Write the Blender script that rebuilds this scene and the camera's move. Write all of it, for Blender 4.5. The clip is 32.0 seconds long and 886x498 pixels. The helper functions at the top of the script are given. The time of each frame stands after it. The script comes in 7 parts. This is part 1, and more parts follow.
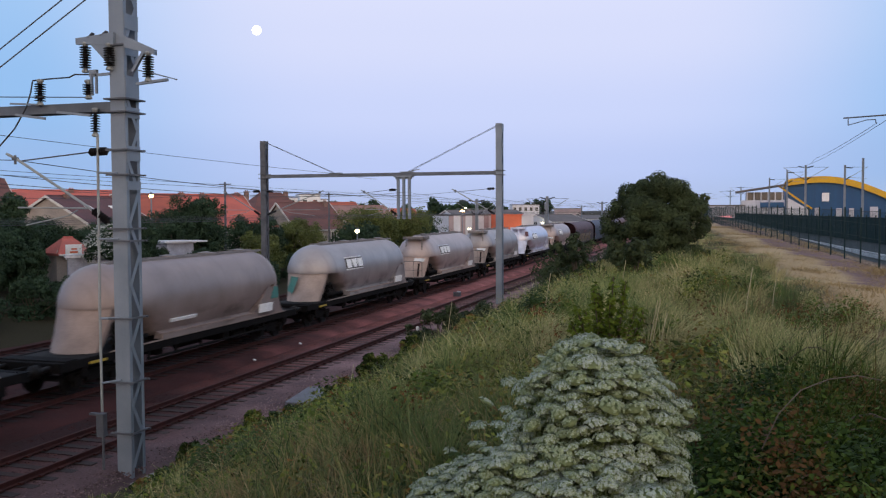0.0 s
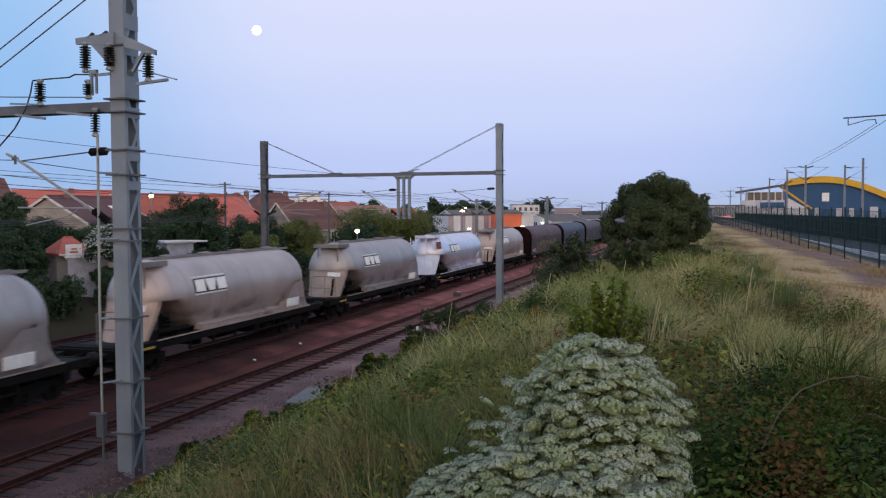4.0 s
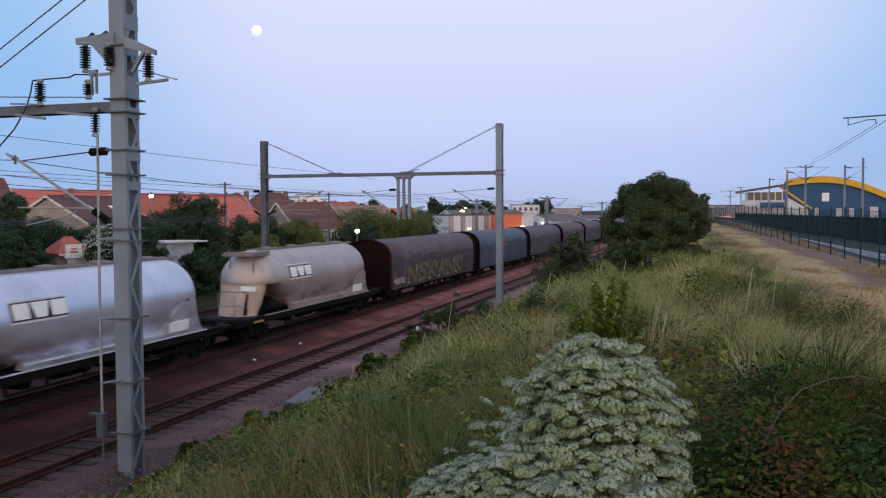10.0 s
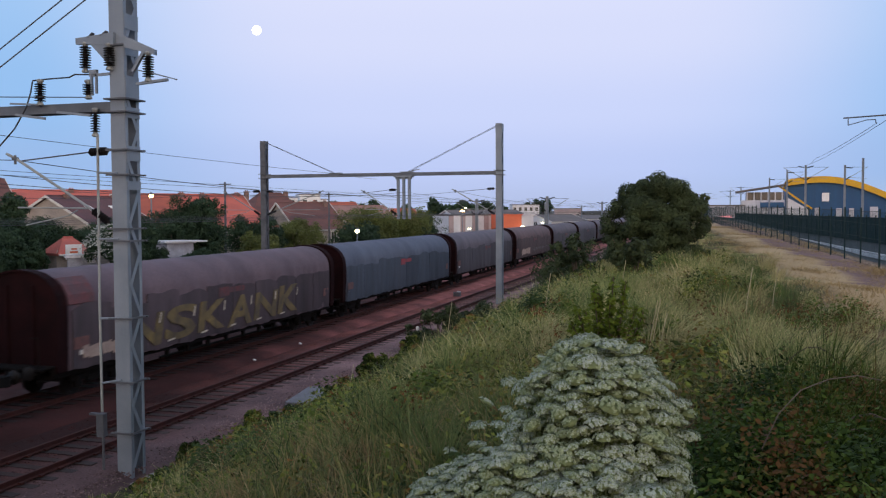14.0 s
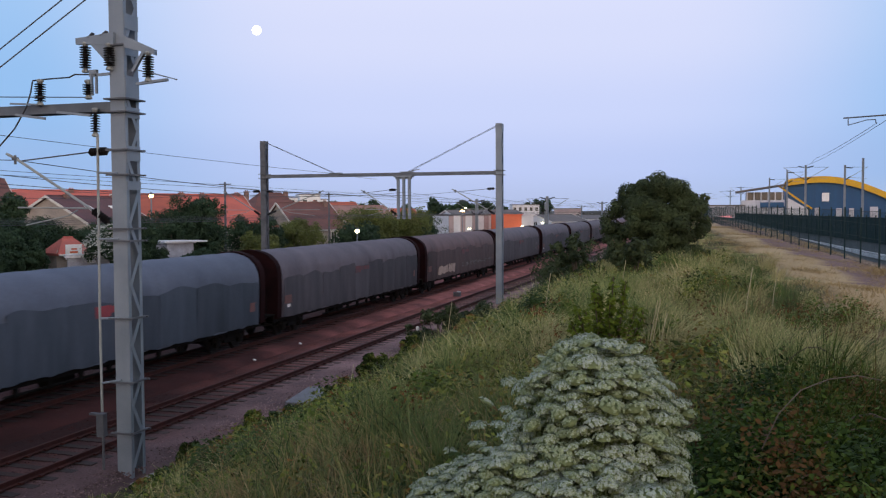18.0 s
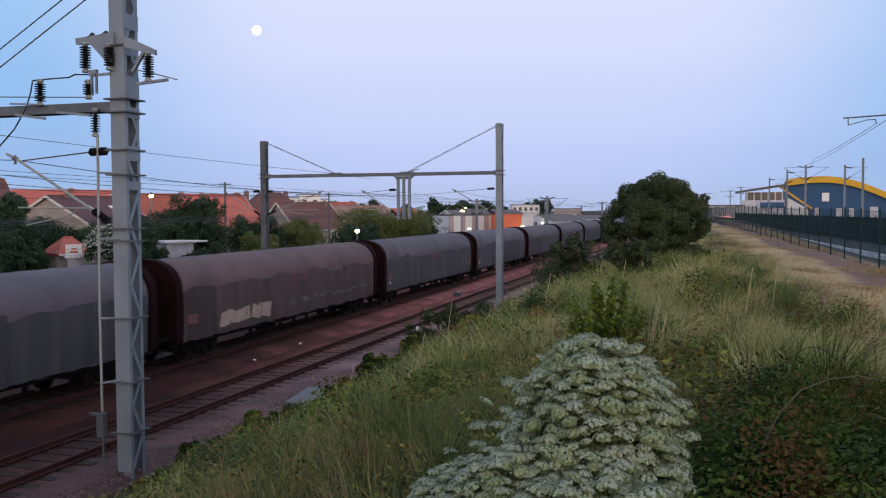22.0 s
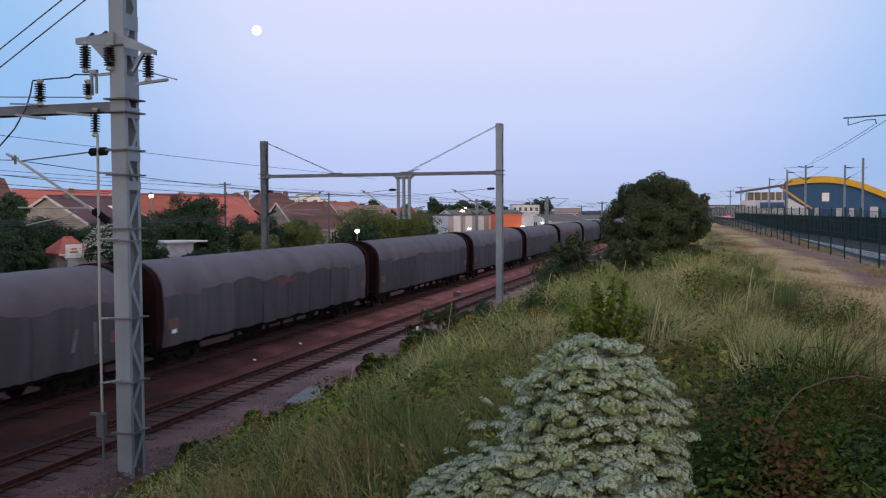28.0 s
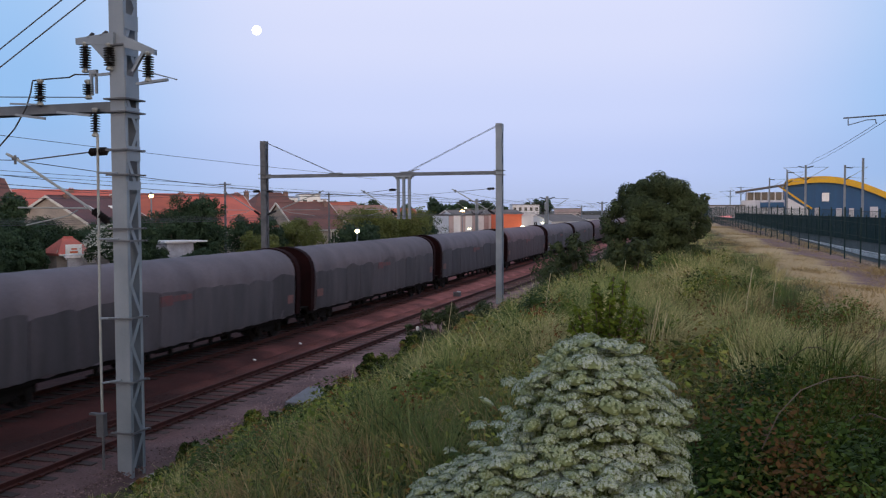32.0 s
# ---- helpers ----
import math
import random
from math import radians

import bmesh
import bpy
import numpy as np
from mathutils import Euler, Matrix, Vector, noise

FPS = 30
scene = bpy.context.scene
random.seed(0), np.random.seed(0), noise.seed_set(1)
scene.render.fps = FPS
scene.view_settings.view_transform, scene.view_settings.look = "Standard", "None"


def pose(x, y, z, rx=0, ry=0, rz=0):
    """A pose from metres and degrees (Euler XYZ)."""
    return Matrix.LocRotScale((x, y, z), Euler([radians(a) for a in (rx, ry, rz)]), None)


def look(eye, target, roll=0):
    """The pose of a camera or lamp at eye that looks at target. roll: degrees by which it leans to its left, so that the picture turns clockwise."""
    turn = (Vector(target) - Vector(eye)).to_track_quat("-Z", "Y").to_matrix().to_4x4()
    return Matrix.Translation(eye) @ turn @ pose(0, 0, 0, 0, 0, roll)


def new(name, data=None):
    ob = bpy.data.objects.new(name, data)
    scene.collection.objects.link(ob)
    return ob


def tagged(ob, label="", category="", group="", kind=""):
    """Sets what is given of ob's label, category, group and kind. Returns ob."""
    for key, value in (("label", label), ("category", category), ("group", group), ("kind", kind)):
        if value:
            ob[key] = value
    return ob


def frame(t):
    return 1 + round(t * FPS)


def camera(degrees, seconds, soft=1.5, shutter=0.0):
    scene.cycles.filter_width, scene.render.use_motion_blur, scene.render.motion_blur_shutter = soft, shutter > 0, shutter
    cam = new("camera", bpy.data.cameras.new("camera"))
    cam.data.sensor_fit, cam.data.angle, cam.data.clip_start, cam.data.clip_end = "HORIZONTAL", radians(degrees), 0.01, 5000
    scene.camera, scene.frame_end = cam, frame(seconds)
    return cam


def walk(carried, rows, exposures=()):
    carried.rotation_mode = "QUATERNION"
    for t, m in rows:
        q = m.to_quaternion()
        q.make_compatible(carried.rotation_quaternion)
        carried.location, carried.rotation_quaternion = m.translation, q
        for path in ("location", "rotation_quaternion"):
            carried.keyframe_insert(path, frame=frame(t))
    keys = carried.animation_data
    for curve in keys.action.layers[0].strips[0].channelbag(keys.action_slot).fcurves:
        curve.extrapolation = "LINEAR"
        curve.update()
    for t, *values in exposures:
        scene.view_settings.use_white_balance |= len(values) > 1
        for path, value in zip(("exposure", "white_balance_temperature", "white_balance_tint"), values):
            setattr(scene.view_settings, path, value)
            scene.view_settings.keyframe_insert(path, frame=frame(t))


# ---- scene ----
# The camera stands on a bank beside the railway. x: to the right of the line, y: along it, z: up from the rail heads.
EYE = (0.0, 0.0, 5.933)
YAW, PITCH, ROLL = radians(17.065), radians(2.486), -0.236
AIM = (EYE[0] - math.sin(YAW) * math.cos(PITCH), EYE[1] + math.cos(YAW) * math.cos(PITCH), EYE[2] - math.sin(PITCH))
cam = camera(53.25, 32.0, soft=1.2, shutter=0.7)
walk(cam, [(0.0, look(EYE, AIM, ROLL)), (32.0, look(EYE, AIM, ROLL))])

# ---- world: dusk just after sunset, the glow behind the camera, pink belt opposite ----
world = bpy.data.worlds.new("dusk")
scene.world = world
world.use_nodes = True
wn, wl = world.node_tree.nodes, world.node_tree.links
wn.clear()


def wnode(kind, **kw):
    n = wn.new(kind)
    for k, v in kw.items():
        n.inputs[k].default_value = v
    return n


def ramp(nodes, stops, interp="EASE"):
    r = nodes.new("ShaderNodeValToRGB")
    r.color_ramp.interpolation = interp
    while len(r.color_ramp.elements) < len(stops):
        r.color_ramp.elements.new(0.5)
    for e, (p, c) in zip(r.color_ramp.elements, stops):
        e.position, e.color = p, (*c, 1)
    return r


w_co = wnode("ShaderNodeTexCoord")
w_sep = wnode("ShaderNodeSeparateXYZ")
wl.new(w_co.outputs["Generated"], w_sep.inputs[0])
# height above the horizon
w_up = ramp(wn, [(0.0, (0.42, 0.54, 0.76)), (0.04, (0.33, 0.50, 0.82)), (0.12, (0.31, 0.535, 0.88)), (0.30, (0.40, 0.61, 0.93)), (1.0, (0.40, 0.46, 0.62))])
w_belt = ramp(wn, [(0.0, (0.46, 0.54, 0.80)), (0.05, (0.52, 0.61, 0.93)), (0.11, (0.60, 0.675, 0.97)), (0.19, (0.68, 0.73, 0.98)), (0.30, (0.78, 0.80, 1.0)), (0.55, (0.54, 0.61, 0.91)), (1.0, (0.40, 0.46, 0.62))])
w_glow = ramp(wn, [(0.0, (2.5, 1.7, 1.2)), (0.10, (2.5, 1.9, 1.5)), (0.35, (1.6, 1.42, 1.32)), (0.6, (0.85, 0.85, 0.9)), (1.0, (0.40, 0.46, 0.62))])
for r in (w_up, w_belt, w_glow):
    wl.new(w_sep.outputs["Z"], r.inputs[0])


def w_near(direction, lo, hi):
    """0 to 1 as the sky comes near to a direction."""
    dot = wn.new("ShaderNodeVectorMath")
    dot.operation = "DOT_PRODUCT"
    dot.inputs[1].default_value = Vector(direction).normalized()
    wl.new(w_co.outputs["Generated"], dot.inputs[0])
    mp = wn.new("ShaderNodeMapRange")
    mp.interpolation_type = "SMOOTHSTEP"
    mp.inputs["From Min"].default_value, mp.inputs["From Max"].default_value = lo, hi
    wl.new(dot.outputs["Value"], mp.inputs["Value"])
    return mp.outputs["Result"]


def w_mix(fac, a, b):
    m = wn.new("ShaderNodeMix")
    m.data_type = "RGBA"
    wl.new(fac, m.inputs[0])
    wl.new(a, m.inputs[6])
    wl.new(b, m.inputs[7])
    return m.outputs[2]


w_sky = w_mix(w_near((-0.235, 0.94, 0.23), 0.88, 0.985), w_up.outputs[0], w_belt.outputs[0])
w_sky = w_mix(w_near((0.48, -0.87, 0.05), -0.05, 0.9), w_sky, w_glow.outputs[0])
w_bg = wnode("ShaderNodeBackground", Strength=1.0)
wl.new(w_sky, w_bg.inputs["Color"])
wl.new(w_bg.outputs[0], wnode("ShaderNodeOutputWorld").inputs[0])
scene.view_settings.exposure = 0.0

# ---- materials ----
MATS = {}


def mat(name, base, other=None, rough=0.7, metal=0.0, scale=2.0, fine=30.0, mixed=0.5, bump=0.15, spread=0.0, stretch=(1, 1, 1), spec=0.5, island=False, trans=0.0, fine_amount=0.3):
    """A surface with variation at two scales: large patches of the other colour and fine grain with relief."""
    if name in MATS:
        return MATS[name]
    m = MATS[name] = bpy.data.materials.new(name)
    m.use_nodes = True
    n, l = m.node_tree.nodes, m.node_tree.links
    b = n["Principled BSDF"]
    b.inputs["Roughness"].default_value, b.inputs["Metallic"].default_value = rough, metal
    b.inputs["Specular IOR Level"].default_value = spec
    other = other or tuple(c * 0.72 for c in base)
    co = n.new("ShaderNodeTexCoord")
    mp = n.new("ShaderNodeMapping")
    mp.inputs["Scale"].default_value = stretch
    l.new(co.outputs["Object"], mp.inputs[0])
    big, small = n.new("ShaderNodeTexNoise"), n.new("ShaderNodeTexNoise")
    for t, s, d in ((big, scale, 5.0), (small, fine, 3.0)):
        t.inputs["Scale"].default_value, t.inputs["Detail"].default_value = s, d
        l.new(mp.outputs[0], t.inputs[0])
    edge = n.new("ShaderNodeMapRange")
    edge.inputs["From Min"].default_value, edge.inputs["From Max"].default_value = mixed - 0.18, mixed + 0.18
    l.new(big.outputs["Fac"], edge.inputs["Value"])
    mix = n.new("ShaderNodeMix")
    mix.data_type = "RGBA"
    mix.inputs[6].default_value, mix.inputs[7].default_value = (*other, 1), (*base, 1)
    l.new(edge.outputs[0], mix.inputs[0])
    hsv = n.new("ShaderNodeHueSaturation")
    l.new(mix.outputs[2], hsv.inputs["Color"])
    val = n.new("ShaderNodeMath")
    val.operation = "MULTIPLY_ADD"
    val.inputs[1].default_value, val.inputs[2].default_value = 2 * fine_amount, 1 - fine_amount
    l.new(small.outputs["Fac"], val.inputs[0])
    last = val.outputs[0]
    if spread:
        src = n.new("ShaderNodeNewGeometry").outputs["Random Per Island"] if island else n.new("ShaderNodeObjectInfo").outputs["Random"]
        add = n.new("ShaderNodeMath")
        add.operation = "MULTIPLY_ADD"
        add.inputs[1].default_value, add.inputs[2].default_value = 2 * spread, -spread
        l.new(src, add.inputs[0])
        both = n.new("ShaderNodeMath")
        l.new(add.outputs[0], both.inputs[0])
        l.new(last, both.inputs[1])
        last = both.outputs[0]
    l.new(last, hsv.inputs["Value"])
    l.new(hsv.outputs[0], b.inputs["Base Color"])
    if bump:
        bp = n.new("ShaderNodeBump")
        bp.inputs["Strength"].default_value, bp.inputs["Distance"].default_value = bump, 0.02
        l.new(small.outputs["Fac"], bp.inputs["Height"])
        l.new(bp.outputs[0], b.inputs["Normal"])
    rr = n.new("ShaderNodeMapRange")
    rr.inputs["To Min"].default_value, rr.inputs["To Max"].default_value = max(0.05, rough - 0.12), min(1, rough + 0.12)
    l.new(big.outputs["Fac"], rr.inputs["Value"])
    l.new(rr.outputs[0], b.inputs["Roughness"])
    if trans:
        # thin leaves let some light through
        tr, ms = n.new("ShaderNodeBsdfTranslucent"), n.new("ShaderNodeMixShader")
        l.new(hsv.outputs[0], tr.inputs[0])
        ms.inputs[0].default_value = trans
        l.new(b.outputs[0], ms.inputs[1])
        l.new(tr.outputs[0], ms.inputs[2])
        l.new(ms.outputs[0], n["Material Output"].inputs[0])
    return m


def shade_stained(m, tint, y0, y1):
    """Shade beside the train, with oil and brake dust, painted into the colour along a stretch of the line, wider under
    the train's track; ragged towards its end.
    """
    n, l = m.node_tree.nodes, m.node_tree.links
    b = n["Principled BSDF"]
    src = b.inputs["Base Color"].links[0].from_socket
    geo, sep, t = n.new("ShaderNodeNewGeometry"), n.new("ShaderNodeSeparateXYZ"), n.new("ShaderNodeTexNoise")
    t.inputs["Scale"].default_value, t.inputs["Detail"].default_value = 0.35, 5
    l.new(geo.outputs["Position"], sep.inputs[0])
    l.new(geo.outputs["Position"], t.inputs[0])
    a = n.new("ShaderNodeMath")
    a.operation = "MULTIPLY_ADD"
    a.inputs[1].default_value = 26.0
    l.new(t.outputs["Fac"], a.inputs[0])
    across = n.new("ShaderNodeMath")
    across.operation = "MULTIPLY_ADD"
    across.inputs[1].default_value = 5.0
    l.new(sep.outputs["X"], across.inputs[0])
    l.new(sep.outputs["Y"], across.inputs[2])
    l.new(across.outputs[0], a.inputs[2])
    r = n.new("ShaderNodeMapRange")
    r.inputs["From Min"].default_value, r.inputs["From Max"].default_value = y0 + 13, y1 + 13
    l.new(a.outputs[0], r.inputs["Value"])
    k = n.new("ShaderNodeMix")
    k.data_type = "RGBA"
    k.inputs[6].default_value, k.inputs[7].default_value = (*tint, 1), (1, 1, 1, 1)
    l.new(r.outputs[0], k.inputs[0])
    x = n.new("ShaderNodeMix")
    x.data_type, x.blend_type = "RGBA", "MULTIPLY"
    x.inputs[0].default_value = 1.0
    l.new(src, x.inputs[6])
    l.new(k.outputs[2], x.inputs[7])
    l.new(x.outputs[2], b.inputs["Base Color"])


def glow(name, colour, strength):
    if name not in MATS:
        m = MATS[name] = bpy.data.materials.new(name)
        m.use_nodes = True
        b = m.node_tree.nodes["Principled BSDF"]
        b.inputs["Base Color"].default_value = (*colour, 1)
        b.inputs["Emission Color"].default_value = (*colour, 1)
        b.inputs["Emission Strength"].default_value = strength
    return MATS[name]


# ---- mesh tools ----
class Geo:
    """Vertices and faces of one mesh in the making."""

    def __init__(self):
        self.v, self.f = [], []

    def add(self, verts, faces):
        k = len(self.v)
        self.v += [tuple(p) for p in verts]
        self.f += [tuple(i + k for i in f) for f in faces]
        return self

    def box(self, c, s, m=None, bevel=0.0):
        """A box about c with sides s; bevel: chamfered upright edges."""
        hx, hy, hz = (a / 2 for a in s)
        if bevel:
            ring = [(hx - bevel, -hy), (hx, -hy + bevel), (hx, hy - bevel), (hx - bevel, hy), (-hx + bevel, hy), (-hx, hy - bevel), (-hx, -hy + bevel), (-hx + bevel, -hy)]
        else:
            ring = [(hx, -hy), (hx, hy), (-hx, hy), (-hx, -hy)]
        n = len(ring)
        vs = [Vector((x, y, -hz)) for x, y in ring] + [Vector((x, y, hz)) for x, y in ring]
        if m is not None:
            vs = [m @ p for p in vs]
        vs = [p + Vector(c) for p in vs]
        fs = [(i, (i + 1) % n, n + (i + 1) % n, n + i) for i in range(n)]
        return self.add(vs, fs + [tuple(range(n - 1, -1, -1)), tuple(range(n, 2 * n))])

    def rod(self, a, b, r, r2=None, n=8, caps=True):
        a, b = Vector(a), Vector(b)
        r2 = r if r2 is None else r2
        q = (b - a).to_track_quat("Z", "Y")
        vs = []
        for p, rad in ((a, r), (b, r2)):
            vs += [p + q @ Vector((rad * math.cos(2 * math.pi * i / n), rad * math.sin(2 * math.pi * i / n), 0)) for i in range(n)]
        fs = [(i, (i + 1) % n, n + (i + 1) % n, n + i) for i in range(n)]
        if caps:
            fs += [tuple(range(n - 1, -1, -1)), tuple(range(n, 2 * n))]
        return self.add(vs, fs)

    def tube(self, pts, r, n=6):
        for a, b in zip(pts, pts[1:]):
            self.rod(a, b, r, n=n)
        return self

    def bar(self, a, b, w, h):
        """A flat bar from a to b, w wide across and h high."""
        a, b = Vector(a), Vector(b)
        q = (b - a).to_track_quat("Y", "Z").to_matrix()
        return self.box((a + b) / 2, (w, (b - a).length, h), q)

    def lathe(self, base, profile, n=12, axis=(0, 0, 1)):
        """Rings of (radius, height) about an axis."""
        q = Vector(axis).to_track_quat("Z", "Y")
        vs, fs = [], []
        for r, h in profile:
            vs += [Vector(base) + q @ Vector((r * math.cos(2 * math.pi * i / n), r * math.sin(2 * math.pi * i / n), h)) for i in range(n)]
        for k in range(len(profile) - 1):
            fs += [(k * n + i, k * n + (i + 1) % n, (k + 1) * n + (i + 1) % n, (k + 1) * n + i) for i in range(n)]
        m = (len(profile) - 1) * n
        fs += [tuple(range(n - 1, -1, -1)), tuple(range(m, m + n))]
        return self.add(vs, fs)

    def prism(self, ring, y0, y1):
        """A closed outline of (x, z) drawn out from y0 to y1."""
        n = len(ring)
        vs = [(x, y0, z) for x, z in ring] + [(x, y1, z) for x, z in ring]
        fs = [(i, n + i, n + (i + 1) % n, (i + 1) % n) for i in range(n)]
        return self.add(vs, fs + [tuple(range(n)), tuple(range(2 * n - 1, n - 1, -1))])

    def mesh(self, name, material, smooth=0.0):
        me = bpy.data.meshes.new(name)
        me.from_pydata(self.v, [], self.f)
        me.materials.append(material)
        if smooth:
            me.shade_smooth()
            if smooth < 3:
                me.set_sharp_from_angle(angle=smooth)
        me.update()
        return me


def fast_mesh(name, verts, quads, material, smooth=False):
    """A mesh from arrays: verts (n, 3), quads (m, 3 or 4)."""
    me = bpy.data.meshes.new(name)
    k = quads.shape[1]
    me.vertices.add(len(verts))
    me.vertices.foreach_set("co", np.ascontiguousarray(verts, dtype=np.float32).ravel())
    me.loops.add(quads.size)
    me.loops.foreach_set("vertex_index", np.ascontiguousarray(quads, dtype=np.int32).ravel())
    me.polygons.add(len(quads))
    me.polygons.foreach_set("loop_start", np.arange(0, quads.size, k, dtype=np.int32))
    me.update(calc_edges=True)
    me.materials.append(material)
    if smooth:
        me.shade_smooth()
    return me


def part(name, geo, material, parent, label="", at=None, smooth=0.0):
    """One mesh object under a thing or a part. geo: a Geo or a mesh."""
    me = geo if isinstance(geo, bpy.types.Mesh) else geo.mesh(name, material, smooth)
    ob = new(name, me)
    ob.parent = parent
    if at is not None:
        ob.matrix_basis = at
    if label:
        ob["label"] = label
    return ob


def thing(name, at, label, category, group="", kind=""):
    ob = new(name)
    ob.empty_display_size = 0.2
    ob.matrix_basis = at
    return tagged(ob, label, category, group, kind)


def single(name, geo, material, label, category, group="", kind="", at=None, smooth=0.0):
    """A thing that is one mesh."""
    me = geo if isinstance(geo, bpy.types.Mesh) else geo.mesh(name, material, smooth)
    ob = new(name, me)
    if at is not None:
        ob.matrix_basis = at
    return tagged(ob, label, category, group, kind)


# ---- ground, tracks ----
KX = [-3000, -80, -42, -36, -31.5, -30, -13.4, -12.2, -10.6, -7, -4.8, -3, -1.2, 2, 5, 6.5, 9, 30, 3000]
KZ = [2.0, 1.3, 1.2, 1.0, 0.1, -0.42, -0.42, -0.4, 0.12, 1.95, 3.05, 3.95, 4.26, 4.22, 3.97, 3.6, 3.1, 2.7, 2.0]


def wob(x, y):
    """Smooth unevenness, about -1 to 1."""
    return (np.sin(x * 0.9 + 1.7 * np.sin(y * 0.31)) + np.sin(y * 0.53 + 1.3 * np.sin(x * 0.47) + 2) + np.sin((x + y) * 1.31 + 4) * 0.6 + np.sin((x - 1.3 * y) * 0.71)) / 3.6


def height(x, y):
    x, y = np.asarray(x, float), np.asarray(y, float)
    z = np.interp(x, KX, KZ)
    bank = np.clip((x + 13.2) / 2, 0, 1) * np.clip((5 - x) / 2, 0, 1)
    left = np.clip((-31 - x) / 4, 0, 1) * np.clip((x + 300) / 100, 0, 1)
    return z + 0.13 * bank * wob(x, y) + 0.1 * left * wob(x * 0.5, y * 0.5)


soil = mat("soil", (0.075, 0.066, 0.038), (0.045, 0.055, 0.026), rough=0.95, scale=0.7, fine=18, bump=0.6)


def ground_material():
    """Bare and overgrown soil, trodden straw, red-brown grit by the fence and asphalt past it, in bands along the line."""
    m = bpy.data.materials.new("ground")
    m.use_nodes = True
    n, l = m.node_tree.nodes, m.node_tree.links
    b = n["Principled BSDF"]
    b.inputs["Roughness"].default_value = 0.95
    b.inputs["Specular IOR Level"].default_value = 0.2
    geo, sep = n.new("ShaderNodeNewGeometry"), n.new("ShaderNodeSeparateXYZ")
    l.new(geo.outputs["Position"], sep.inputs[0])
    t1, t2 = n.new("ShaderNodeTexNoise"), n.new("ShaderNodeTexNoise")
    t1.inputs["Scale"].default_value, t1.inputs["Detail"].default_value = 0.35, 6
    t2.inputs["Scale"].default_value, t2.inputs["Detail"].default_value = 14, 4
    for t in (t1, t2):
        l.new(geo.outputs["Position"], t.inputs[0])
    # the bands drift with the fence, which closes in on the line
    yy = n.new("ShaderNodeMath")
    yy.operation = "MULTIPLY_ADD"
    yy.inputs[1].default_value = 0.045
    l.new(sep.outputs["Y"], yy.inputs[0])
    l.new(sep.outputs["X"], yy.inputs[2])
    nx = n.new("ShaderNodeMath")
    nx.operation = "MULTIPLY_ADD"
    nx.inputs[1].default_value = 3.0
    l.new(t1.outputs["Fac"], nx.inputs[0])
    l.new(yy.outputs[0], nx.inputs[2])
    mp = n.new("ShaderNodeMapRange")
    mp.inputs["From Min"].default_value, mp.inputs["From Max"].default_value = -10, 20
    l.new(nx.outputs[0], mp.inputs["Value"])
    r = ramp(n, [(0.0, (0.04, 0.034, 0.018)), (0.47, (0.045, 0.038, 0.02)), (0.50, (0.42, 0.30, 0.16)), (0.54, (0.47, 0.34, 0.19)), (0.556, (0.21, 0.135, 0.125)), (0.62, (0.25, 0.16, 0.145)), (0.64, (0.36, 0.26, 0.165)), (0.665, (0.24, 0.165, 0.12)), (0.69, (0.05, 0.062, 0.07)), (1.0, (0.045, 0.055, 0.062))], "LINEAR")
    l.new(mp.outputs[0], r.inputs[0])
    hs = n.new("ShaderNodeHueSaturation")
    l.new(r.outputs[0], hs.inputs["Color"])
    v = n.new("ShaderNodeMath")
    v.operation = "MULTIPLY_ADD"
    v.inputs[1].default_value, v.inputs[2].default_value = 0.9, 0.55
    l.new(t2.outputs["Fac"], v.inputs[0])
    l.new(v.outputs[0], hs.inputs["Value"])
    l.new(hs.outputs[0], b.inputs["Base Color"])
    bp = n.new("ShaderNodeBump")
    bp.inputs["Strength"].default_value, bp.inputs["Distance"].default_value = 0.6, 0.05
    l.new(t2.outputs["Fac"], bp.inputs["Height"])
    l.new(bp.outputs[0], b.inputs["Normal"])
    return m


gx = np.concatenate([[-3000, -1200, -500, -250, -150, -110], np.arange(-90, -32, 2.0), np.arange(-32, -13, 1.0), np.arange(-13, 10, 0.35), np.arange(10, 40, 3.0), [60, 100, 200, 500, 1200, 3000]])
gy = np.concatenate([[-800, -300, -120, -60, -30, -15, -8], np.arange(-5, 40, 0.5), np.arange(40, 140, 1.5), np.arange(140, 300, 8.0), [350, 500, 800, 1300, 2200, 4000]])
GX, GY = np.meshgrid(gx, gy)
gv = np.stack([GX, GY, height(GX, GY)], -1).reshape(-1, 3)
ni, nj = GX.shape
ii = (np.arange(ni - 1)[:, None] * nj + np.arange(nj - 1)[None, :]).ravel()
single("ground", fast_mesh("ground", gv, np.stack([ii, ii + 1, ii + nj + 1, ii + nj], 1), ground_material(), True), None,
       "uneven bank of soil and trodden dry grass beside the railway", "ground", kind="structure")

ballast_m = mat("ballast", (0.285, 0.175, 0.175), (0.12, 0.076, 0.08), rough=0.95, scale=0.45, fine=22, bump=1.0, fine_amount=0.55, spec=0.2)
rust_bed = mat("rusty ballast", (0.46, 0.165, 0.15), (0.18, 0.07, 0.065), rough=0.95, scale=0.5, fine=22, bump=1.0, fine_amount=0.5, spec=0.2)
stone_m = mat("ballast stone", (0.40, 0.27, 0.27), (0.15, 0.10, 0.10), rough=0.9, scale=0.5, fine=30, bump=0.2, spread=0.45, island=True, spec=0.2)
rail_m = mat("rail steel", (0.075, 0.024, 0.021), (0.04, 0.014, 0.012), rough=0.75, metal=0.2, scale=2, fine=40, spec=0.3)
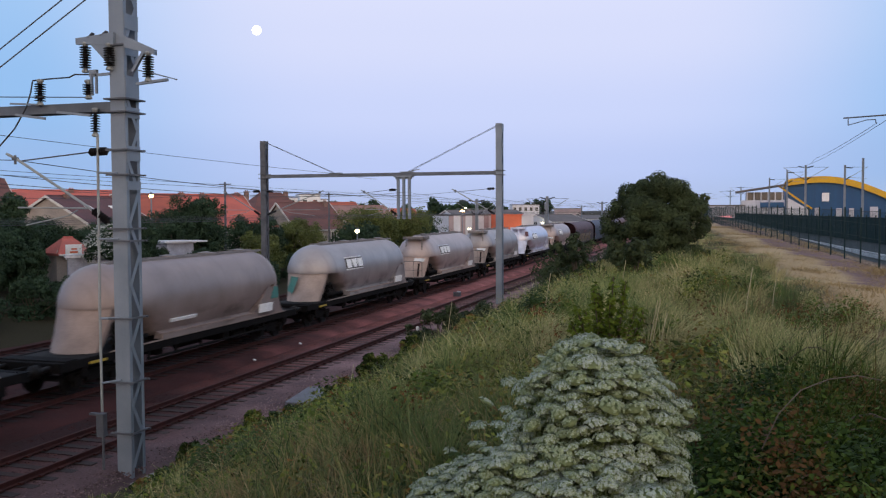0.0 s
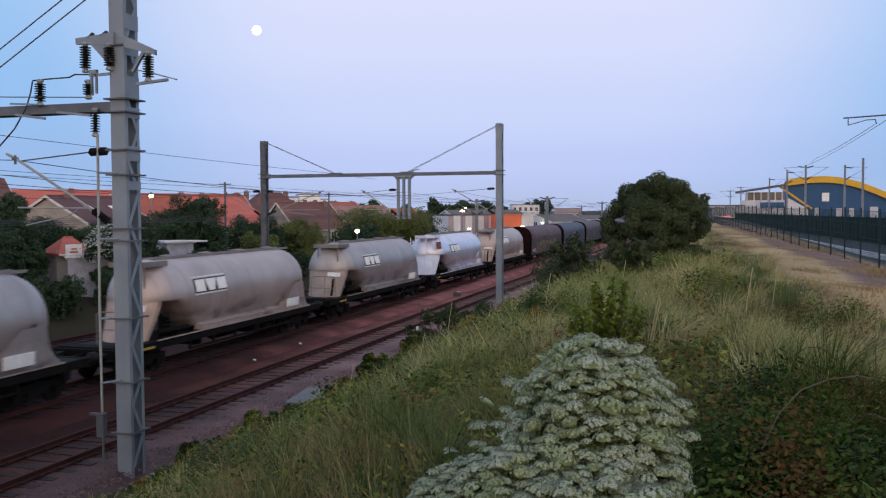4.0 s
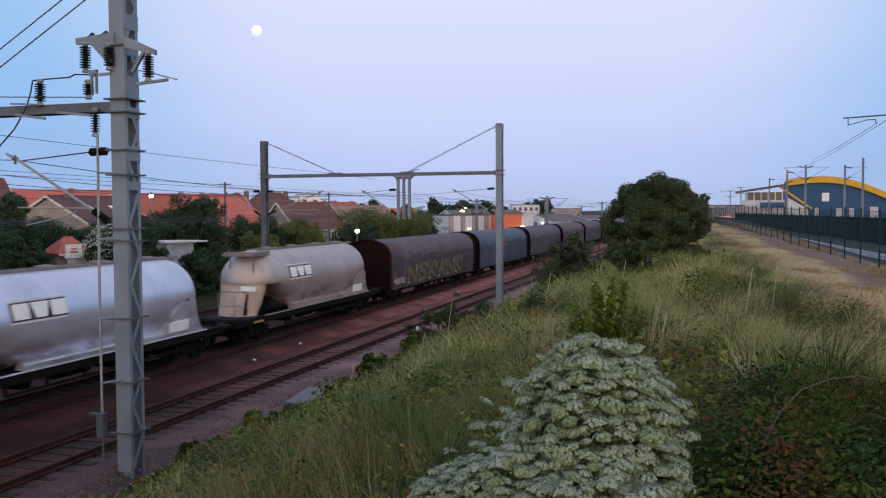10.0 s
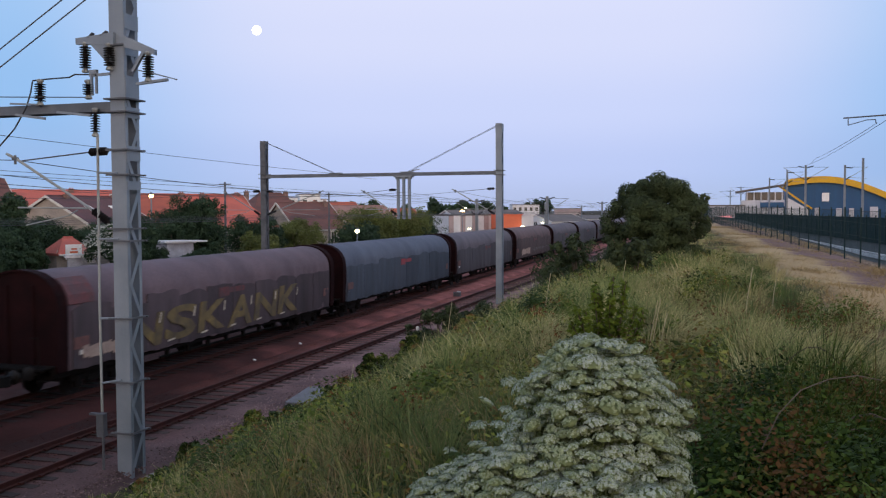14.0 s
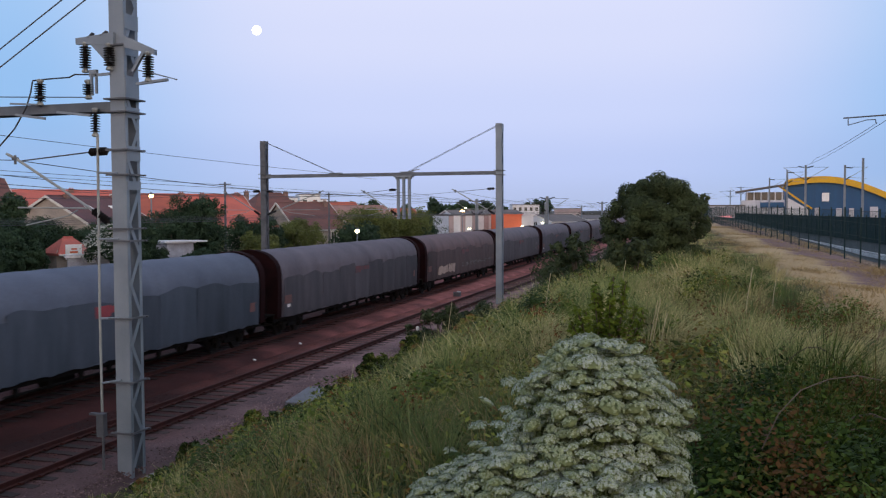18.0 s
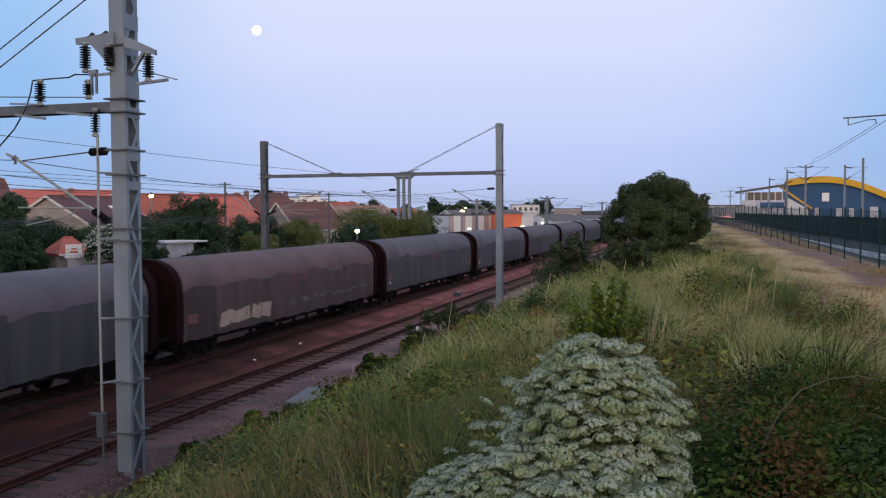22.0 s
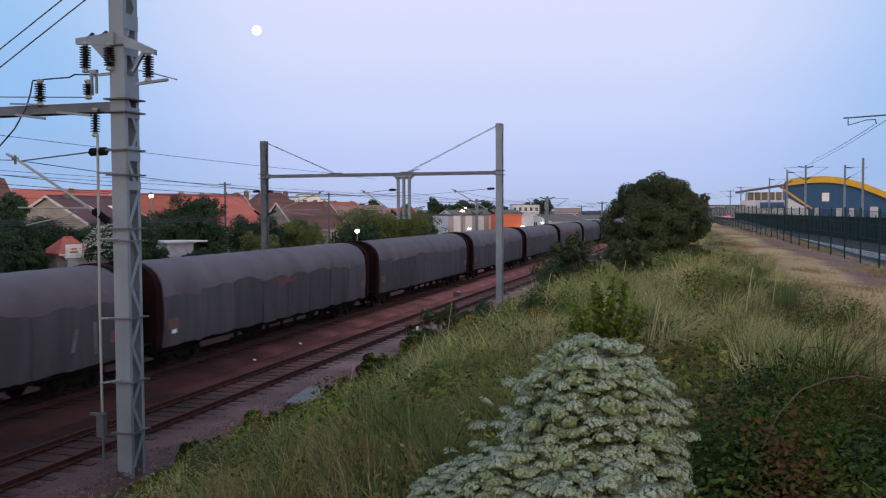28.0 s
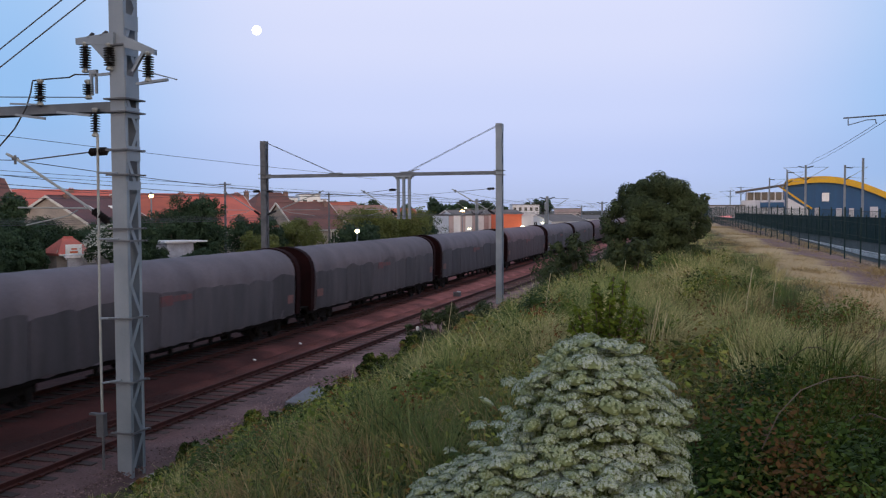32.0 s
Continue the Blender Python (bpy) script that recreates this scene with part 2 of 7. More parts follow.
sleeper_m = mat("sleeper", (0.10, 0.062, 0.058), (0.055, 0.032, 0.031), rough=0.9, scale=3, fine=30, bump=0.5, spread=0.25)

def rusted(m, tint, x0, x1):
    """Iron dust from the next track has tinted the side towards it; the edge wanders."""
    n, l = m.node_tree.nodes, m.node_tree.links
    b = n["Principled BSDF"]
    src = b.inputs["Base Color"].links[0].from_socket
    geo, sep, t, a, r, k, x = (n.new("ShaderNode" + q) for q in ("NewGeometry", "SeparateXYZ", "TexNoise", "Math", "MapRange", "Mix", "Mix"))
    t.inputs["Scale"].default_value, t.inputs["Detail"].default_value = 0.6, 6
    l.new(geo.outputs["Position"], sep.inputs[0])
    l.new(geo.outputs["Position"], t.inputs[0])
    a.operation = "MULTIPLY_ADD"
    a.inputs[1].default_value = 3.0
    l.new(t.outputs["Fac"], a.inputs[0])
    l.new(sep.outputs["X"], a.inputs[2])
    r.inputs["From Min"].default_value, r.inputs["From Max"].default_value = x0 + 1.5, x1 + 1.5
    l.new(a.outputs[0], r.inputs["Value"])
    k.data_type = x.data_type = "RGBA"
    k.inputs[6].default_value, k.inputs[7].default_value = (*tint, 1), (1, 1, 1, 1)
    l.new(r.outputs[0], k.inputs[0])
    x.blend_type = "MULTIPLY"
    x.inputs[0].default_value = 1.0
    l.new(src, x.inputs[6])
    l.new(k.outputs[2], x.inputs[7])
    l.new(x.outputs[2], b.inputs["Base Color"])


for m in (ballast_m, stone_m, sleeper_m):
    rusted(m, (1.2, 0.64, 0.54), -17.6, -14.2)
# the near stretch is darkened in colour: train shade together with oily dirt
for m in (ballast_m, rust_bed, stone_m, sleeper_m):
    shade_stained(m, (0.16, 0.145, 0.15), -63, -34)

TRACKS = {"near": -15.65, "train": -20.75, "third": -24.7, "fourth": -28.4}
Y0, Y1 = -40.0, 620.0


def bed(name, x, w, material, label):
    """A ballast bed with sloped shoulders and an uneven top."""
    ys = np.concatenate([np.arange(Y0, 5, 3.0), np.arange(5, 70, 0.35), np.arange(70, Y1 + 1, 6.0)])
    xs = np.array([-w - 0.6, -w, -w * 0.6, -0.8, -0.4, 0.4, 0.8, w * 0.6, w, w + 0.6])
    zs = np.array([-0.42, -0.20, -0.19, -0.2, -0.2, -0.2, -0.2, -0.19, -0.20, -0.42])
    A, B = np.meshgrid(xs, ys)
    Z = np.broadcast_to(zs, A.shape) + 0.012 * wob(A * 9, B * 7) + 0.008 * np.sin(B * 23 + A * 11)
    v = np.stack([A + x + 0.08 * wob(A * 0 + B * 2, B) * (np.abs(A) > w * 0.9), B, Z], -1).reshape(-1, 3)
    a, b = A.shape
    i = (np.arange(a - 1)[:, None] * b + np.arange(b - 1)[None, :]).ravel()
    return single(name, fast_mesh(name, v, np.stack([i, i + 1, i + b + 1, i + b], 1), material, True), None, label, "ballast", kind="structure")


def rail_mesh():
    g = Geo()
    ring = [(-0.07, -0.155), (0.07, -0.155), (0.07, -0.14), (0.012, -0.12), (0.012, -0.045), (0.036, -0.035), (0.036, -0.006), (0.026, 0.0), (-0.026, 0.0), (-0.036, -0.006), (-0.036, -0.035), (-0.012, -0.045), (-0.012, -0.12), (-0.07, -0.14)]
    g.prism(ring, Y0, Y1)
    return g.mesh("rail", rail_m)


rail_me = rail_mesh()
sleeper_me = Geo().box((0, 0, -0.195), (2.55, 0.25, 0.09), bevel=0.02).mesh("sleeper", sleeper_m)
clip_g = Geo()
for s in (-1, 1):
    for e in (-1, 1):
        clip_g.box((s * 0.7525 + e * 0.10, 0, -0.135), (0.09, 0.12, 0.045))
clip_me = clip_g.mesh("rail_fastening", rail_m)


def track(name, x, ya, yb, label, fast=True):
    bed_ob = bed(name, x, 2.15, rust_bed if name != "track_near" else ballast_m, label)
    for s in (-1, 1):
        part("rail", rail_me, None, bed_ob, "rust-brown steel rail", Matrix.Translation((x + s * 0.7525, 0, 0)))
    y = ya
    while y < yb:
        j = random.uniform(-0.03, 0.03)
        part("sleeper", sleeper_me, None, bed_ob, at=pose(x + random.uniform(-0.04, 0.04), y + j, random.uniform(-0.036, -0.022), 0, 0, random.uniform(-0.8, 0.8)))
        if y < 60 and fast:
            part("rail_fastening", clip_me, None, bed_ob, at=Matrix.Translation((x, y + j, 0)))
        y += 0.62
    return bed_ob


def scatter_stones(name, x0, x1, y0, y1, n, z, size, label):
    rs = np.random.RandomState(3)
    c = np.stack([rs.uniform(x0, x1, n), y0 + (y1 - y0) * rs.uniform(0, 1, n) ** 1.5, np.full(n, z)], 1)
    s = rs.uniform(0.5, 1.0, n) * size
    o = np.array([[1, 0, 0], [0, 1, 0], [-1, 0, 0], [0, -1, 0], [0, 0, 1.0], [0, 0, -1]])
    a = rs.uniform(0, 6.28, n)
    j = rs.uniform(0.5, 1.1, (n, 6, 1))
    p = o[None] * j
    q = np.stack([p[..., 0] * np.cos(a)[:, None] - p[..., 1] * np.sin(a)[:, None], p[..., 0] * np.sin(a)[:, None] + p[..., 1] * np.cos(a)[:, None], p[..., 2] * 0.7], -1)
    v = (c[:, None] + q * s[:, None, None]).reshape(-1, 3)
    t = np.array([[0, 1, 4], [1, 2, 4], [2, 3, 4], [3, 0, 4], [1, 0, 5], [2, 1, 5], [3, 2, 5], [0, 3, 5]])
    f = (np.arange(n)[:, None, None] * 6 + t[None]).reshape(-1, 3)
    return single(name, fast_mesh(name, v, f, stone_m), None, label, "gravel", kind="stuff")


# ---- plants ----
grass_dry = mat("dry grass", (0.50, 0.37, 0.18), (0.28, 0.195, 0.095), rough=0.8, scale=1.0, fine=5, bump=0, spread=0.35, island=True, trans=0.25, spec=0.1)
grass_blue = mat("blue-green grass", (0.17, 0.20, 0.061), (0.065, 0.085, 0.024), rough=0.75, scale=1.1, fine=6, bump=0, spread=0.35, island=True, trans=0.25, spec=0.1)
leaf_red = mat("red-brown dock", (0.17, 0.07, 0.024), (0.10, 0.048, 0.018), rough=0.8, scale=2, fine=9, bump=0, spread=0.4, island=True, trans=0.15, spec=0.1)
leaf_dark = mat("dark shrub leaf", (0.080, 0.106, 0.048), (0.036, 0.050, 0.025), rough=0.6, scale=1.2, fine=7, bump=0, spread=0.32, island=True, trans=0.15, spec=0.1)
leaf_tree = mat("tree leaf", (0.058, 0.098, 0.054), (0.030, 0.054, 0.033), rough=0.65, scale=0.5, fine=4, bump=0, spread=0.28, island=True, trans=0.15, spec=0.1)
bramble_m = mat("bramble leaf", (0.05, 0.072, 0.014), (0.02, 0.032, 0.007), rough=0.6, scale=2, fine=9, bump=0, spread=0.45, island=True, trans=0.12, spec=0.1)


def herb(name, stops, scale=1.6, spread=0.35, trans=0.2, rough=0.7):
    """Leaves or blades of many mixed plants: the colours change from stand to stand, and a little from leaf to leaf."""
    m = MATS[name] = bpy.data.materials.new(name)
    m.use_nodes = True
    n, l = m.node_tree.nodes, m.node_tree.links
    b = n["Principled BSDF"]
    b.inputs["Roughness"].default_value, b.inputs["Specular IOR Level"].default_value = rough, 0.1
    geo, t = n.new("ShaderNodeNewGeometry"), n.new("ShaderNodeTexNoise")
    t.inputs["Scale"].default_value, t.inputs["Detail"].default_value, t.inputs["Roughness"].default_value = scale, 3, 0.6
    l.new(geo.outputs["Position"], t.inputs[0])
    j = n.new("ShaderNodeMath")
    j.operation = "MULTIPLY_ADD"
    j.inputs[1].default_value = 0.10
    l.new(geo.outputs["Random Per Island"], j.inputs[0])
    l.new(t.outputs["Fac"], j.inputs[2])
    r = ramp(n, stops, "LINEAR")
    l.new(j.outputs[0], r.inputs[0])
    v = n.new("ShaderNodeMath")
    v.operation = "MULTIPLY_ADD"
    v.inputs[1].default_value, v.inputs[2].default_value = 2 * spread, 1 - spread
    l.new(geo.outputs["Random Per Island"], v.inputs[0])
    hs = n.new("ShaderNodeHueSaturation")
    l.new(r.outputs[0], hs.inputs["Color"])
    l.new(v.outputs[0], hs.inputs["Value"])
    l.new(hs.outputs[0], b.inputs["Base Color"])
    tr, ms = n.new("ShaderNodeBsdfTranslucent"), n.new("ShaderNodeMixShader")
    l.new(hs.outputs[0], tr.inputs[0])
    ms.inputs[0].default_value = trans
    l.new(b.outputs[0], ms.inputs[1])
    l.new(tr.outputs[0], ms.inputs[2])
    l.new(ms.outputs[0], n["Material Output"].inputs[0])
    return m


herb_leaf = herb("mixed bank leaves", [(0.40, (0.022, 0.036, 0.009)), (0.49, (0.05, 0.075, 0.017)), (0.55, (0.14, 0.17, 0.032)), (0.62, (0.21, 0.21, 0.054)), (0.68, (0.17, 0.085, 0.030)), (0.76, (0.13, 0.065, 0.025))])
herb_grass = herb("mixed bank grass", [(0.40, (0.032, 0.055, 0.020)), (0.48, (0.088, 0.125, 0.042)), (0.55, (0.165, 0.185, 0.070)), (0.62, (0.26, 0.215, 0.10)), (0.68, (0.25, 0.165, 0.085)), (0.77, (0.40, 0.33, 0.18))], 2.3, 0.3)
herb_crest = herb("mixed crest grass", [(0.38, (0.072, 0.11, 0.04)), (0.48, (0.18, 0.235, 0.08)), (0.58, (0.33, 0.345, 0.135)), (0.67, (0.54, 0.47, 0.235)), (0.75, (0.66, 0.545, 0.315)), (0.83, (0.42, 0.265, 0.155))], 0.85, 0.25)
herb_thicket = herb("mixed thicket leaves", [(0.40, (0.014, 0.028, 0.006)), (0.50, (0.030, 0.056, 0.010)), (0.59, (0.070, 0.112, 0.019)), (0.63, (0.075, 0.085, 0.017)), (0.67, (0.11, 0.056, 0.020)), (0.79, (0.085, 0.044, 0.017))], 1.5, 0.22, 0.2)
bark = mat("bark", (0.11, 0.085, 0.06), rough=0.95, scale=4, fine=25, bump=0.8)


def blades(base, h, w, lean, rs, material, name, curl=0.5):
    """One mesh of grass blades: base (n, 3), height, width, lean (n, 2) sideways shift of the tips."""
    n = len(base)
    a = rs.uniform(0, 2 * np.pi, n)
    side = np.stack([np.cos(a), np.sin(a), np.zeros(n)], 1) * (w / 2)[:, None]
    lean3 = np.concatenate([lean, np.zeros((n, 1))], 1)
    up = np.zeros((n, 3))
    up[:, 2] = h
    mid = base + up * 0.55 + lean3 * 0.55 * (1 - curl)
    tip = base + up * np.sqrt(np.clip(1 - 0.5 * (np.linalg.norm(lean, axis=1) / np.maximum(h, 1e-3)) ** 2, 0.3, 1))[:, None] + lean3
    v = np.stack([base - side, base + side, mid + side * 0.8, mid - side * 0.8, tip + side * 0.15, tip - side * 0.15], 1).reshape(-1, 3)
    i = np.arange(n)[:, None] * 6
    f = np.concatenate([i + np.array([[0, 1, 2, 3]]), i + np.array([[3, 2, 4, 5]])])
    return fast_mesh(name, v, f, material)


def field(x0, x1, y0, y1, n, rs, power=1.6):
    """Places on the bank, thicker towards small y."""
    x = rs.uniform(x0, x1, n)
    y = y0 + (y1 - y0) * rs.uniform(0, 1, n) ** power
    return x, y


def verge(y):
    """Where the overgrown bank ends and the trodden strip begins."""
    return 3.1 - 0.043 * np.asarray(y) + 0.35 * np.sin(np.asarray(y) * 0.6) + 0.2 * np.sin(np.asarray(y) * 1.7)


def tufts(x, y, rs, share=40, loose=0.09):
    """Gathers places into tufts; gives the places and the way from each tuft's middle."""
    n = len(x)
    k = max(1, n // share)
    i = rs.randint(0, k, n)
    d = rs.normal(0, loose, (n, 2)) * (1 + 0.03 * y[i])[:, None]
    return x[i] + d[:, 0], y[i] + d[:, 1], d


def patch(x, y, k, seed):
    """Uneven cover, 0 to 1."""
    return 0.5 + 0.5 * wob(x * k + seed * 3.1, y * k * 0.8 + seed * 1.7)


def leaves(c, size, rs, material, name, up=0.5, out=None):
    """One mesh of folded leaf shapes about the points c; out: the way that they face."""
    n = len(c)
    d = rs.normal(0, 1, (n, 3))
    if out is not None:
        face = out + rs.normal(0, 0.33, (n, 3)) + np.array([0, 0, 0.25])
        face /= np.linalg.norm(face, axis=1)[:, None] + 1e-6
        d -= face * (d * face).sum(1)[:, None]
        d /= np.linalg.norm(d, axis=1)[:, None] + 1e-6
        s = np.cross(d, face)
        size = (rs.uniform(0.6, 1.2, n) * size)[:, None]
        v = np.stack([c - d * size, c + s * size * 0.55 - face * size * 0.1, c + d * size, c - s * size * 0.55 - face * size * 0.1], 1).reshape(-1, 3)
        return fast_mesh(name, v, np.arange(n * 4).reshape(-1, 4), material)
    d[:, 2] = d[:, 2] * 0.5
    d /= np.linalg.norm(d, axis=1)[:, None]
    u = rs.normal(0, 1, (n, 3)) + np.array([0, 0, up * 2])
    s = np.cross(d, u)
    s /= np.linalg.norm(s, axis=1)[:, None] + 1e-6
    nrm = np.cross(s, d)
    size = (rs.uniform(0.6, 1.2, n) * size)[:, None]
    v = np.stack([c - d * size, c + s * size * 0.5 + nrm * size * 0.12, c + d * size, c - s * size * 0.5 + nrm * size * 0.12], 1).reshape(-1, 3)
    return fast_mesh(name, v, np.arange(n * 4).reshape(-1, 4), material)


def lobes(rs, n, r, h, base, size=(0.24, 0.42)):
    """Centres and radii of the rounded masses of a crown."""
    out = []
    for i in range(n):
        a, q = rs.uniform(0, 6.283), rs.uniform(0, 1) ** 0.6
        z = rs.uniform(0.08, 0.9)
        ring = math.sin(math.pi * (0.12 + 0.80 * z)) ** 0.7
        out.append(((math.cos(a) * q * r * 0.72 * ring, math.sin(a) * q * r * 0.72 * ring, base + z * (h - base)), r * rs.uniform(*size)))
    return out


def tree(at, r, h, seed, material, label, category="tree", base=None, n=5000, leaf=0.2, group="", count=None, lobe=(0.24, 0.42), masses=None):
    """A trunk with limbs, and a crown of leaves gathered in clumps."""
    rs = np.random.RandomState(seed)
    base = h * 0.22 if base is None else base
    t = thing(category.replace(" ", "_"), Matrix.Translation(at), label, category, group)
    lb = masses or lobes(rs, count or 16, r, h, base, lobe)
    g = Geo()
    tr = 0.03 * h + 0.04
    g.rod((0, 0, -0.3), (0.05 * r, 0, base), tr, tr * 0.75)
    g.rod((0.05 * r, 0, base), (0, 0.05 * r, h * 0.6), tr * 0.75, tr * 0.35)
    for c, q in lb[:9]:
        g.rod((0.03 * r, 0, base * rs.uniform(0.6, 1.3)), c, tr * 0.4, tr * 0.12, n=6)
    part("trunk", g, bark, t)
    # every mass carries rounded sprays on its outside, and the leaves sit on those
    cs, qs = np.array([c for c, q in lb]), np.array([q for c, q in lb])
    k = 11
    sd = rs.normal(0, 1, (len(lb), k, 3)) + np.array([0, 0, 0.35])
    sd /= np.linalg.norm(sd, axis=2)[..., None]
    sr = qs[:, None] * rs.uniform(0.30, 0.46, (len(lb), k))
    sc = (cs[:, None] + sd * (qs[:, None] * rs.uniform(0.55, 0.78, (len(lb), k)))[..., None]).reshape(-1, 3)
    sr = sr.ravel()
    w = sr ** 2
    pick = rs.choice(len(sc), n, p=w / w.sum())
    d = rs.normal(0, 1, (n, 3))
    d /= np.linalg.norm(d, axis=1)[:, None]
    p = sc[pick] + d * (sr[pick] * rs.uniform(0.25, 1.0, n) ** 0.3 * rs.uniform(0.85, 1.12, n))[:, None] * np.array([1, 1, 0.85])
    p[:, 2] = np.clip(p[:, 2], 0.03 * h, None)
    part("crown", leaves(p, leaf, rs, material, "crown", 0.4, d), None, t)
    return t


# ---- the goods train ----
# metres rolled since the start, second by second where the pace changes
ROLLED = [(0, 0.0), (1, 8.36), (2, 16.55), (3, 24.5), (4, 32.34), (6, 47.6), (8, 62.3), (10, 76.77), (12, 91.22), (16, 120.35), (20, 149.95), (24, 179.87), (26, 194.72), (28, 209.84), (30, 225.25), (32, 240.65)]
tarp_tones = {
    "mauve": ((0.176, 0.128, 0.152), (0.106, 0.078, 0.096)),
    "brown": ((0.176, 0.118, 0.124), (0.108, 0.075, 0.080)),
    "slate": ((0.156, 0.134, 0.158), (0.096, 0.084, 0.101)),
    "blue": ((0.128, 0.148, 0.205), (0.084, 0.10, 0.145)),
    "grey": ((0.156, 0.137, 0.166), (0.096, 0.085, 0.105)),
}
TARP = {k: mat("tarpaulin " + k, tuple(0.95 * q for q in a), tuple(0.95 * q for q in b), rough=0.72, scale=0.55, fine=14, bump=0.25, stretch=(1, 1, 0.6), fine_amount=0.22, spec=0.25) for k, (a, b) in tarp_tones.items()}
# tarpaulin tones darkened for the less dusty lower flank and its side shade
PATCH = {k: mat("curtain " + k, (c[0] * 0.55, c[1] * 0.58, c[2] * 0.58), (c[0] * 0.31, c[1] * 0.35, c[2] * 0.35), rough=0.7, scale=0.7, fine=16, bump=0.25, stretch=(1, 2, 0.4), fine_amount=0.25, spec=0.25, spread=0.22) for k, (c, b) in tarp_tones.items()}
spray = {
    "ochre": mat("ochre spray paint", (0.22, 0.16, 0.062), (0.085, 0.068, 0.05), rough=0.7, scale=1.5, fine=9, mixed=0.5),
    "pale": mat("pale spray paint", (0.46, 0.36, 0.32), (0.36, 0.27, 0.24), rough=0.7, scale=1.5, fine=9),
    "white": mat("thin white spray paint", (0.17, 0.16, 0.17), (0.09, 0.085, 0.09), rough=0.7, scale=2.5, fine=9),
    "streak": mat("white streak paint", (0.32, 0.31, 0.33), (0.15, 0.14, 0.15), rough=0.7, scale=3.5, fine=9),
    "light": mat("whitish highlight paint", (0.62, 0.56, 0.48), rough=0.7),
}
end_m = mat("red-brown end wall", (0.022, 0.007, 0.008), (0.010, 0.004, 0.005), rough=0.9, spec=0.08, scale=1.2, fine=20, bump=0.3)
rim_m = mat("red end frame", (0.022, 0.0075, 0.0085), (0.012, 0.005, 0.006), rough=0.9, spec=0.08, scale=2, fine=25)
frame_m = mat("dark underframe", (0.012, 0.010, 0.010), (0.006, 0.0055, 0.0055), rough=0.85, spec=0.12, scale=2, fine=25, bump=0.4)
wheel_m = mat("wheel steel", (0.014, 0.011, 0.011), (0.008, 0.007, 0.007), rough=0.6, metal=0.4, scale=3, fine=30)
buffer_m = mat("greasy buffer steel", (0.03, 0.026, 0.025), rough=0.45, metal=0.5)
label_m = mat("weathered white plate", (0.95, 0.94, 0.94), (0.86, 0.85, 0.85), rough=0.6, scale=3, fine=30)
orange_m = mat("orange label", (0.20, 0.085, 0.08), (0.12, 0.062, 0.06), rough=0.7, scale=4, fine=30)
redlogo_m = mat("faded red print", (0.15, 0.045, 0.05), (0.08, 0.045, 0.052), rough=0.7, scale=3, fine=12, mixed=0.5)
redprint_m = mat("bright red print", (0.34, 0.05, 0.065), (0.22, 0.045, 0.06), rough=0.7, scale=3, fine=12)
tank_tones = {
    "beige": ((0.52, 0.435, 0.42), (0.39, 0.315, 0.30), 0.42, 0.30),
    "silver": ((0.76, 0.755, 0.86), (0.60, 0.59, 0.68), 0.36, 0.55),
    "grey": ((0.44, 0.405, 0.41), (0.32, 0.285, 0.29), 0.42, 0.34),
    "brown": ((0.35, 0.28, 0.265), (0.24, 0.19, 0.18), 0.46, 0.25),
}
TANK = {k: mat("tank " + k, a, b, rough=r, metal=mt, scale=0.7, fine=14, bump=0.03, stretch=(1, 0.8, 0.8), mixed=0.47, fine_amount=0.08) for k, (a, b, r, mt) in tank_tones.items()}


def smeared(m, dirt, amount, shift):
    """Spilt powder and oil: blotches over the hopper flanks, and runs down from the roof."""
    n, l = m.node_tree.nodes, m.node_tree.links
    b = n["Principled BSDF"]
    src = b.inputs["Base Color"].links[0].from_socket
    co, sep = n.new("ShaderNodeTexCoord"), n.new("ShaderNodeSeparateXYZ")
    l.new(co.outputs["Object"], sep.inputs[0])
    fac = []
    for scale, stretch, lo, hi in ((1.3, (0.6, 0.45, 1.0), 0.50, 0.60), (2.2, (0.3, 1.6, 0.12), 0.54, 0.74)):
        mp, t, r = n.new("ShaderNodeMapping"), n.new("ShaderNodeTexNoise"), n.new("ShaderNodeMapRange")
        mp.inputs["Scale"].default_value, mp.inputs["Location"].default_value = stretch, (shift, shift * 2, 0)
        t.inputs["Scale"].default_value, t.inputs["Detail"].default_value = scale, 5
        r.inputs["From Min"].default_value, r.inputs["From Max"].default_value = lo, hi
        l.new(co.outputs["Object"], mp.inputs[0])
        l.new(mp.outputs[0], t.inputs[0])
        l.new(t.outputs["Fac"], r.inputs["Value"])
        fac.append(r.outputs[0])
    band = n.new("ShaderNodeMapRange")
    band.inputs["From Min"].default_value, band.inputs["From Max"].default_value = 2.35, 1.85
    l.new(sep.outputs["Z"], band.inputs["Value"])
    low, run, both = n.new("ShaderNodeMath"), n.new("ShaderNodeMath"), n.new("ShaderNodeMath")
    low.operation = run.operation = "MULTIPLY"
    both.operation = "MAXIMUM"
    l.new(fac[0], low.inputs[0])
    l.new(band.outputs[0], low.inputs[1])
    l.new(fac[1], run.inputs[0])
    run.inputs[1].default_value = 0.35
    l.new(low.outputs[0], both.inputs[0])
    l.new(run.outputs[0], both.inputs[1])
    k = n.new("ShaderNodeMath")
    k.operation = "MULTIPLY"
    k.inputs[1].default_value = amount
    l.new(both.outputs[0], k.inputs[0])
    x = n.new("ShaderNodeMix")
    x.data_type = "RGBA"
    x.inputs[7].default_value = (*dirt, 1)
    l.new(k.outputs[0], x.inputs[0])
    l.new(src, x.inputs[6])
    l.new(x.outputs[2], b.inputs["Base Color"])


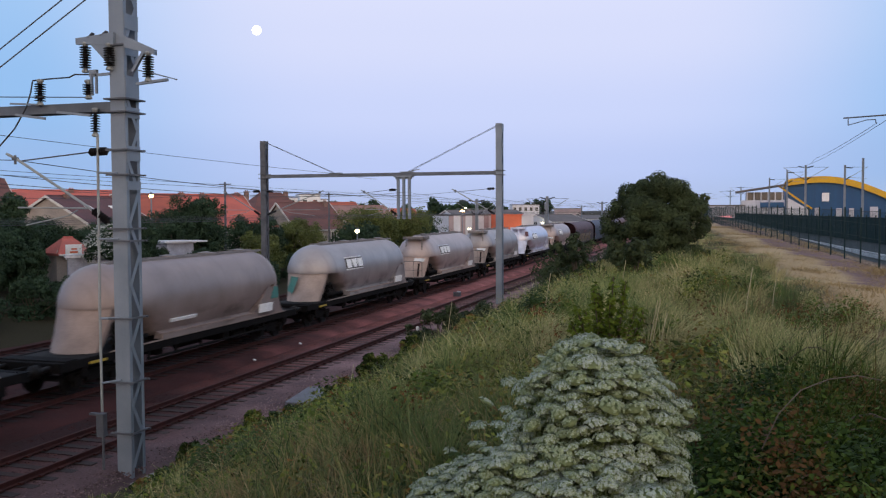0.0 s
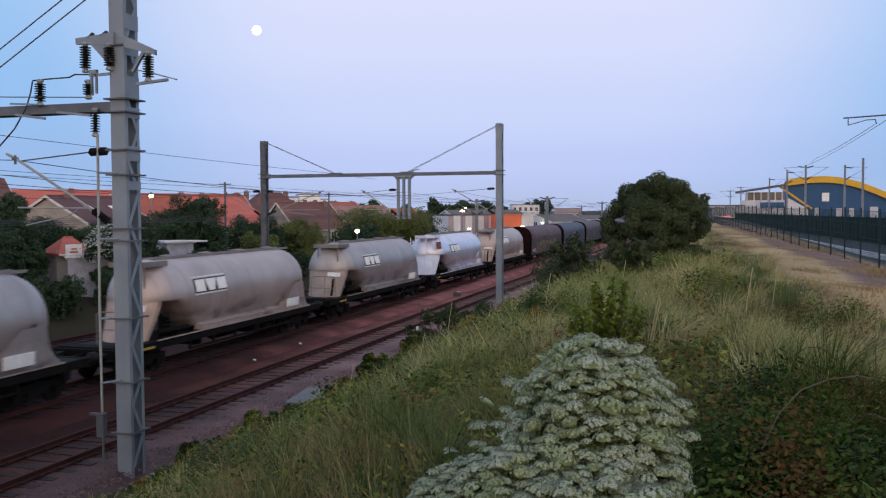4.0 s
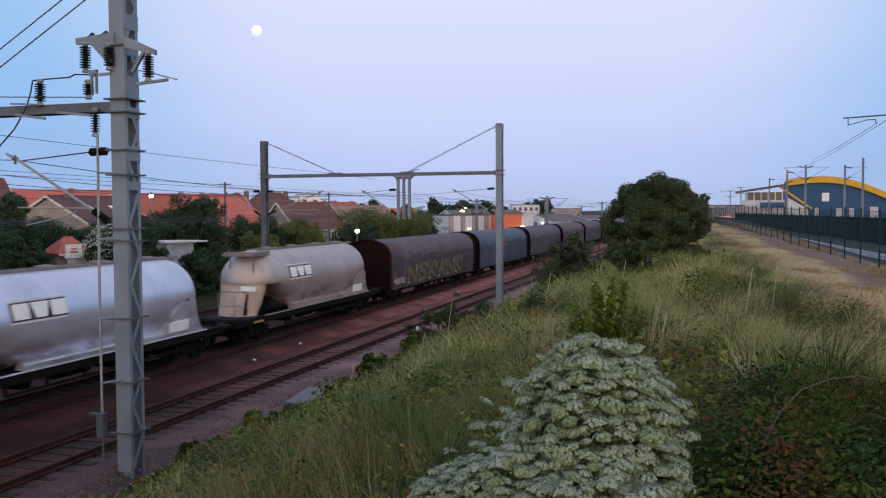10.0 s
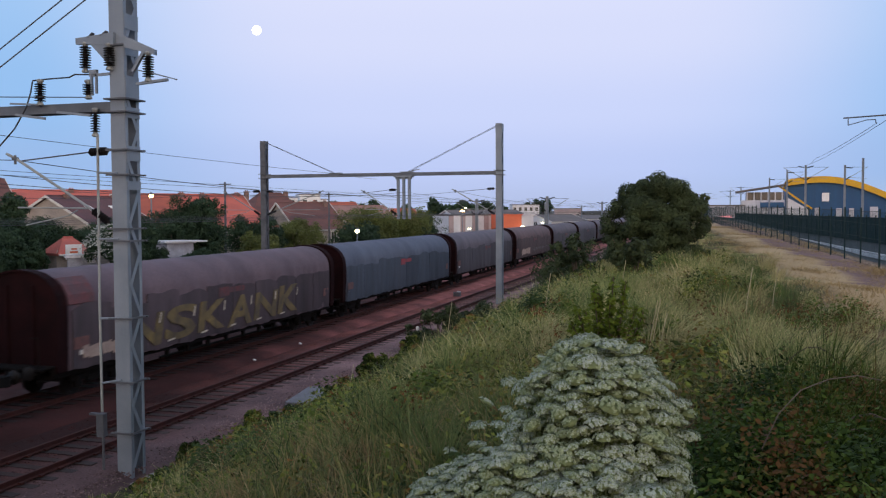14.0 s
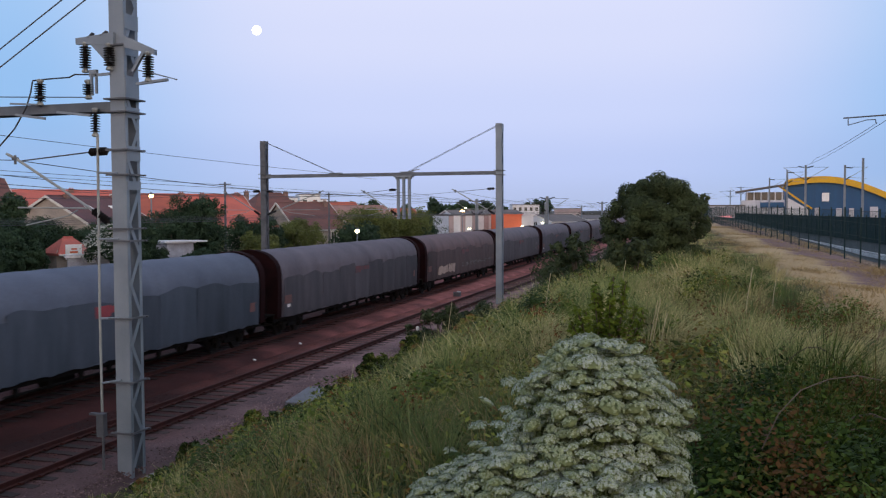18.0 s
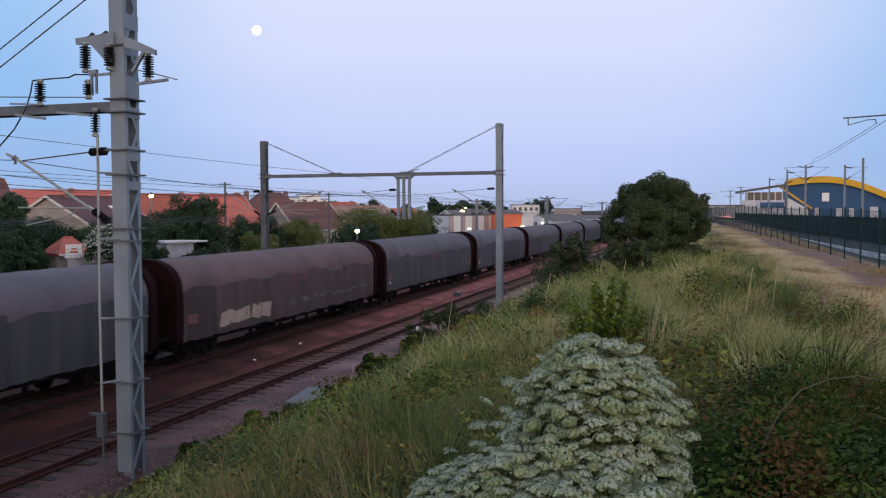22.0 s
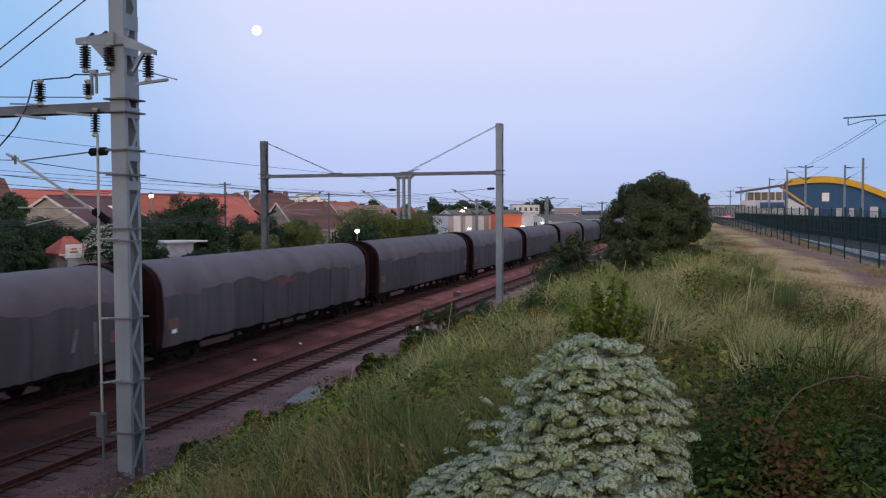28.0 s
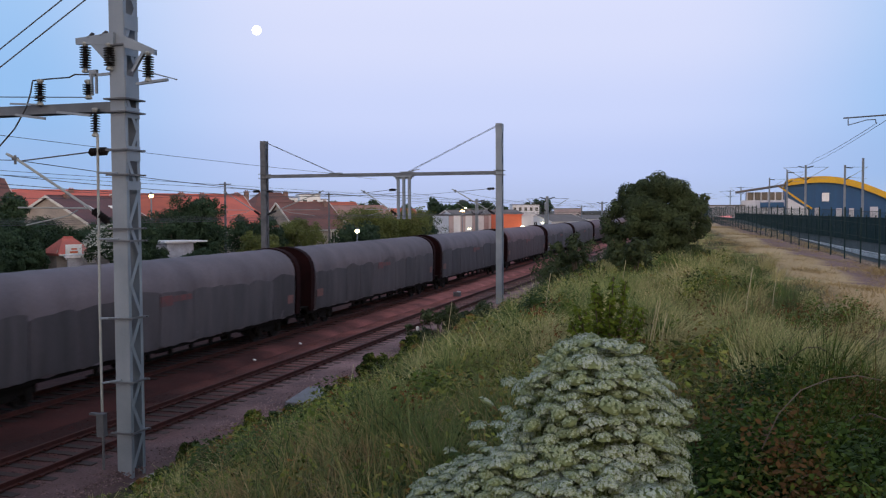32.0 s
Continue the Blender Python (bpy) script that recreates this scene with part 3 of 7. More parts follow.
smeared(TANK["beige"], (0.15, 0.115, 0.115), 0.7, 0.0)
smeared(TANK["silver"], (0.26, 0.20, 0.22), 0.6, 3.0)
smeared(TANK["brown"], (0.11, 0.088, 0.085), 0.7, 5.0)
smeared(TANK["grey"], (0.13, 0.12, 0.125), 0.75, 7.0)
SADDLE = {
    "beige": mat("saddle beige", (0.55, 0.41, 0.35), (0.38, 0.28, 0.24), rough=0.6, scale=1.5, fine=20),
    "silver": mat("saddle white", (0.76, 0.79, 0.94), (0.62, 0.64, 0.78), rough=0.5, scale=1.5, fine=20),
    "brown": mat("saddle brown", (0.36, 0.27, 0.235), (0.24, 0.18, 0.16), rough=0.6, scale=1.5, fine=20),
    "grey": mat("saddle grey", (0.42, 0.33, 0.29), (0.28, 0.22, 0.20), rough=0.6, scale=1.5, fine=20),
}
FRAME2 = mat("grey underframe", (0.034, 0.031, 0.032), (0.012, 0.011, 0.011), rough=0.8, spec=0.15, scale=1.2, fine=20)
walk_m = mat("roof walkway grating", (0.26, 0.24, 0.24), (0.18, 0.16, 0.155), rough=0.7, metal=0.3)
yellow_m = mat("yellow handle", (0.55, 0.38, 0.05), rough=0.6)

# one wheelset and one bogie frame serve all wagons
wg = Geo()
wg.rod((-0.9, 0, 0), (0.9, 0, 0), 0.08, n=10)
for s in (-1, 1):
    wg.lathe((s * 0.68, 0, 0), [(0.12, -0.02), (0.16, 0.0), (0.36, 0.03), (0.40, 0.0), (0.49, -0.0), (0.49, 0.025), (0.46, 0.03), (0.46, 0.125), (0.40, 0.13), (0.36, 0.07), (0.14, 0.08), (0.12, 0.12)], n=24, axis=(s, 0, 0))
wheel_me = wg.mesh("wheelset", wheel_m, 0.6)
bg = Geo()
for s in (-1, 1):
    bg.prism([(s * 0.98 - 0.05, 0.5), (s * 0.98 + 0.05, 0.5), (s * 0.98 + 0.05, 0.72), (s * 0.98 - 0.05, 0.72)], -1.2, 1.2)
    bg.prism([(s * 0.98 - 0.06, 0.38), (s * 0.98 + 0.06, 0.38), (s * 0.98 + 0.06, 0.55), (s * 0.98 - 0.06, 0.55)], -0.45, 0.45)
    for y in (-0.9, 0.9):
        bg.box((s * 0.98, y, 0.46), (0.22, 0.34, 0.36), bevel=0.05)
        for k in (-1, 1):
            bg.rod((s * 0.98, y + k * 0.27, 0.48), (s * 0.98, y + k * 0.27, 0.72), 0.085, n=8)
bg.box((0, 0, 0.68), (2.1, 0.5, 0.2))
for y in (-1.2, 1.2):
    bg.box((0, y, 0.6), (1.9, 0.1, 0.12))
bogie_me = bg.mesh("bogie", frame_m)
fg = Geo()
fg.lathe((0, 0, 0), [(0.09, 0), (0.09, 0.3), (0.07, 0.3), (0.07, 0.52), (0.1, 0.53), (0.22, 0.56), (0.22, 0.60), (0.1, 0.62)], n=14, axis=(0, 1, 0))
buffer_me = fg.mesh("buffer", buffer_m, 0.6)
hg = Geo()
hg.box((0, 0.25, 0), (0.12, 0.5, 0.14))
hg.box((0, 0.5, -0.08), (0.1, 0.12, 0.3))
coupler_me = hg.mesh("coupling", frame_m)
WHEELSETS = {-1: [], 1: []}


def running_gear(w, length, pivots, ends=None):
    """Bogies with wheelsets, buffers and couplings at both ends."""
    for y in pivots:
        b = part("bogie", bogie_me, None, w, at=Matrix.Translation((0, y, 0)))
        for s in (-1, 1):
            WHEELSETS[s].append(part("wheelset", wheel_me, None, b, at=Matrix.Translation((0, s * 0.9, 0.46))))
    for e in (-1, 1):
        at = (ends[0] if e < 0 else ends[1]) if ends else e * (length / 2 - 0.62)
        turn = pose(0, 0, 0) if e > 0 else pose(0, 0, 0, 0, 0, 180)
        for s in (-0.875, 0.875):
            part("buffer", buffer_me, None, w, at=Matrix.Translation((s, at, 1.03)) @ turn)
        part("coupling", coupler_me, None, w, at=Matrix.Translation((0, at, 1.0)) @ turn)


HOOD = [(1.42, 0.94), (1.46, 1.7), (1.475, 2.4), (1.465, 3.0), (1.41, 3.3), (1.25, 3.6), (1.0, 3.83), (0.7, 3.98), (0.35, 4.07), (0.0, 4.10)]
HOOD = HOOD + [(-x, z) for x, z in HOOD[-2::-1]]


def hood_mesh(rs, length, material):
    """The tarpaulin: taut over hoops, slack and wrinkled between them, with a ragged hem."""
    n = int(length / 0.16)
    ys = np.linspace(-length / 2, length / 2, n + 1)
    P = np.array(HOOD)
    # a finer outline
    t = np.linspace(0, len(P) - 1, 40)
    px, pz = np.interp(t, np.arange(len(P)), P[:, 0]), np.interp(t, np.arange(len(P)), P[:, 1])
    nx, nz = px / 1.5, np.clip((pz - 3.2) / 1.0, 0, 1)
    Y, X = np.meshgrid(ys, px, indexing="ij")
    Z = np.broadcast_to(pz, Y.shape).copy()
    k = 14
    u = (Y + length / 2) / length * k
    sag = -0.02 * np.abs(np.sin(np.pi * u)) ** 0.8
    q = rs.uniform(0, 6, 8)
    side = np.clip((3.5 - Z) / 0.6, 0, 1)
    wr = 0.02 * np.sin(Y * 5.1 + Z * 2.2 + q[0]) * np.sin(Y * 1.7 + q[1]) + 0.012 * np.sin(Y * 9.7 - Z * 3.1 + q[2]) + 0.02 * np.sin(Y * 0.9 + Z * 1.6 + q[3])
    low = np.clip((2.3 - Z) / 1.2, 0, 1)
    out = sag + side * wr + low * 0.035 * np.sin(Y * 2.6 + q[4]) * np.sin(Y * 0.8 + q[5])
    X = X + nx * out
    Z = Z + nz * out + (Z < 1.2) * (0.03 * np.sin(Y * 3.3 + q[6]) + 0.02 * np.sin(Y * 8.2 + q[7]))
    v = np.stack([X, Y, Z], -1).reshape(-1, 3)
    a, b = Y.shape
    i = (np.arange(a - 1)[:, None] * b + np.arange(b - 1)[None, :]).ravel()
    me = fast_mesh("tarpaulin", v, np.stack([i, i + b, i + b + 1, i + 1], 1), material, True)
    return me


def hood_side(y, z):
    """How far out the tarpaulin's side stands at height z."""
    P = HOOD[:6]
    return float(np.interp(z, [p[1] for p in P], [p[0] for p in P]))


def wrap(y0, y1, z0, z1, lift=0.03, n=5):
    """A thin patch that follows the near side of the tarpaulin."""
    g = Geo()
    zs = [z0 + (z1 - z0) * i / n for i in range(n + 1)]
    out = [(hood_side(0, z) + lift, z) for z in zs]
    ring = out + [(x - 0.012, z) for x, z in reversed(out)]
    return g.prism(ring, y0, y1)


def corner_patch(y0, y1):
    """A patch that wraps the near shoulder of the tarpaulin."""
    out = [(x + 0.05 * min(1, x), z + 0.045) for x, z in HOOD[3:7]]
    return Geo().prism(out + [(x - 0.03, z - 0.03) for x, z in reversed(out)], y0, y1)


def stroke(g, y0, z0, y1, z1, w, lift=0.04):
    """A sprayed stroke on the near side."""
    a, b = Vector((hood_side(0, z0) + lift, y0, z0)), Vector((hood_side(0, z1) + lift, y1, z1))
    d = (b - a)
    side = d.cross(Vector((1, 0, 0))).normalized() * w / 2
    up = Vector((0.01, 0, 0))
    g.add([a - side, a + side, b + side, b - side, a - side + up, a + side + up, b + side + up, b - side + up],
          [(0, 1, 2, 3), (7, 6, 5, 4), (0, 4, 5, 1), (1, 5, 6, 2), (2, 6, 7, 3), (3, 7, 4, 0)])


hw = {}


def hood_wagon(seed, tone, label):
    """A bogie wagon with a sliding tarpaulin hood between steel end walls, 21.8 m over the buffers."""
    L, body = 21.85, 20.2
    rs = np.random.RandomState(seed)
    w = thing("hooded_goods_wagon", Matrix.Translation((TRACKS["train"], 0, 0)), label, "goods wagon", "wagons of the goods train")
    if not hw:
        g = Geo()
        g.box((0, 0, 1.03), (2.5, L - 1.3, 0.12))
        for s in (-1, 1):
            g.prism([(s * 1.22 - 0.05, 0.78), (s * 1.22 + 0.05, 0.78), (s * 1.22 + 0.05, 1.13), (s * 1.22 - 0.05, 1.13)], -L / 2 + 0.63, L / 2 - 0.63)
            for k in range(7):
                y = -4.2 + k * 1.4
                g.box((s * 1.16, y, 0.68), (0.12, 0.16, 0.36))
            g.rod((s * 1.12, -4.6, 0.55), (s * 1.12, 4.6, 0.55), 0.045, n=6)
        g.box((-0.3, 1.2, 0.62), (0.8, 1.1, 0.4), bevel=0.05)
        g.rod((0.6, -2.5, 0.6), (0.6, -1.2, 0.6), 0.2, n=12)
        hw["frame"] = g.mesh("underframe", frame_m)
        ring = [(x * 1.012, z + (0.03 if z > 3 else 0)) for x, z in HOOD]
        hw["end"] = Geo().prism(ring, -0.11, 0.11).mesh("end_wall", end_m, 0.5)
        rim = Geo()
        P = [Vector((x * 1.03, 0, z + 0.05)) for x, z in HOOD]
        for a, b in zip(P, P[1:]):
            rim.add(
                [a + Vector((0, -0.2, 0)), b + Vector((0, -0.2, 0)), b + Vector((0, 0.2, 0)), a + Vector((0, 0.2, 0)),
                 a * 0.985 + Vector((0, -0.2, 0)), b * 0.985 + Vector((0, -0.2, 0)), b * 0.985 + Vector((0, 0.2, 0)), a * 0.985 + Vector((0, 0.2, 0))],
                [(0, 3, 2, 1), (4, 5, 6, 7), (0, 1, 5, 4), (2, 3, 7, 6), (1, 2, 6, 5), (3, 0, 4, 7)])
        hw["rim"] = rim.mesh("end_rim", rim_m)
        hw["post"] = Geo().box((0, 0, 2.4), (0.12, 0.08, 2.5), bevel=0.02).mesh("end_stiffener", end_m)
        g = Geo()
        g.box((0, 0, 1.14), (2.6, 0.7, 0.05))
        for s in (-1.15, 1.15):
            g.tube([(s, 0.25, 1.15), (s, 0.25, 2.1), (s * 0.75, 0.25, 2.1)], 0.02)
            g.box((s, 0.1, 0.75), (0.28, 0.2, 0.03))
            g.box((s, 0.1, 0.45), (0.28, 0.2, 0.03))
            g.box((s + 0.13, 0.1, 0.8), (0.02, 0.05, 0.75))
        hw["step"] = g.mesh("end_platform", frame_m)
    part("underframe", hw["frame"], None, w)
    running_gear(w, L, (-8.0, 8.0))
    part("tarpaulin", hood_mesh(rs, body - 0.6, TARP[tone]), None, w, "dusty tarpaulin stretched over hoops")
    for e in (-1, 1):
        m = Matrix.Translation((0, e * body / 2, 0)) @ (pose(0, 0, 0) if e > 0 else pose(0, 0, 0, 0, 0, 180))
        wall = part("end_wall", hw["end"], None, w, "red-brown steel end wall", m)
        part("end_rim", hw["rim"], None, wall)
        for x in (-0.5, 0.5):
            part("end_stiffener", hw["post"], None, wall, at=Matrix.Translation((x, 0.14, 0)))
        part("end_platform", hw["step"], None, w, at=m @ Matrix.Translation((0, 0.42, 0)))
    # added panels for the flank below the dust line, side shade in their colour, with slack arched tops
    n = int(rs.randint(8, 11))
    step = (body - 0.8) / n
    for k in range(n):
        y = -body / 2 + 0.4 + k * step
        part("curtain_panel", lower_flank(y + rs.uniform(-0.02, 0.02), y + step * rs.uniform(0.975, 1.0), 2.82 + rs.uniform(-0.12, 0.16), rs), PATCH[tone], w, smooth=0.8)
    mark = wrap(-0.9, 0.9, 2.58, 2.80, 0.075)
    mark.add([(p[0] + 0.004, p[1], p[2]) for p in wrap(-1.1, -0.35, 2.46, 2.84, 0.075).v], wrap(-1.1, -0.35, 2.46, 2.84, 0.075).f)
    part("print_panel", mark, redprint_m if tone == "blue" else redlogo_m, w, "red print" if tone == "blue" else "faded red print")
    part("label_plate", wrap(-body / 2 + 0.45, -body / 2 + 1.15, 1.6, 1.98, 0.075), orange_m, w, "faded orange label")
    part("label_plate", wrap(body / 2 - 1.15, body / 2 - 0.6, 1.55, 1.95, 0.06), orange_m, w, "faded orange label")
    if tone == "mauve":
        part("corner_panel", corner_patch(-body / 2 + 0.25, -body / 2 + 1.5), redlogo_m, w, "faded red corner of the tarpaulin")
    if rs.uniform() > 0.4:
        part("document_plate", wrap(-body / 2 + 0.75, -body / 2 + 1.05, 1.40, 1.55, 0.06), label_m, w, "small white plate")
    return w


def lower_flank(y0, y1, ztop, rs):
    """A panel for the tarpaulin's darker lower flank that follows the near side, a little proud of it, wavy at the hem
    and arched at the top.
    """
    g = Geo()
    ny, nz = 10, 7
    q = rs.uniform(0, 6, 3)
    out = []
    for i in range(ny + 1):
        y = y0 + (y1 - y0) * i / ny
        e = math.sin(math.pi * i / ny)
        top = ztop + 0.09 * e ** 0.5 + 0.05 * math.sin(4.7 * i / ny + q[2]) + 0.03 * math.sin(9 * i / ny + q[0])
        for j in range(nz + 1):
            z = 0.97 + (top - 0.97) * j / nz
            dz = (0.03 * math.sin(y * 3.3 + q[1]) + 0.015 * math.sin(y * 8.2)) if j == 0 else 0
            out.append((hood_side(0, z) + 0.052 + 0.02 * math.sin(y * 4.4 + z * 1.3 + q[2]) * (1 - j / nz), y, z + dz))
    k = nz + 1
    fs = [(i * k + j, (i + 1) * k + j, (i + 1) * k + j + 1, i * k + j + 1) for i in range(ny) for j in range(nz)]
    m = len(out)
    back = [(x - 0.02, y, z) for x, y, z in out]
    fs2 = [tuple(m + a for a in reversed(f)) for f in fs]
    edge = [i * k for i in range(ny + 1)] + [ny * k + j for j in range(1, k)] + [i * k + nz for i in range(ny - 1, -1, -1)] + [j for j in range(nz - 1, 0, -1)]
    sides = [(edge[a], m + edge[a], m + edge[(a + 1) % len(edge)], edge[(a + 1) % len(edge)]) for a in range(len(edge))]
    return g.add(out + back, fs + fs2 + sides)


def graffiti(w, y0, y1, z0, z1, n, tone, label, seed, edge=True):
    """Sprayed blocks that cannot be read: leaning bars with a lighter edge."""
    rs = np.random.RandomState(seed)
    step = (y1 - y0) / n
    for i in range(n):
        g, h = Geo(), Geo()
        a = y0 + i * step + (rs.uniform(-0.3, 0.3) * step if tone == "white" else 0)
        if tone == "white":
            z0, z1 = z0 + rs.uniform(-0.08, 0.08), z1 + rs.uniform(-0.1, 0.12)
        lean = rs.uniform(-0.15, 0.2) * step
        for f in (0.15, 0.45, 0.75):
            if tone != "streak" or f == 0.45:
                stroke(g, a + f * step, z0 + rs.uniform(0, 0.2) * (z1 - z0), a + f * step + lean, z1 - rs.uniform(0, 0.25) * (z1 - z0), step * (rs.uniform(0.24, 0.34) if tone == "pale" else rs.uniform(0.12, 0.2)) * (0.45 if tone in ("white", "streak") else 1), 0.085)
        if tone == "white":
            zz = z0 + (z1 - z0) * rs.uniform(0.1, 0.85)
            stroke(g, a + 0.05 * step, zz, a + 0.95 * step, zz + rs.uniform(-0.15, 0.15), 0.06, 0.092)
        part("spray_block", g, spray[tone], w, label)
        if edge:
            stroke(h, a + 0.85 * step, z0 + 0.1, a + 0.85 * step + lean, z1 - 0.3, 0.05, 0.10)
            part("spray_edge", h, spray["light"], w)


def sprayed_word(w, word, y0, y1, z0, z1, material, label):
    """Block letters sprayed on the near side, each a thin skin that follows the tarpaulin."""
    step = (y1 - y0) / len(word)
    for i, c in enumerate(word):
        cu = bpy.data.curves.new("spray_letter", "FONT")
        cu.body, cu.extrude, cu.offset, cu.resolution_u = c, 0.012, 0.03, 3
        ob = bpy.data.objects.new("spray_letter", cu)
        me = bpy.data.meshes.new_from_object(ob)
        bpy.data.objects.remove(ob)
        bpy.data.curves.remove(cu)
        v = np.array([tuple(p.co) for p in me.vertices])
        lo, hi = v.min(0), v.max(0)
        f = (v - lo) / (hi - lo)
        yy = y0 + (i + 0.04 + 0.92 * f[:, 0] + 0.10 * (f[:, 1] - 0.5)) * step
        zz = z0 + (z1 - z0) * (f[:, 1] * (0.94 + 0.06 * (i % 2)) + 0.03 * (i % 3))
        out = np.array([hood_side(0, z) for z in zz]) + 0.085 + 0.012 * f[:, 2]
        me.vertices.foreach_set("co", np.stack([out, yy, zz], 1).astype(np.float32).ravel())
        me.materials.clear()
        me.materials.append(material)
        me.update()
        part("spray_letter", me, None, w, label)
        g = Geo()
        a = y0 + (i + 0.86) * step
        stroke(g, a, z0 + 0.62 * (z1 - z0), a + 0.08, z0 + 0.92 * (z1 - z0), 0.07, 0.10)
        stroke(g, a - 0.75 * step, z0 + 0.06, a - 0.55 * step, z0 + 0.10, 0.06, 0.10)
        part("spray_edge", g, spray["light"], w, "whitish highlight")


tw = {}


def shell(levels, n=12):
    """A support plate bent round the tank's end: (z, half width, edge y, middle y, back y) from the top down."""
    vs, fs = [], []
    for z, h, e, m, k in levels:
        vs += [(h * u, e + (m - e) * (1 - u * u), z) for u in [1 - 2 * i / n for i in range(n + 1)]]
        vs += [(-h, k, z), (h, k, z)]
    c = n + 3
    for r in range(len(levels) - 1):
        fs += [(r * c + i, r * c + (i + 1) % c, (r + 1) * c + (i + 1) % c, (r + 1) * c + i) for i in range(c)]
    last = (len(levels) - 1) * c
    fs += [tuple(range(c - 1, -1, -1)), tuple(last + i for i in range(c))]
    if levels[0][2] > levels[0][4]:
        fs = [tuple(reversed(f)) for f in fs]
    return Geo().add(vs, [tuple(reversed(f)) for f in fs])


def tank_wagon(tone, label, deck=True, marked=True, teal=0):
    """A powder wagon: a domed cylinder with hopper flanks, on flared end supports, 17.5 m over the buffers."""
    R, zc = 1.45, 2.66
    w = thing("powder_tank_wagon", Matrix.Translation((TRACKS["train"], 0, 0)), label, "tank wagon", "wagons of the goods train")
    ya, yb, fa, fb = -5.05, 5.15, -8.6, 7.6
    if not tw:
        # sections along the tank: (y, size of the round, lowest point)
        dome = [(math.cos(a), math.sin(a)) for a in [math.radians(d) for d in (88, 76, 64, 52, 40, 28, 14)]]
        secs = [(ya - 1.32 * s, c, 0) for c, s in dome] + [(ya, 1.0, 0), (ya + 0.02, 1.0, 2.6), (-4.4, 1.0, 1.95), (-3.75, 1.0, 1.45), (-3.5, 1.0, 1.27)]
        secs += [(-3.5 + 7.0 * k / 6, 1.0, 1.27) for k in range(1, 7)]
        secs += [(4.2, 1.0, 1.75), (yb, 1.0, 2.5), (yb + 0.02, 1.0, 0)] + [(yb + 1.28 * s, c, 0) for c, s in reversed(dome)]
        n = 48
        vs, fs = [], []
        for y, q, low in secs:
            for k in range(n):
                a = 2 * math.pi * k / n
                x, z = R * q * math.cos(a), zc + R * q * math.sin(a)
                if low and z < zc:
                    # below the middle the flanks swell, then run in to the hopper
                    z = zc - (zc - z) / R * (zc - low)
                    x = math.copysign(R * abs(math.cos(a)) ** 0.55, x)
                # the front dome ends in a level skirt
                vs.append((x, y, max(z, 2.62) if y < ya + 0.01 else z))
        for s in range(len(secs) - 1):
            fs += [(s * n + k, s * n + (k + 1) % n, (s + 1) * n + (k + 1) % n, (s + 1) * n + k) for k in range(n)]
        fs += [tuple(range(n - 1, -1, -1)), tuple((len(secs) - 1) * n + k for k in range(n))]
        tw["tank"] = Geo().add(vs, [tuple(reversed(f)) for f in fs])
        tw["front"] = shell([(2.72, 1.14, -5.85, -6.28, -5.6), (2.3, 1.09, -5.95, -6.4, -5.72), (1.75, 1.01, -6.18, -6.68, -5.95), (1.2, 0.92, -6.48, -7.02, -6.22)])
        tw["back"] = shell([(2.5, 1.435, 5.55, 6.05, 4.6), (2.1, 1.42, 5.62, 6.2, 4.2), (1.7, 1.39, 5.78, 6.45, 3.75), (1.42, 1.36, 6.0, 6.75, 3.45), (1.22, 1.34, 6.25, 7.0, 3.3)])
        tw["step"] = Geo().box((0, -8.1, 1.22), (2.6, 0.6, 0.05))
        g = Geo()
        for s in (-1, 1):
            g.prism([(s * 1.26 - 0.06, 0.92), (s * 1.26 + 0.06, 0.92), (s * 1.26 + 0.06, 1.20), (s * 1.26 - 0.06, 1.20)], fa, fb)
            g.rod((s * 1.22, -4.0, 0.62), (s * 1.22, 4.6, 0.62), 0.05, n=8)
            for y in (-4, -2.3, -0.6, 1.1, 2.8, 4.5):
                g.box((s * 1.22, y, 0.78), (0.08, 0.1, 0.36))
            for y in (-7.4, 6.6):
                g.box((s * 1.2, y, 0.8), (0.1, 0.3, 0.34))
        for y in (fa + 0.1, fb - 0.1):
            g.box((0, y, 1.04), (2.6, 0.2, 0.32))
        g.rod((0.3, -1, 0.7), (0.3, 0.6, 0.7), 0.2, n=12)
        g.rod((0.9, 2.2, 0.62), (0.9, 3.0, 0.62), 0.17, n=12)
        g.box((0.5, 1.6, 0.72), (1.2, 0.5, 0.4), bevel=0.08)
        g.box((0.3, -2.6, 0.85), (0.9, 0.5, 0.6), bevel=0.1)
        tw["frame"] = g
        tw["sill"] = Geo().prism([(1.30, 1.205), (1.36, 1.205), (1.36, 1.245), (1.30, 1.245)], -6.2, 6.4)
        tw["plate_deck"] = Geo().box((0, (fa + fb) / 2, 1.14), (2.42, fb - fa - 0.4, 0.08))
        # valve gear in the opening behind the front support
        g = Geo()
        for k in range(5):
            g.rod((0.95 - 0.1 * k, -5.6 + 0.3 * k, 1.2), (0.95 - 0.1 * k, -5.6 + 0.3 * k, 2.25 - 0.14 * k), 0.05, n=8)
        g.rod((1.1, -5.9, 1.5), (1.1, -3.9, 1.45), 0.09, n=10)
        g.lathe((1.0, -5.2, 1.95), [(0.02, -0.03), (0.16, -0.02), (0.18, 0), (0.16, 0.02), (0.02, 0.03)], n=12, axis=(1, 0, 0))
        g.box((0.7, -4.6, 1.35), (0.5, 0.5, 0.3), bevel=0.04)
        tw["valve"] = g
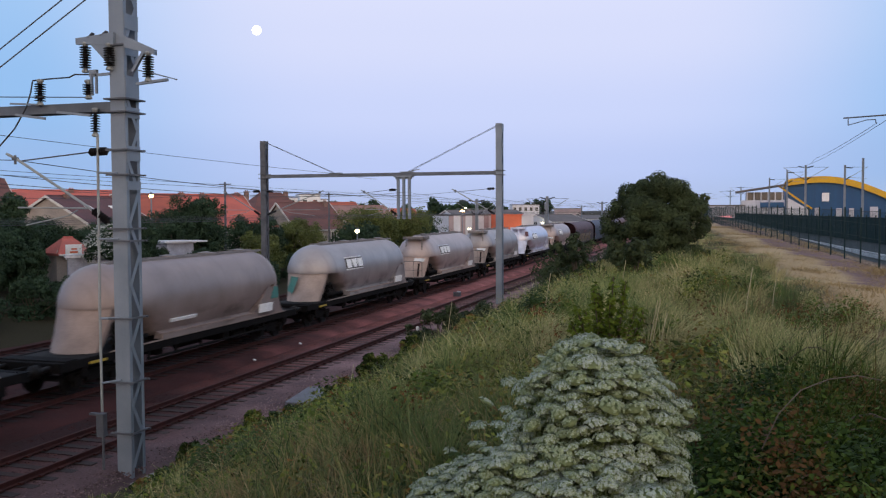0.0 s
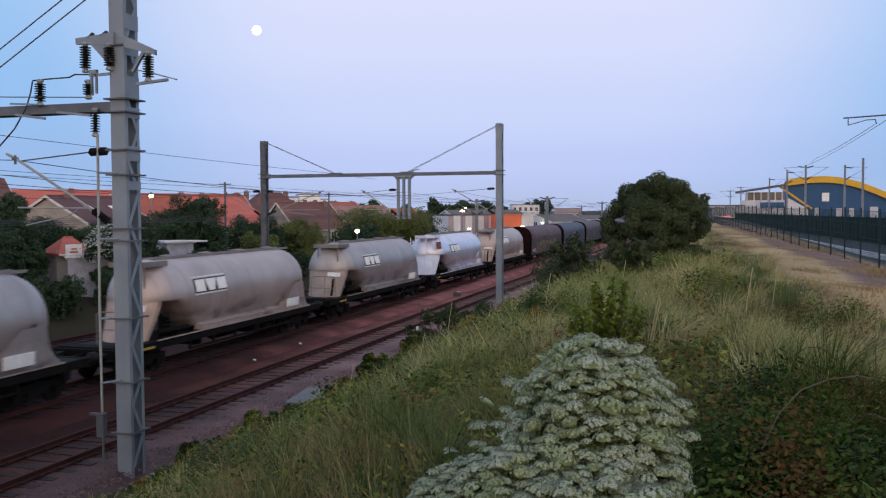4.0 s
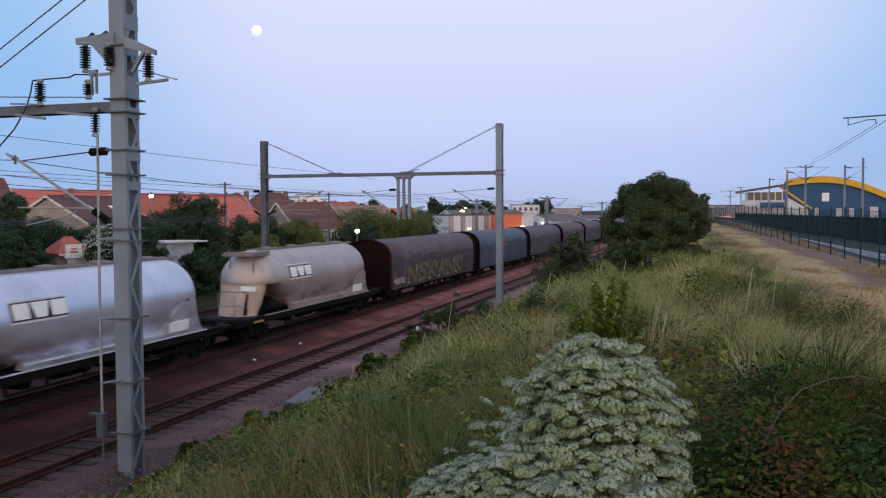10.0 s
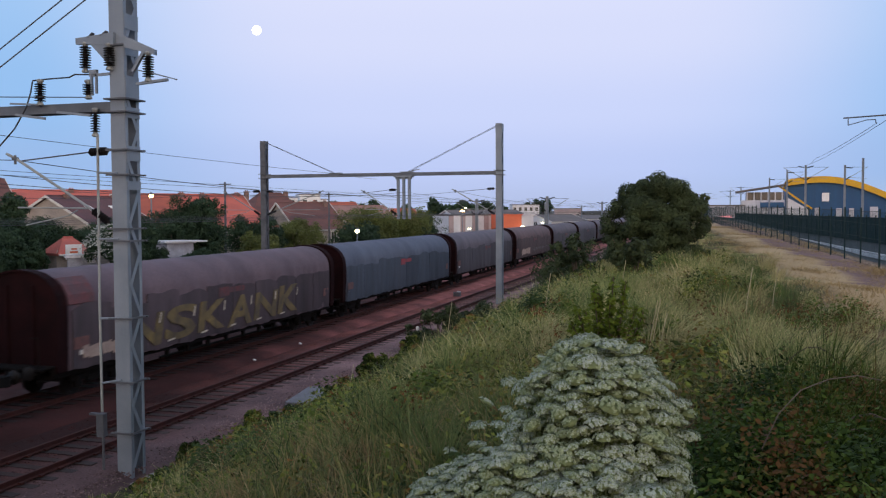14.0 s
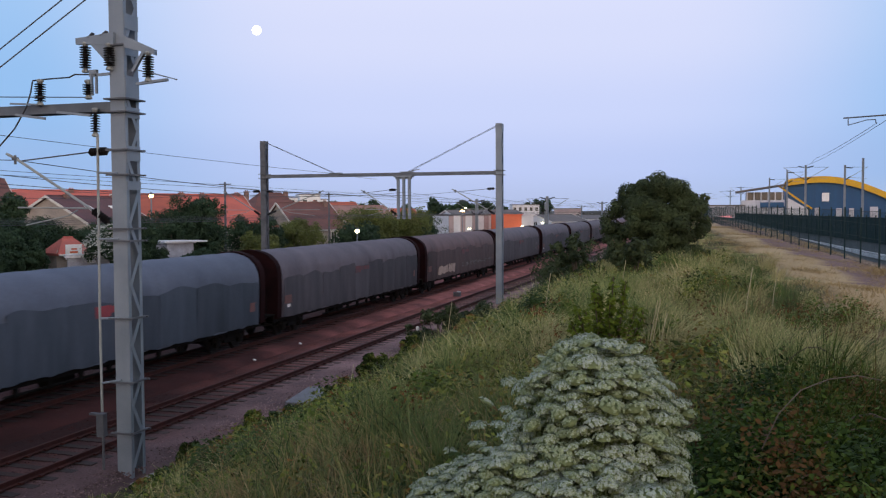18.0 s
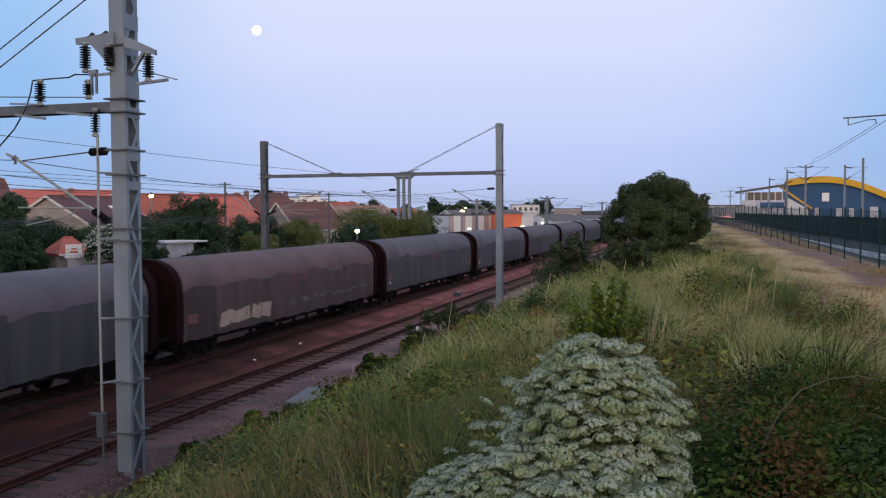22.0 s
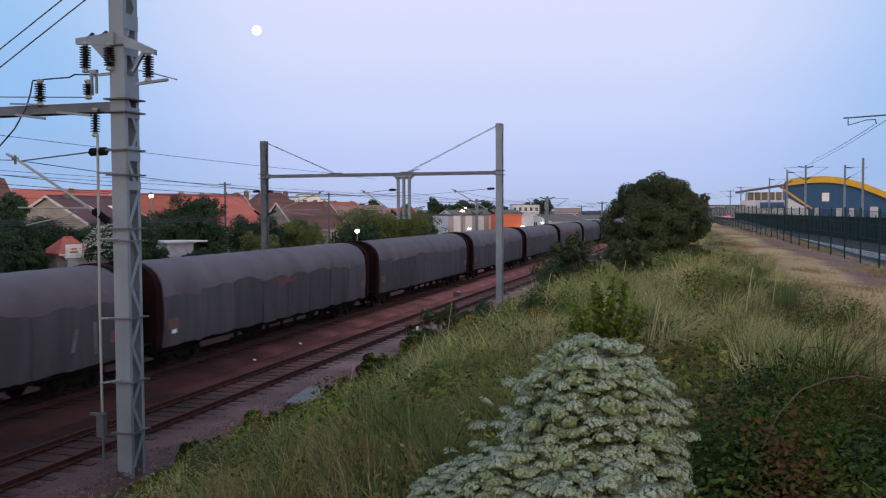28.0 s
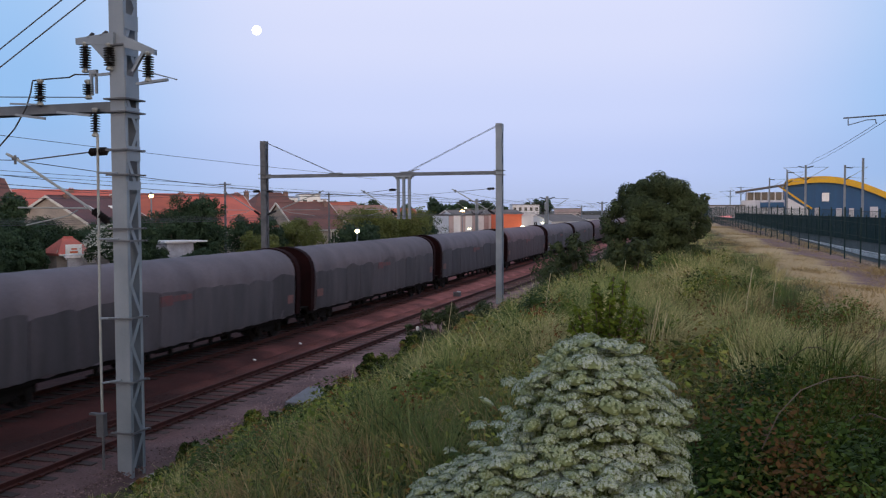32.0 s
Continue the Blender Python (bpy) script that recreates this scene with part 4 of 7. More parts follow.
        tw["valve2"] = Geo().tube([(1.15, -5.6, 2.05), (1.15, -5.3, 2.0), (1.1, -5.1, 1.75), (1.05, -4.6, 1.7)], 0.045).tube([(1.18, -5.7, 1.75), (1.18, -4.9, 1.62)], 0.03)
        tw["pipe"] = Geo().prism([(1.33, 1.40), (1.39, 1.40), (1.39, 1.47), (1.33, 1.47)], -3.4, 3.5)
        tw["saddle"] = Geo().prism([(1.30, 1.22), (1.345, 1.22), (1.345, 1.40), (1.30, 1.40)], -0.28, 0.28).mesh("sill_bracket", FRAME2)
        tw["hopper"] = Geo().prism([(0.95, 1.24), (1.355, 1.24), (1.355, 1.40), (1.0, 1.55)], -3.3, 3.4)
        g = Geo()
        g.box((0, 0.55, 4.10), (0.56, 11.0, 0.05))
        for s in (-1, 1):
            g.prism([(s * 0.29 - 0.02, 4.06), (s * 0.29 + 0.02, 4.06), (s * 0.29 + 0.02, 4.16), (s * 0.29 - 0.02, 4.16)], -4.95, 6.05)
            for k in range(9):
                g.box((s * 0.2, -4.6 + 1.28 * k, 4.06), (0.1, 0.08, 0.16))
        tw["walkway"] = g
        tw["hatch"] = Geo().lathe((0, 0, 4.02), [(0.3, 0), (0.3, 0.12), (0.33, 0.12), (0.33, 0.17), (0.12, 0.21), (0.1, 0.22)], n=14).mesh("hatch", walk_m, 0.6)
        g = Geo()
        g.box((0.1, -5.6, 4.0), (1.5, 1.4, 0.07))
        g.box((0.86, -5.6, 3.98), (0.05, 1.4, 0.2))
        g.box((0.1, -6.3, 3.98), (1.5, 0.05, 0.2))
        for x in (-0.5, 0.7):
            g.rod((x, -6.1, 3.1), (x, -6.1, 4.0), 0.04, n=6)
        tw["deck"] = g
        g = Geo()
        g.tube([(1.18, -7.55, 1.2), (1.18, -7.55, 2.3), (1.0, -7.55, 2.38), (-0.1, -7.55, 2.38), (-0.25, -7.55, 2.3), (-0.25, -7.55, 1.2)], 0.026)
        g.tube([(1.18, -7.55, 1.75), (-0.25, -7.55, 1.75)], 0.018)
        g.tube([(0.55, -7.55, 1.2), (0.55, -7.55, 2.38)], 0.018)
        tw["rail"] = g
        g = Geo()
        g.tube([(-0.75, -7.1, 2.4), (-0.85, -7.15, 2.6), (-0.82, -6.95, 3.5), (-0.6, -6.6, 3.65)], 0.035)
        g.tube([(0.35, -7.05, 1.7), (0.35, -6.6, 4.1)], 0.045)
        tw["guard"] = g
        # an end ladder with rungs, raking back to the top platform
        g = Geo()
        for x in (-0.98, -0.56):
            g.tube([(x, -7.35, 1.2), (x * 0.92, -6.55, 3.9)], 0.032)
        for k in range(9):
            f = 0.08 + k * 0.105
            g.rod((-0.98 + 0.08 * f, -7.35 + 0.8 * f, 1.2 + 2.7 * f), (-0.56 + 0.045 * f, -7.35 + 0.8 * f, 1.2 + 2.7 * f), 0.022, n=6)
        tw["ladder"] = g
        tw["line"] = Geo().box((0, 0, 0), (0.03, 2.36, 0.05)).mesh("mark_line", label_m)
        tw["mark"] = Geo().box((0, 0, 0), (0.03, 2.28, 0.56)).mesh("mark_panel", FRAME2)
        tw["block"] = Geo().box((0, 0, 0), (0.04, 0.64, 0.48)).mesh("mark_block", label_m)
        wedge = [(0.37, 0.24), (-0.37, 0.24), (-0.22, -0.24), (0.22, -0.24)]
        tw["wedge"] = Geo().add([(x, y, z) for x in (-0.02, 0.02) for y, z in wedge], [(0, 1, 2, 3), (7, 6, 5, 4), (0, 4, 5, 1), (1, 5, 6, 2), (2, 6, 7, 3), (3, 7, 4, 0)]).mesh("mark_block", label_m)
        tw["plate"] = Geo().box((1.42, 4.42, 1.60), (0.06, 1.2, 0.38), Euler((0, radians(4), 0)).to_matrix())
        tw["plate2"] = Geo().box((0.62, -6.47, 2.42), (0.86, 0.05, 0.22), Euler((radians(-10), 0, radians(-14))).to_matrix())
        tw["post"] = Geo().box((0.62, -6.68, 1.72), (0.10, 0.08, 0.95), Euler((radians(-18), 0, 0)).to_matrix())
        tw["handle"] = Geo().box((1.37, -6.9, 1.03), (0.05, 0.8, 0.08))
        tw["warn"] = Geo().box((1.12, -6.02, 3.34), (0.04, 0.36, 0.55), Euler((0, radians(-22), radians(-55))).to_matrix())
        tw["teal_front"] = Geo().add([(-0.15, -6.62, 2.45), (-0.62, -6.50, 2.5), (-0.92, -6.40, 1.75), (-0.45, -6.78, 1.6), (-0.15, -6.60, 2.45), (-0.62, -6.48, 2.5), (-0.92, -6.38, 1.75), (-0.45, -6.76, 1.6)], [(0, 1, 2, 3), (7, 6, 5, 4), (0, 4, 5, 1), (1, 5, 6, 2), (2, 6, 7, 3), (3, 7, 4, 0)])
        tw["teal_back"] = Geo().add([(1.445, 4.9, 1.95), (1.43, 5.62, 1.95), (1.44, 5.55, 2.45), (1.45, 5.15, 2.5), (1.42, 4.9, 1.95), (1.41, 5.6, 1.95), (1.41, 5.5, 2.45), (1.42, 5.15, 2.5)], [(0, 1, 2, 3), (7, 6, 5, 4), (0, 4, 5, 1), (1, 5, 6, 2), (2, 6, 7, 3), (3, 7, 4, 0)])
    tm, sm = TANK[tone], SADDLE[tone]
    silver = tone == "silver"
    part("tank", tw["tank"], tm, w, smooth=0.7)
    part("front_support", tw["front"], sm, w, smooth=0.8)
    part("back_support", tw["back"], tm, w, smooth=0.8)
    part("end_step", tw["step"], frame_m, w)
    part("underframe", tw["frame"], frame_m, w)
    part("deck_plate", tw["plate_deck"], FRAME2, w)
    part("sill_edge", tw["sill"], sm, w)
    part("valve_gear", tw["valve"], frame_m, w)
    part("hose", tw["valve2"], FRAME2, w)
    part("side_pipe", tw["pipe"], sm, w)
    part("hopper_sill", tw["hopper"], tm, w)
    for y in (-2.3, -0.9, 0.9, 2.3):
        part("sill_bracket", tw["saddle"], None, w, at=Matrix.Translation((0, y, 0)))
    part("roof_walkway", tw["walkway"], walk_m, w)
    for y in (-3.6, -0.9, 1.8, 4.5):
        part("hatch", tw["hatch"], None, w, at=Matrix.Translation((0, y, 0)))
    if deck:
        part("top_deck", tw["deck"], walk_m if not silver else sm, w)
        part("handrail", tw["rail"], sm if silver else walk_m, w)
    if silver:
        part("guard_rail", tw["guard"], sm, w, "white guard rail")
        part("ladder", tw["ladder"], sm, w, "white end ladder")
        part("warning_plate", tw["warn"], redlogo_m, w)
    # the maker's mark is kept as plain blocks between two lines
    if marked:
        for z in (2.70, 3.36):
            x = math.sqrt(R * R - (z - zc) ** 2) + 0.012
            part("mark_line", tw["line"], None, w, at=pose(x, -2.77, z))
        part("mark_panel", tw["mark"], None, w, "dark grey backing of the mark", pose(1.412, -2.77, 3.03, 0, -14.5, 0))
        for y, kind in ((-3.55, "block"), (-2.77, "wedge"), (-1.99, "block")):
            part("mark_block", tw[kind], None, w, "plain white shape", pose(1.437, y, 3.03, 0, -14.5, 0))
    else:
        part("stripe", Geo().box((1.345, -1.95, 1.87), (0.05, 1.75, 0.13), Euler((0, radians(22), 0)).to_matrix()), label_m, w, "faded white stripe")
    part("label_plate", tw["plate"], label_m, w, "white label plate")
    if deck and not silver:
        part("number_plate", tw["plate2"], label_m, w)
        part("front_post", tw["post"], rim_m, w, "dark rusty upright")
    if teal == 1:
        part("spray_patch", tw["teal_front"], teal_m, w, "faded teal sprayed patch")
    if teal == 2:
        part("spray_patch", tw["teal_back"], teal_m, w, "faded teal sprayed patch")
    part("brake_handle", tw["handle"], yellow_m, w)
    running_gear(w, 17.5, (-6.6, 5.6), (fa, fb))
    return w


teal_m = mat("teal spray paint", (0.05, 0.22, 0.20), (0.08, 0.20, 0.18), rough=0.6, scale=3, fine=15)
# where each wagon's middle stands along the line at the start
TRAIN = []


def couple(w, y):
    TRAIN.append((w, y))
    w.matrix_basis = Matrix.Translation((TRACKS["train"], y, 0))
    return w


HEAD = 127.5
tank_order = ["beige", "silver", "grey", "beige", "grey", "brown", "beige", "grey"]
tank_labels = {"beige": "dusty beige powder tank wagon with dirt streaks", "silver": "bright silver powder tank wagon with white ends", "grey": "dull grey-brown powder tank wagon, dirty below", "brown": "dark brown dusty powder tank wagon, streaked"}
for k, tone in enumerate(tank_order):
    couple(tank_wagon(tone, tank_labels[tone], k not in (4, 5, 6), k != 5, {4: 1, 5: 2}.get(k, 0)), HEAD - 17.5 * (k + 0.5))
hood_order = ["mauve", "blue", "grey", "brown", "slate", "grey", "slate", "slate", "grey", "mauve", "grey", "slate", "mauve", "grey", "brown", "mauve", "grey", "grey"]
hood_labels = {"mauve": "mauve-grey tarpaulin-hooded goods wagon with red-brown ends", "brown": "brown dusty tarpaulin-hooded goods wagon with red-brown ends", "slate": "dark slate-grey tarpaulin-hooded goods wagon with creased cover", "blue": "blue-grey tarpaulin-hooded goods wagon with red-brown ends", "grey": "dark grey wrinkled tarpaulin-hooded goods wagon"}
HOODS = [couple(hood_wagon(20 + k, tone, hood_labels[tone]), HEAD + 21.82 * (k + 0.5)) for k, tone in enumerate(hood_order)]

sprayed_word(HOODS[0], "NSKANK", -7.1, 6.1, 1.12, 2.40, spray["ochre"], "ochre sprayed graffiti letter")
graffiti(HOODS[0], -9.2, -7.4, 1.2, 1.7, 2, "pale", "pale sprayed blot", 5, False)
graffiti(HOODS[3], -7.4, -3.0, 1.18, 1.95, 5, "pale", "pale sprayed graffiti block", 6, False)
graffiti(HOODS[3], -1.0, 8.6, 1.45, 1.85, 13, "white", "thin white sprayed scrawl", 7, False)
graffiti(HOODS[4], 6.6, 8.8, 1.3, 2.5, 2, "streak", "white sprayed streak", 8, False)
# ---- overhead line ----
galv = mat("galvanised steel", (0.26, 0.30, 0.355), (0.19, 0.225, 0.275), rough=0.6, metal=0.35, scale=1.2, fine=30, bump=0.02, fine_amount=0.08)
galv_dark = mat("dull steel", (0.13, 0.14, 0.165), (0.09, 0.095, 0.11), rough=0.65, metal=0.3, scale=3, fine=30)
ins_m = mat("brown insulator", (0.012, 0.010, 0.012), (0.008, 0.007, 0.008), rough=0.55, spec=0.25, scale=4, fine=20, bump=0)
# a darker tone of the mast steel for the beams
galv_beam = mat("darker beam steel", (0.15, 0.17, 0.205), (0.10, 0.115, 0.14), rough=0.65, metal=0.3, scale=1.5, fine=30, bump=0.02, fine_amount=0.1)
wire_m = mat("wire", (0.06, 0.06, 0.07), rough=0.6, metal=0.5, bump=0)
pale_tube = mat("pale tube", (0.34, 0.37, 0.38), (0.26, 0.28, 0.29), rough=0.6, metal=0.2)


def mast_parts(t, x, y, z0, z1, wx, wy, m, pitch=0.72, at_y=1):
    """A lattice mast: two upright channels joined by lacing on both sides."""
    for s in (-1, 1):
        # a U-shaped channel, its flanges turned inwards
        yy, h = y + s * wy / 2, wx / 2
        ring = [(-h, 0.0), (h, 0.0), (h, -s * 0.10), (h - 0.024, -s * 0.10), (h - 0.024, -s * 0.03), (-h + 0.024, -s * 0.03), (-h + 0.024, -s * 0.10), (-h, -s * 0.10)]
        n = len(ring)
        vs = [(x + a, yy + b, z0) for a, b in ring] + [(x + a, yy + b, z1) for a, b in ring]
        fs = [(i, (i + 1) % n, n + (i + 1) % n, n + i) for i in range(n)] + [tuple(range(n - 1, -1, -1)), tuple(range(n, 2 * n))]
        part("channel", Geo().add(vs, fs if s < 0 else [tuple(reversed(f)) for f in fs]), m, t)
    bars = [Geo().bar((0, k * (wy / 2 - 0.08), 0), (0, -k * (wy / 2 - 0.08), pitch), 0.014, 0.10).mesh("lacing_bar", m) for k in (-1, 1)]
    for e in (-1, 1):
        z, k = z0 + 0.3, 0
        xx = x + e * (wx / 2 + 0.004)
        while z + pitch < z1:
            part("lacing_bar", bars[k % 2], None, t, at=Matrix.Translation((xx, y, z)))
            z += pitch
            k += 1
        part("head_plate", Geo().box((xx, y, z1 - 0.3), (0.016, wy, 0.5)), m, t)
    g = Geo().box((x, y, z0 - 0.25), (wx + 0.5, wy + 0.5, 0.5), bevel=0.08)
    part("footing", g, concrete_m, t)


concrete_m = mat("concrete", (0.38, 0.36, 0.34), (0.28, 0.26, 0.24), rough=0.9, scale=2, fine=20, bump=0.4)


def insulator(t, a, b, r, sheds, name="insulator"):
    """A stack of sheds between two points."""
    a, b = Vector(a), Vector(b)
    L = (b - a).length
    prof = [(0.03, 0), (0.03, 0.04)]
    for i in range(sheds):
        h = 0.05 + (L - 0.1) * i / sheds
        d = (L - 0.1) / sheds
        prof += [(r * 0.34, h), (r, h + d * 0.50), (r * 0.96, h + d * 0.62), (r * 0.34, h + d * 0.70)]
    prof += [(0.03, L - 0.04), (0.03, L)]
    return part(name, Geo().lathe(a, prof, n=14, axis=b - a), ins_m, t, smooth=0.7)


def cantilever(t, x, y, s, reach=2.75, z_top=7.36, z_low=5.68, z_tip=7.22, m=None):
    """A bracket to side s of a mast face at x: top tie, raking strut and steady arm, each on an insulator."""
    m = m or pale_tube
    tip = (x + s * reach, y, z_tip)
    insulator(t, (x + s * 0.06, y, z_top), (x + s * 0.62, y, z_top - 0.02), 0.10, 7)
    part("top_tie", Geo().tube([(x + s * 0.62, y, z_top - 0.02), (tip[0] - s * 0.2, y, z_tip - 0.04)], 0.018), galv_dark, t)
    k = 0.20
    mid = (x + s * reach * k, y, z_low + (z_tip - z_low) * k)
    insulator(t, (x + s * 0.06, y, z_low), mid, 0.10, 7)
    part("strut", Geo().tube([mid, (tip[0] - s * 0.05, y, z_tip), (tip[0] + s * 0.25, y, z_tip + 0.14)], 0.035, n=8), m, t)
    part("steady_arm", Geo().tube([(x + s * reach * 0.22, y, 6.02), (x + s * reach * 0.98, y, 6.05)], 0.022).tube([(x + s * reach * 0.35, y, 5.98), (x + s * reach * 0.45, y, 5.85), (x + s * reach * 0.9, y, 5.62)], 0.016), m, t)
    g = Geo()
    g.rod((tip[0], y, z_tip - 0.12), (tip[0], y, z_tip + 0.1), 0.03)
    g.box((tip[0], y, z_tip + 0.02), (0.14, 0.08, 0.06))
    part("wire_clamp", g, galv_dark, t)


def portal(y, xr, xl, zr, zl, label):
    """Two lattice masts joined by a beam that hangs on stays."""
    t = thing("overhead_line_portal", Matrix.Identity(4), label, "line portal", "portals over the tracks")
    mast_parts(t, xr, y, -0.4, zr, 0.40, 0.52, galv)
    mast_parts(t, xl, y, 0.0, zl, 0.40, 0.46, galv_dark if y > 30 else galv)
    zb = 8.40
    g = Geo()
    g.box(((xr + xl) / 2, y - 0.18, zb), (abs(xr - xl) - 0.3, 0.05, 0.22))
    g.box(((xr + xl) / 2, y + 0.18, zb), (abs(xr - xl) - 0.3, 0.05, 0.22))
    g.box(((xr + xl) / 2, y, zb + 0.1), (abs(xr - xl) - 0.3, 0.34, 0.03))
    part("beam", g, galv_beam, t)
    for (x0, z0, x1) in ((xr - 0.2, zr - 0.15, xr - 6.4), (xl + 0.2, zl - 0.12, xl + 5.5)):
        for k, s in enumerate((-0.16, 0.16)):
            if y < 30 and x0 > -20:
                a, b = ((x0, y, 11.45), (-18.6, y, zb + 0.12)) if k else ((x0, y, 11.88), (-19.36, y, zb + 0.12))
            else:
                a, b = (x0, y + s, z0), (x1, y + s, zb + 0.12)
            part("stay", Geo().tube([a, b], 0.016), galv_dark, t)
        part("stay_anchor", Geo().box((x1, y, zb + 0.15), (0.9, 0.4, 0.06)), galv, t)
    for x in (xr, xl):
        g = Geo()
        for z in (zb - 0.14, zb + 0.16):
            g.box((x, y, z), (0.62, 0.74, 0.035))
        part("beam_clamp", g, galv_dark, t)
    return t


near = portal(17.80, -13.28, -30.6, 12.15, 10.95, "grey lattice steel line portal with brown insulators and switch rod")
cantilever(near, -13.50, 17.55, -1)
for z, h in ((10.35, 0.35), (9.72, 0.3), (8.85, 0.5), (8.25, 0.25), (7.3, 0.35), (6.55, 0.2)):
    part("batten_plate", Geo().box((-13.28 + 0.215, 17.80, z), (0.016, 0.5, h)), galv, near)
# plates clamped round the near mast
for z, w in ((9.80, 0.66), (7.38, 0.62), (6.80, 0.62), (5.54, 0.60), (5.25, 0.64), (3.43, 0.64), (1.92, 0.64), (0.71, 0.64)):
    g = Geo()
    for s in (-1, 1):
        g.box((-13.28, 17.80 + s * 0.31, z), (w, 0.05, 0.04))
        g.box((-13.28 + s * 0.24, 17.80, z), (0.05, 0.66, 0.04))
    part("mast_clamp", g, galv_dark, near)
yf = 17.50
g = Geo()
# a pair of channel arms, deeper towards the mast, with raking knees under them
g.add([(x, yf + d, z) for d in (-0.05, 0.05) for x, z in ((-14.34, 9.86), (-13.3, 9.80), (-13.3, 10.08), (-14.34, 10.0))], [(0, 1, 2, 3), (7, 6, 5, 4), (0, 4, 5, 1), (1, 5, 6, 2), (2, 6, 7, 3), (3, 7, 4, 0)])
g.add([(x, yf + d, z) for d in (-0.05, 0.05) for x, z in ((-13.02, 9.72), (-12.2, 9.50), (-12.2, 9.62), (-13.02, 9.98))], [(0, 1, 2, 3), (7, 6, 5, 4), (0, 4, 5, 1), (1, 5, 6, 2), (2, 6, 7, 3), (3, 7, 4, 0)])
g.add([(x, yf + d, z) for d in (-0.04, 0.04) for x, z in ((-13.95, 9.85), (-13.5, 9.4), (-13.36, 9.4), (-13.5, 9.85))], [(0, 1, 2, 3), (7, 6, 5, 4), (0, 4, 5, 1), (1, 5, 6, 2), (2, 6, 7, 3), (3, 7, 4, 0)])
g.bar((-12.5, yf, 9.6), (-12.82, yf, 9.15), 0.08, 0.07)
part("top_bracket", g, galv, near)
part("horn", Geo().bar((-14.0, yf, 10.0), (-13.88, yf, 10.1), 0.1, 0.03), galv_dark, near)
part("horn", Geo().bar((-13.65, yf, 10.02), (-13.5, yf, 10.12), 0.1, 0.03), galv_dark, near)
for a, b in (((-14.11, yf, 9.86), (-14.12, yf, 9.24)), ((-13.45, yf, 9.80), (-13.45, yf, 9.26)), ((-12.40, yf, 9.55), (-12.41, yf, 8.95)), ((-15.42, yf, 9.06), (-15.43, yf, 8.52)), ((-13.87, yf, 8.32), (-13.88, yf, 7.74)), ((-14.05, yf, 8.62), (-14.05, yf, 8.98))):
    ins = insulator(near, a, b, 0.135 if a[2] > 8.4 else 0.115, int((Vector(a) - Vector(b)).length * 15))
    for p, q in ((a, b), (b, a)):
        e = Vector(p) + (Vector(p) - Vector(q)).normalized() * 0.05
        part("end_fitting", Geo().lathe(e, [(0.05, 0), (0.085, 0.02), (0.085, 0.05), (0.045, 0.11)], n=10, axis=Vector(q) - Vector(p)), pale_tube, ins, "pale metal end fitting")
part("switch_arm", Geo().bar((-12.72, yf, 8.87), (-11.9, yf, 8.93), 0.08, 0.06).tube([(-12.66, yf, 9.18), (-12.2, yf, 9.07), (-11.65, yf, 8.92)], 0.016), galv, near)
part("switch_post", Geo().bar((-13.95, yf, 9.24), (-13.95, yf, 8.66), 0.05, 0.06).bar((-13.82, yf, 9.2), (-13.82, yf, 8.7), 0.05, 0.05).box((-13.89, yf, 9.2), (0.2, 0.08, 0.1)).bar((-14.0, yf, 9.12), (-13.45, yf, 9.14), 0.05, 0.06), galv, near)
part("connecting_wire", Geo().tube([(-13.9, yf, 9.14), (-14.42, yf, 9.17), (-14.58, yf, 9.11), (-15.2, yf, 9.1), (-15.64, yf, 9.08)], 0.018).tube([(-15.64, yf, 9.06), (-15.70, yf, 8.8), (-15.83, yf, 8.46), (-16.2, yf, 7.95), (-16.7, yf, 7.51), (-17.1, yf, 7.1)], 0.018), wire_m, near)
part("switch_rod", Geo().tube([(-13.82, yf, 7.73), (-13.86, yf, 3.74), (-13.85, yf, 1.2)], 0.032, n=8), pale_tube, near)
part("rod_guide", Geo().tube([(-13.86, yf, 6.86), (-13.3, yf, 6.83)], 0.03).tube([(-13.86, yf, 3.42), (-13.3, yf, 3.44)], 0.03).tube([(-13.85, yf, 1.88), (-13.3, yf, 1.98)], 0.03).tube([(-13.86, yf, 5.30), (-13.3, yf, 5.30)], 0.03), galv, near)
part("drive_box", Geo().box((-13.87, yf, 0.88), (0.2, 0.2, 0.55), bevel=0.03).box((-14.05, yf, 1.13), (0.28, 0.1, 0.05)), galv_dark, near)
part("drive_stand", Geo().rod((-13.84, yf, -0.3), (-13.84, yf, 0.7), 0.03), galv_dark, near)
part("beam_bracket", Geo().bar((-16.1, yf - 0.05, 8.28), (-15.25, yf - 0.05, 8.16), 0.06, 0.06).bar((-14.9, yf - 0.05, 8.30), (-13.95, yf - 0.05, 8.19), 0.06, 0.06).bar((-16.3, yf, 8.56), (-15.4, yf, 8.5), 0.05, 0.04), galv, near)

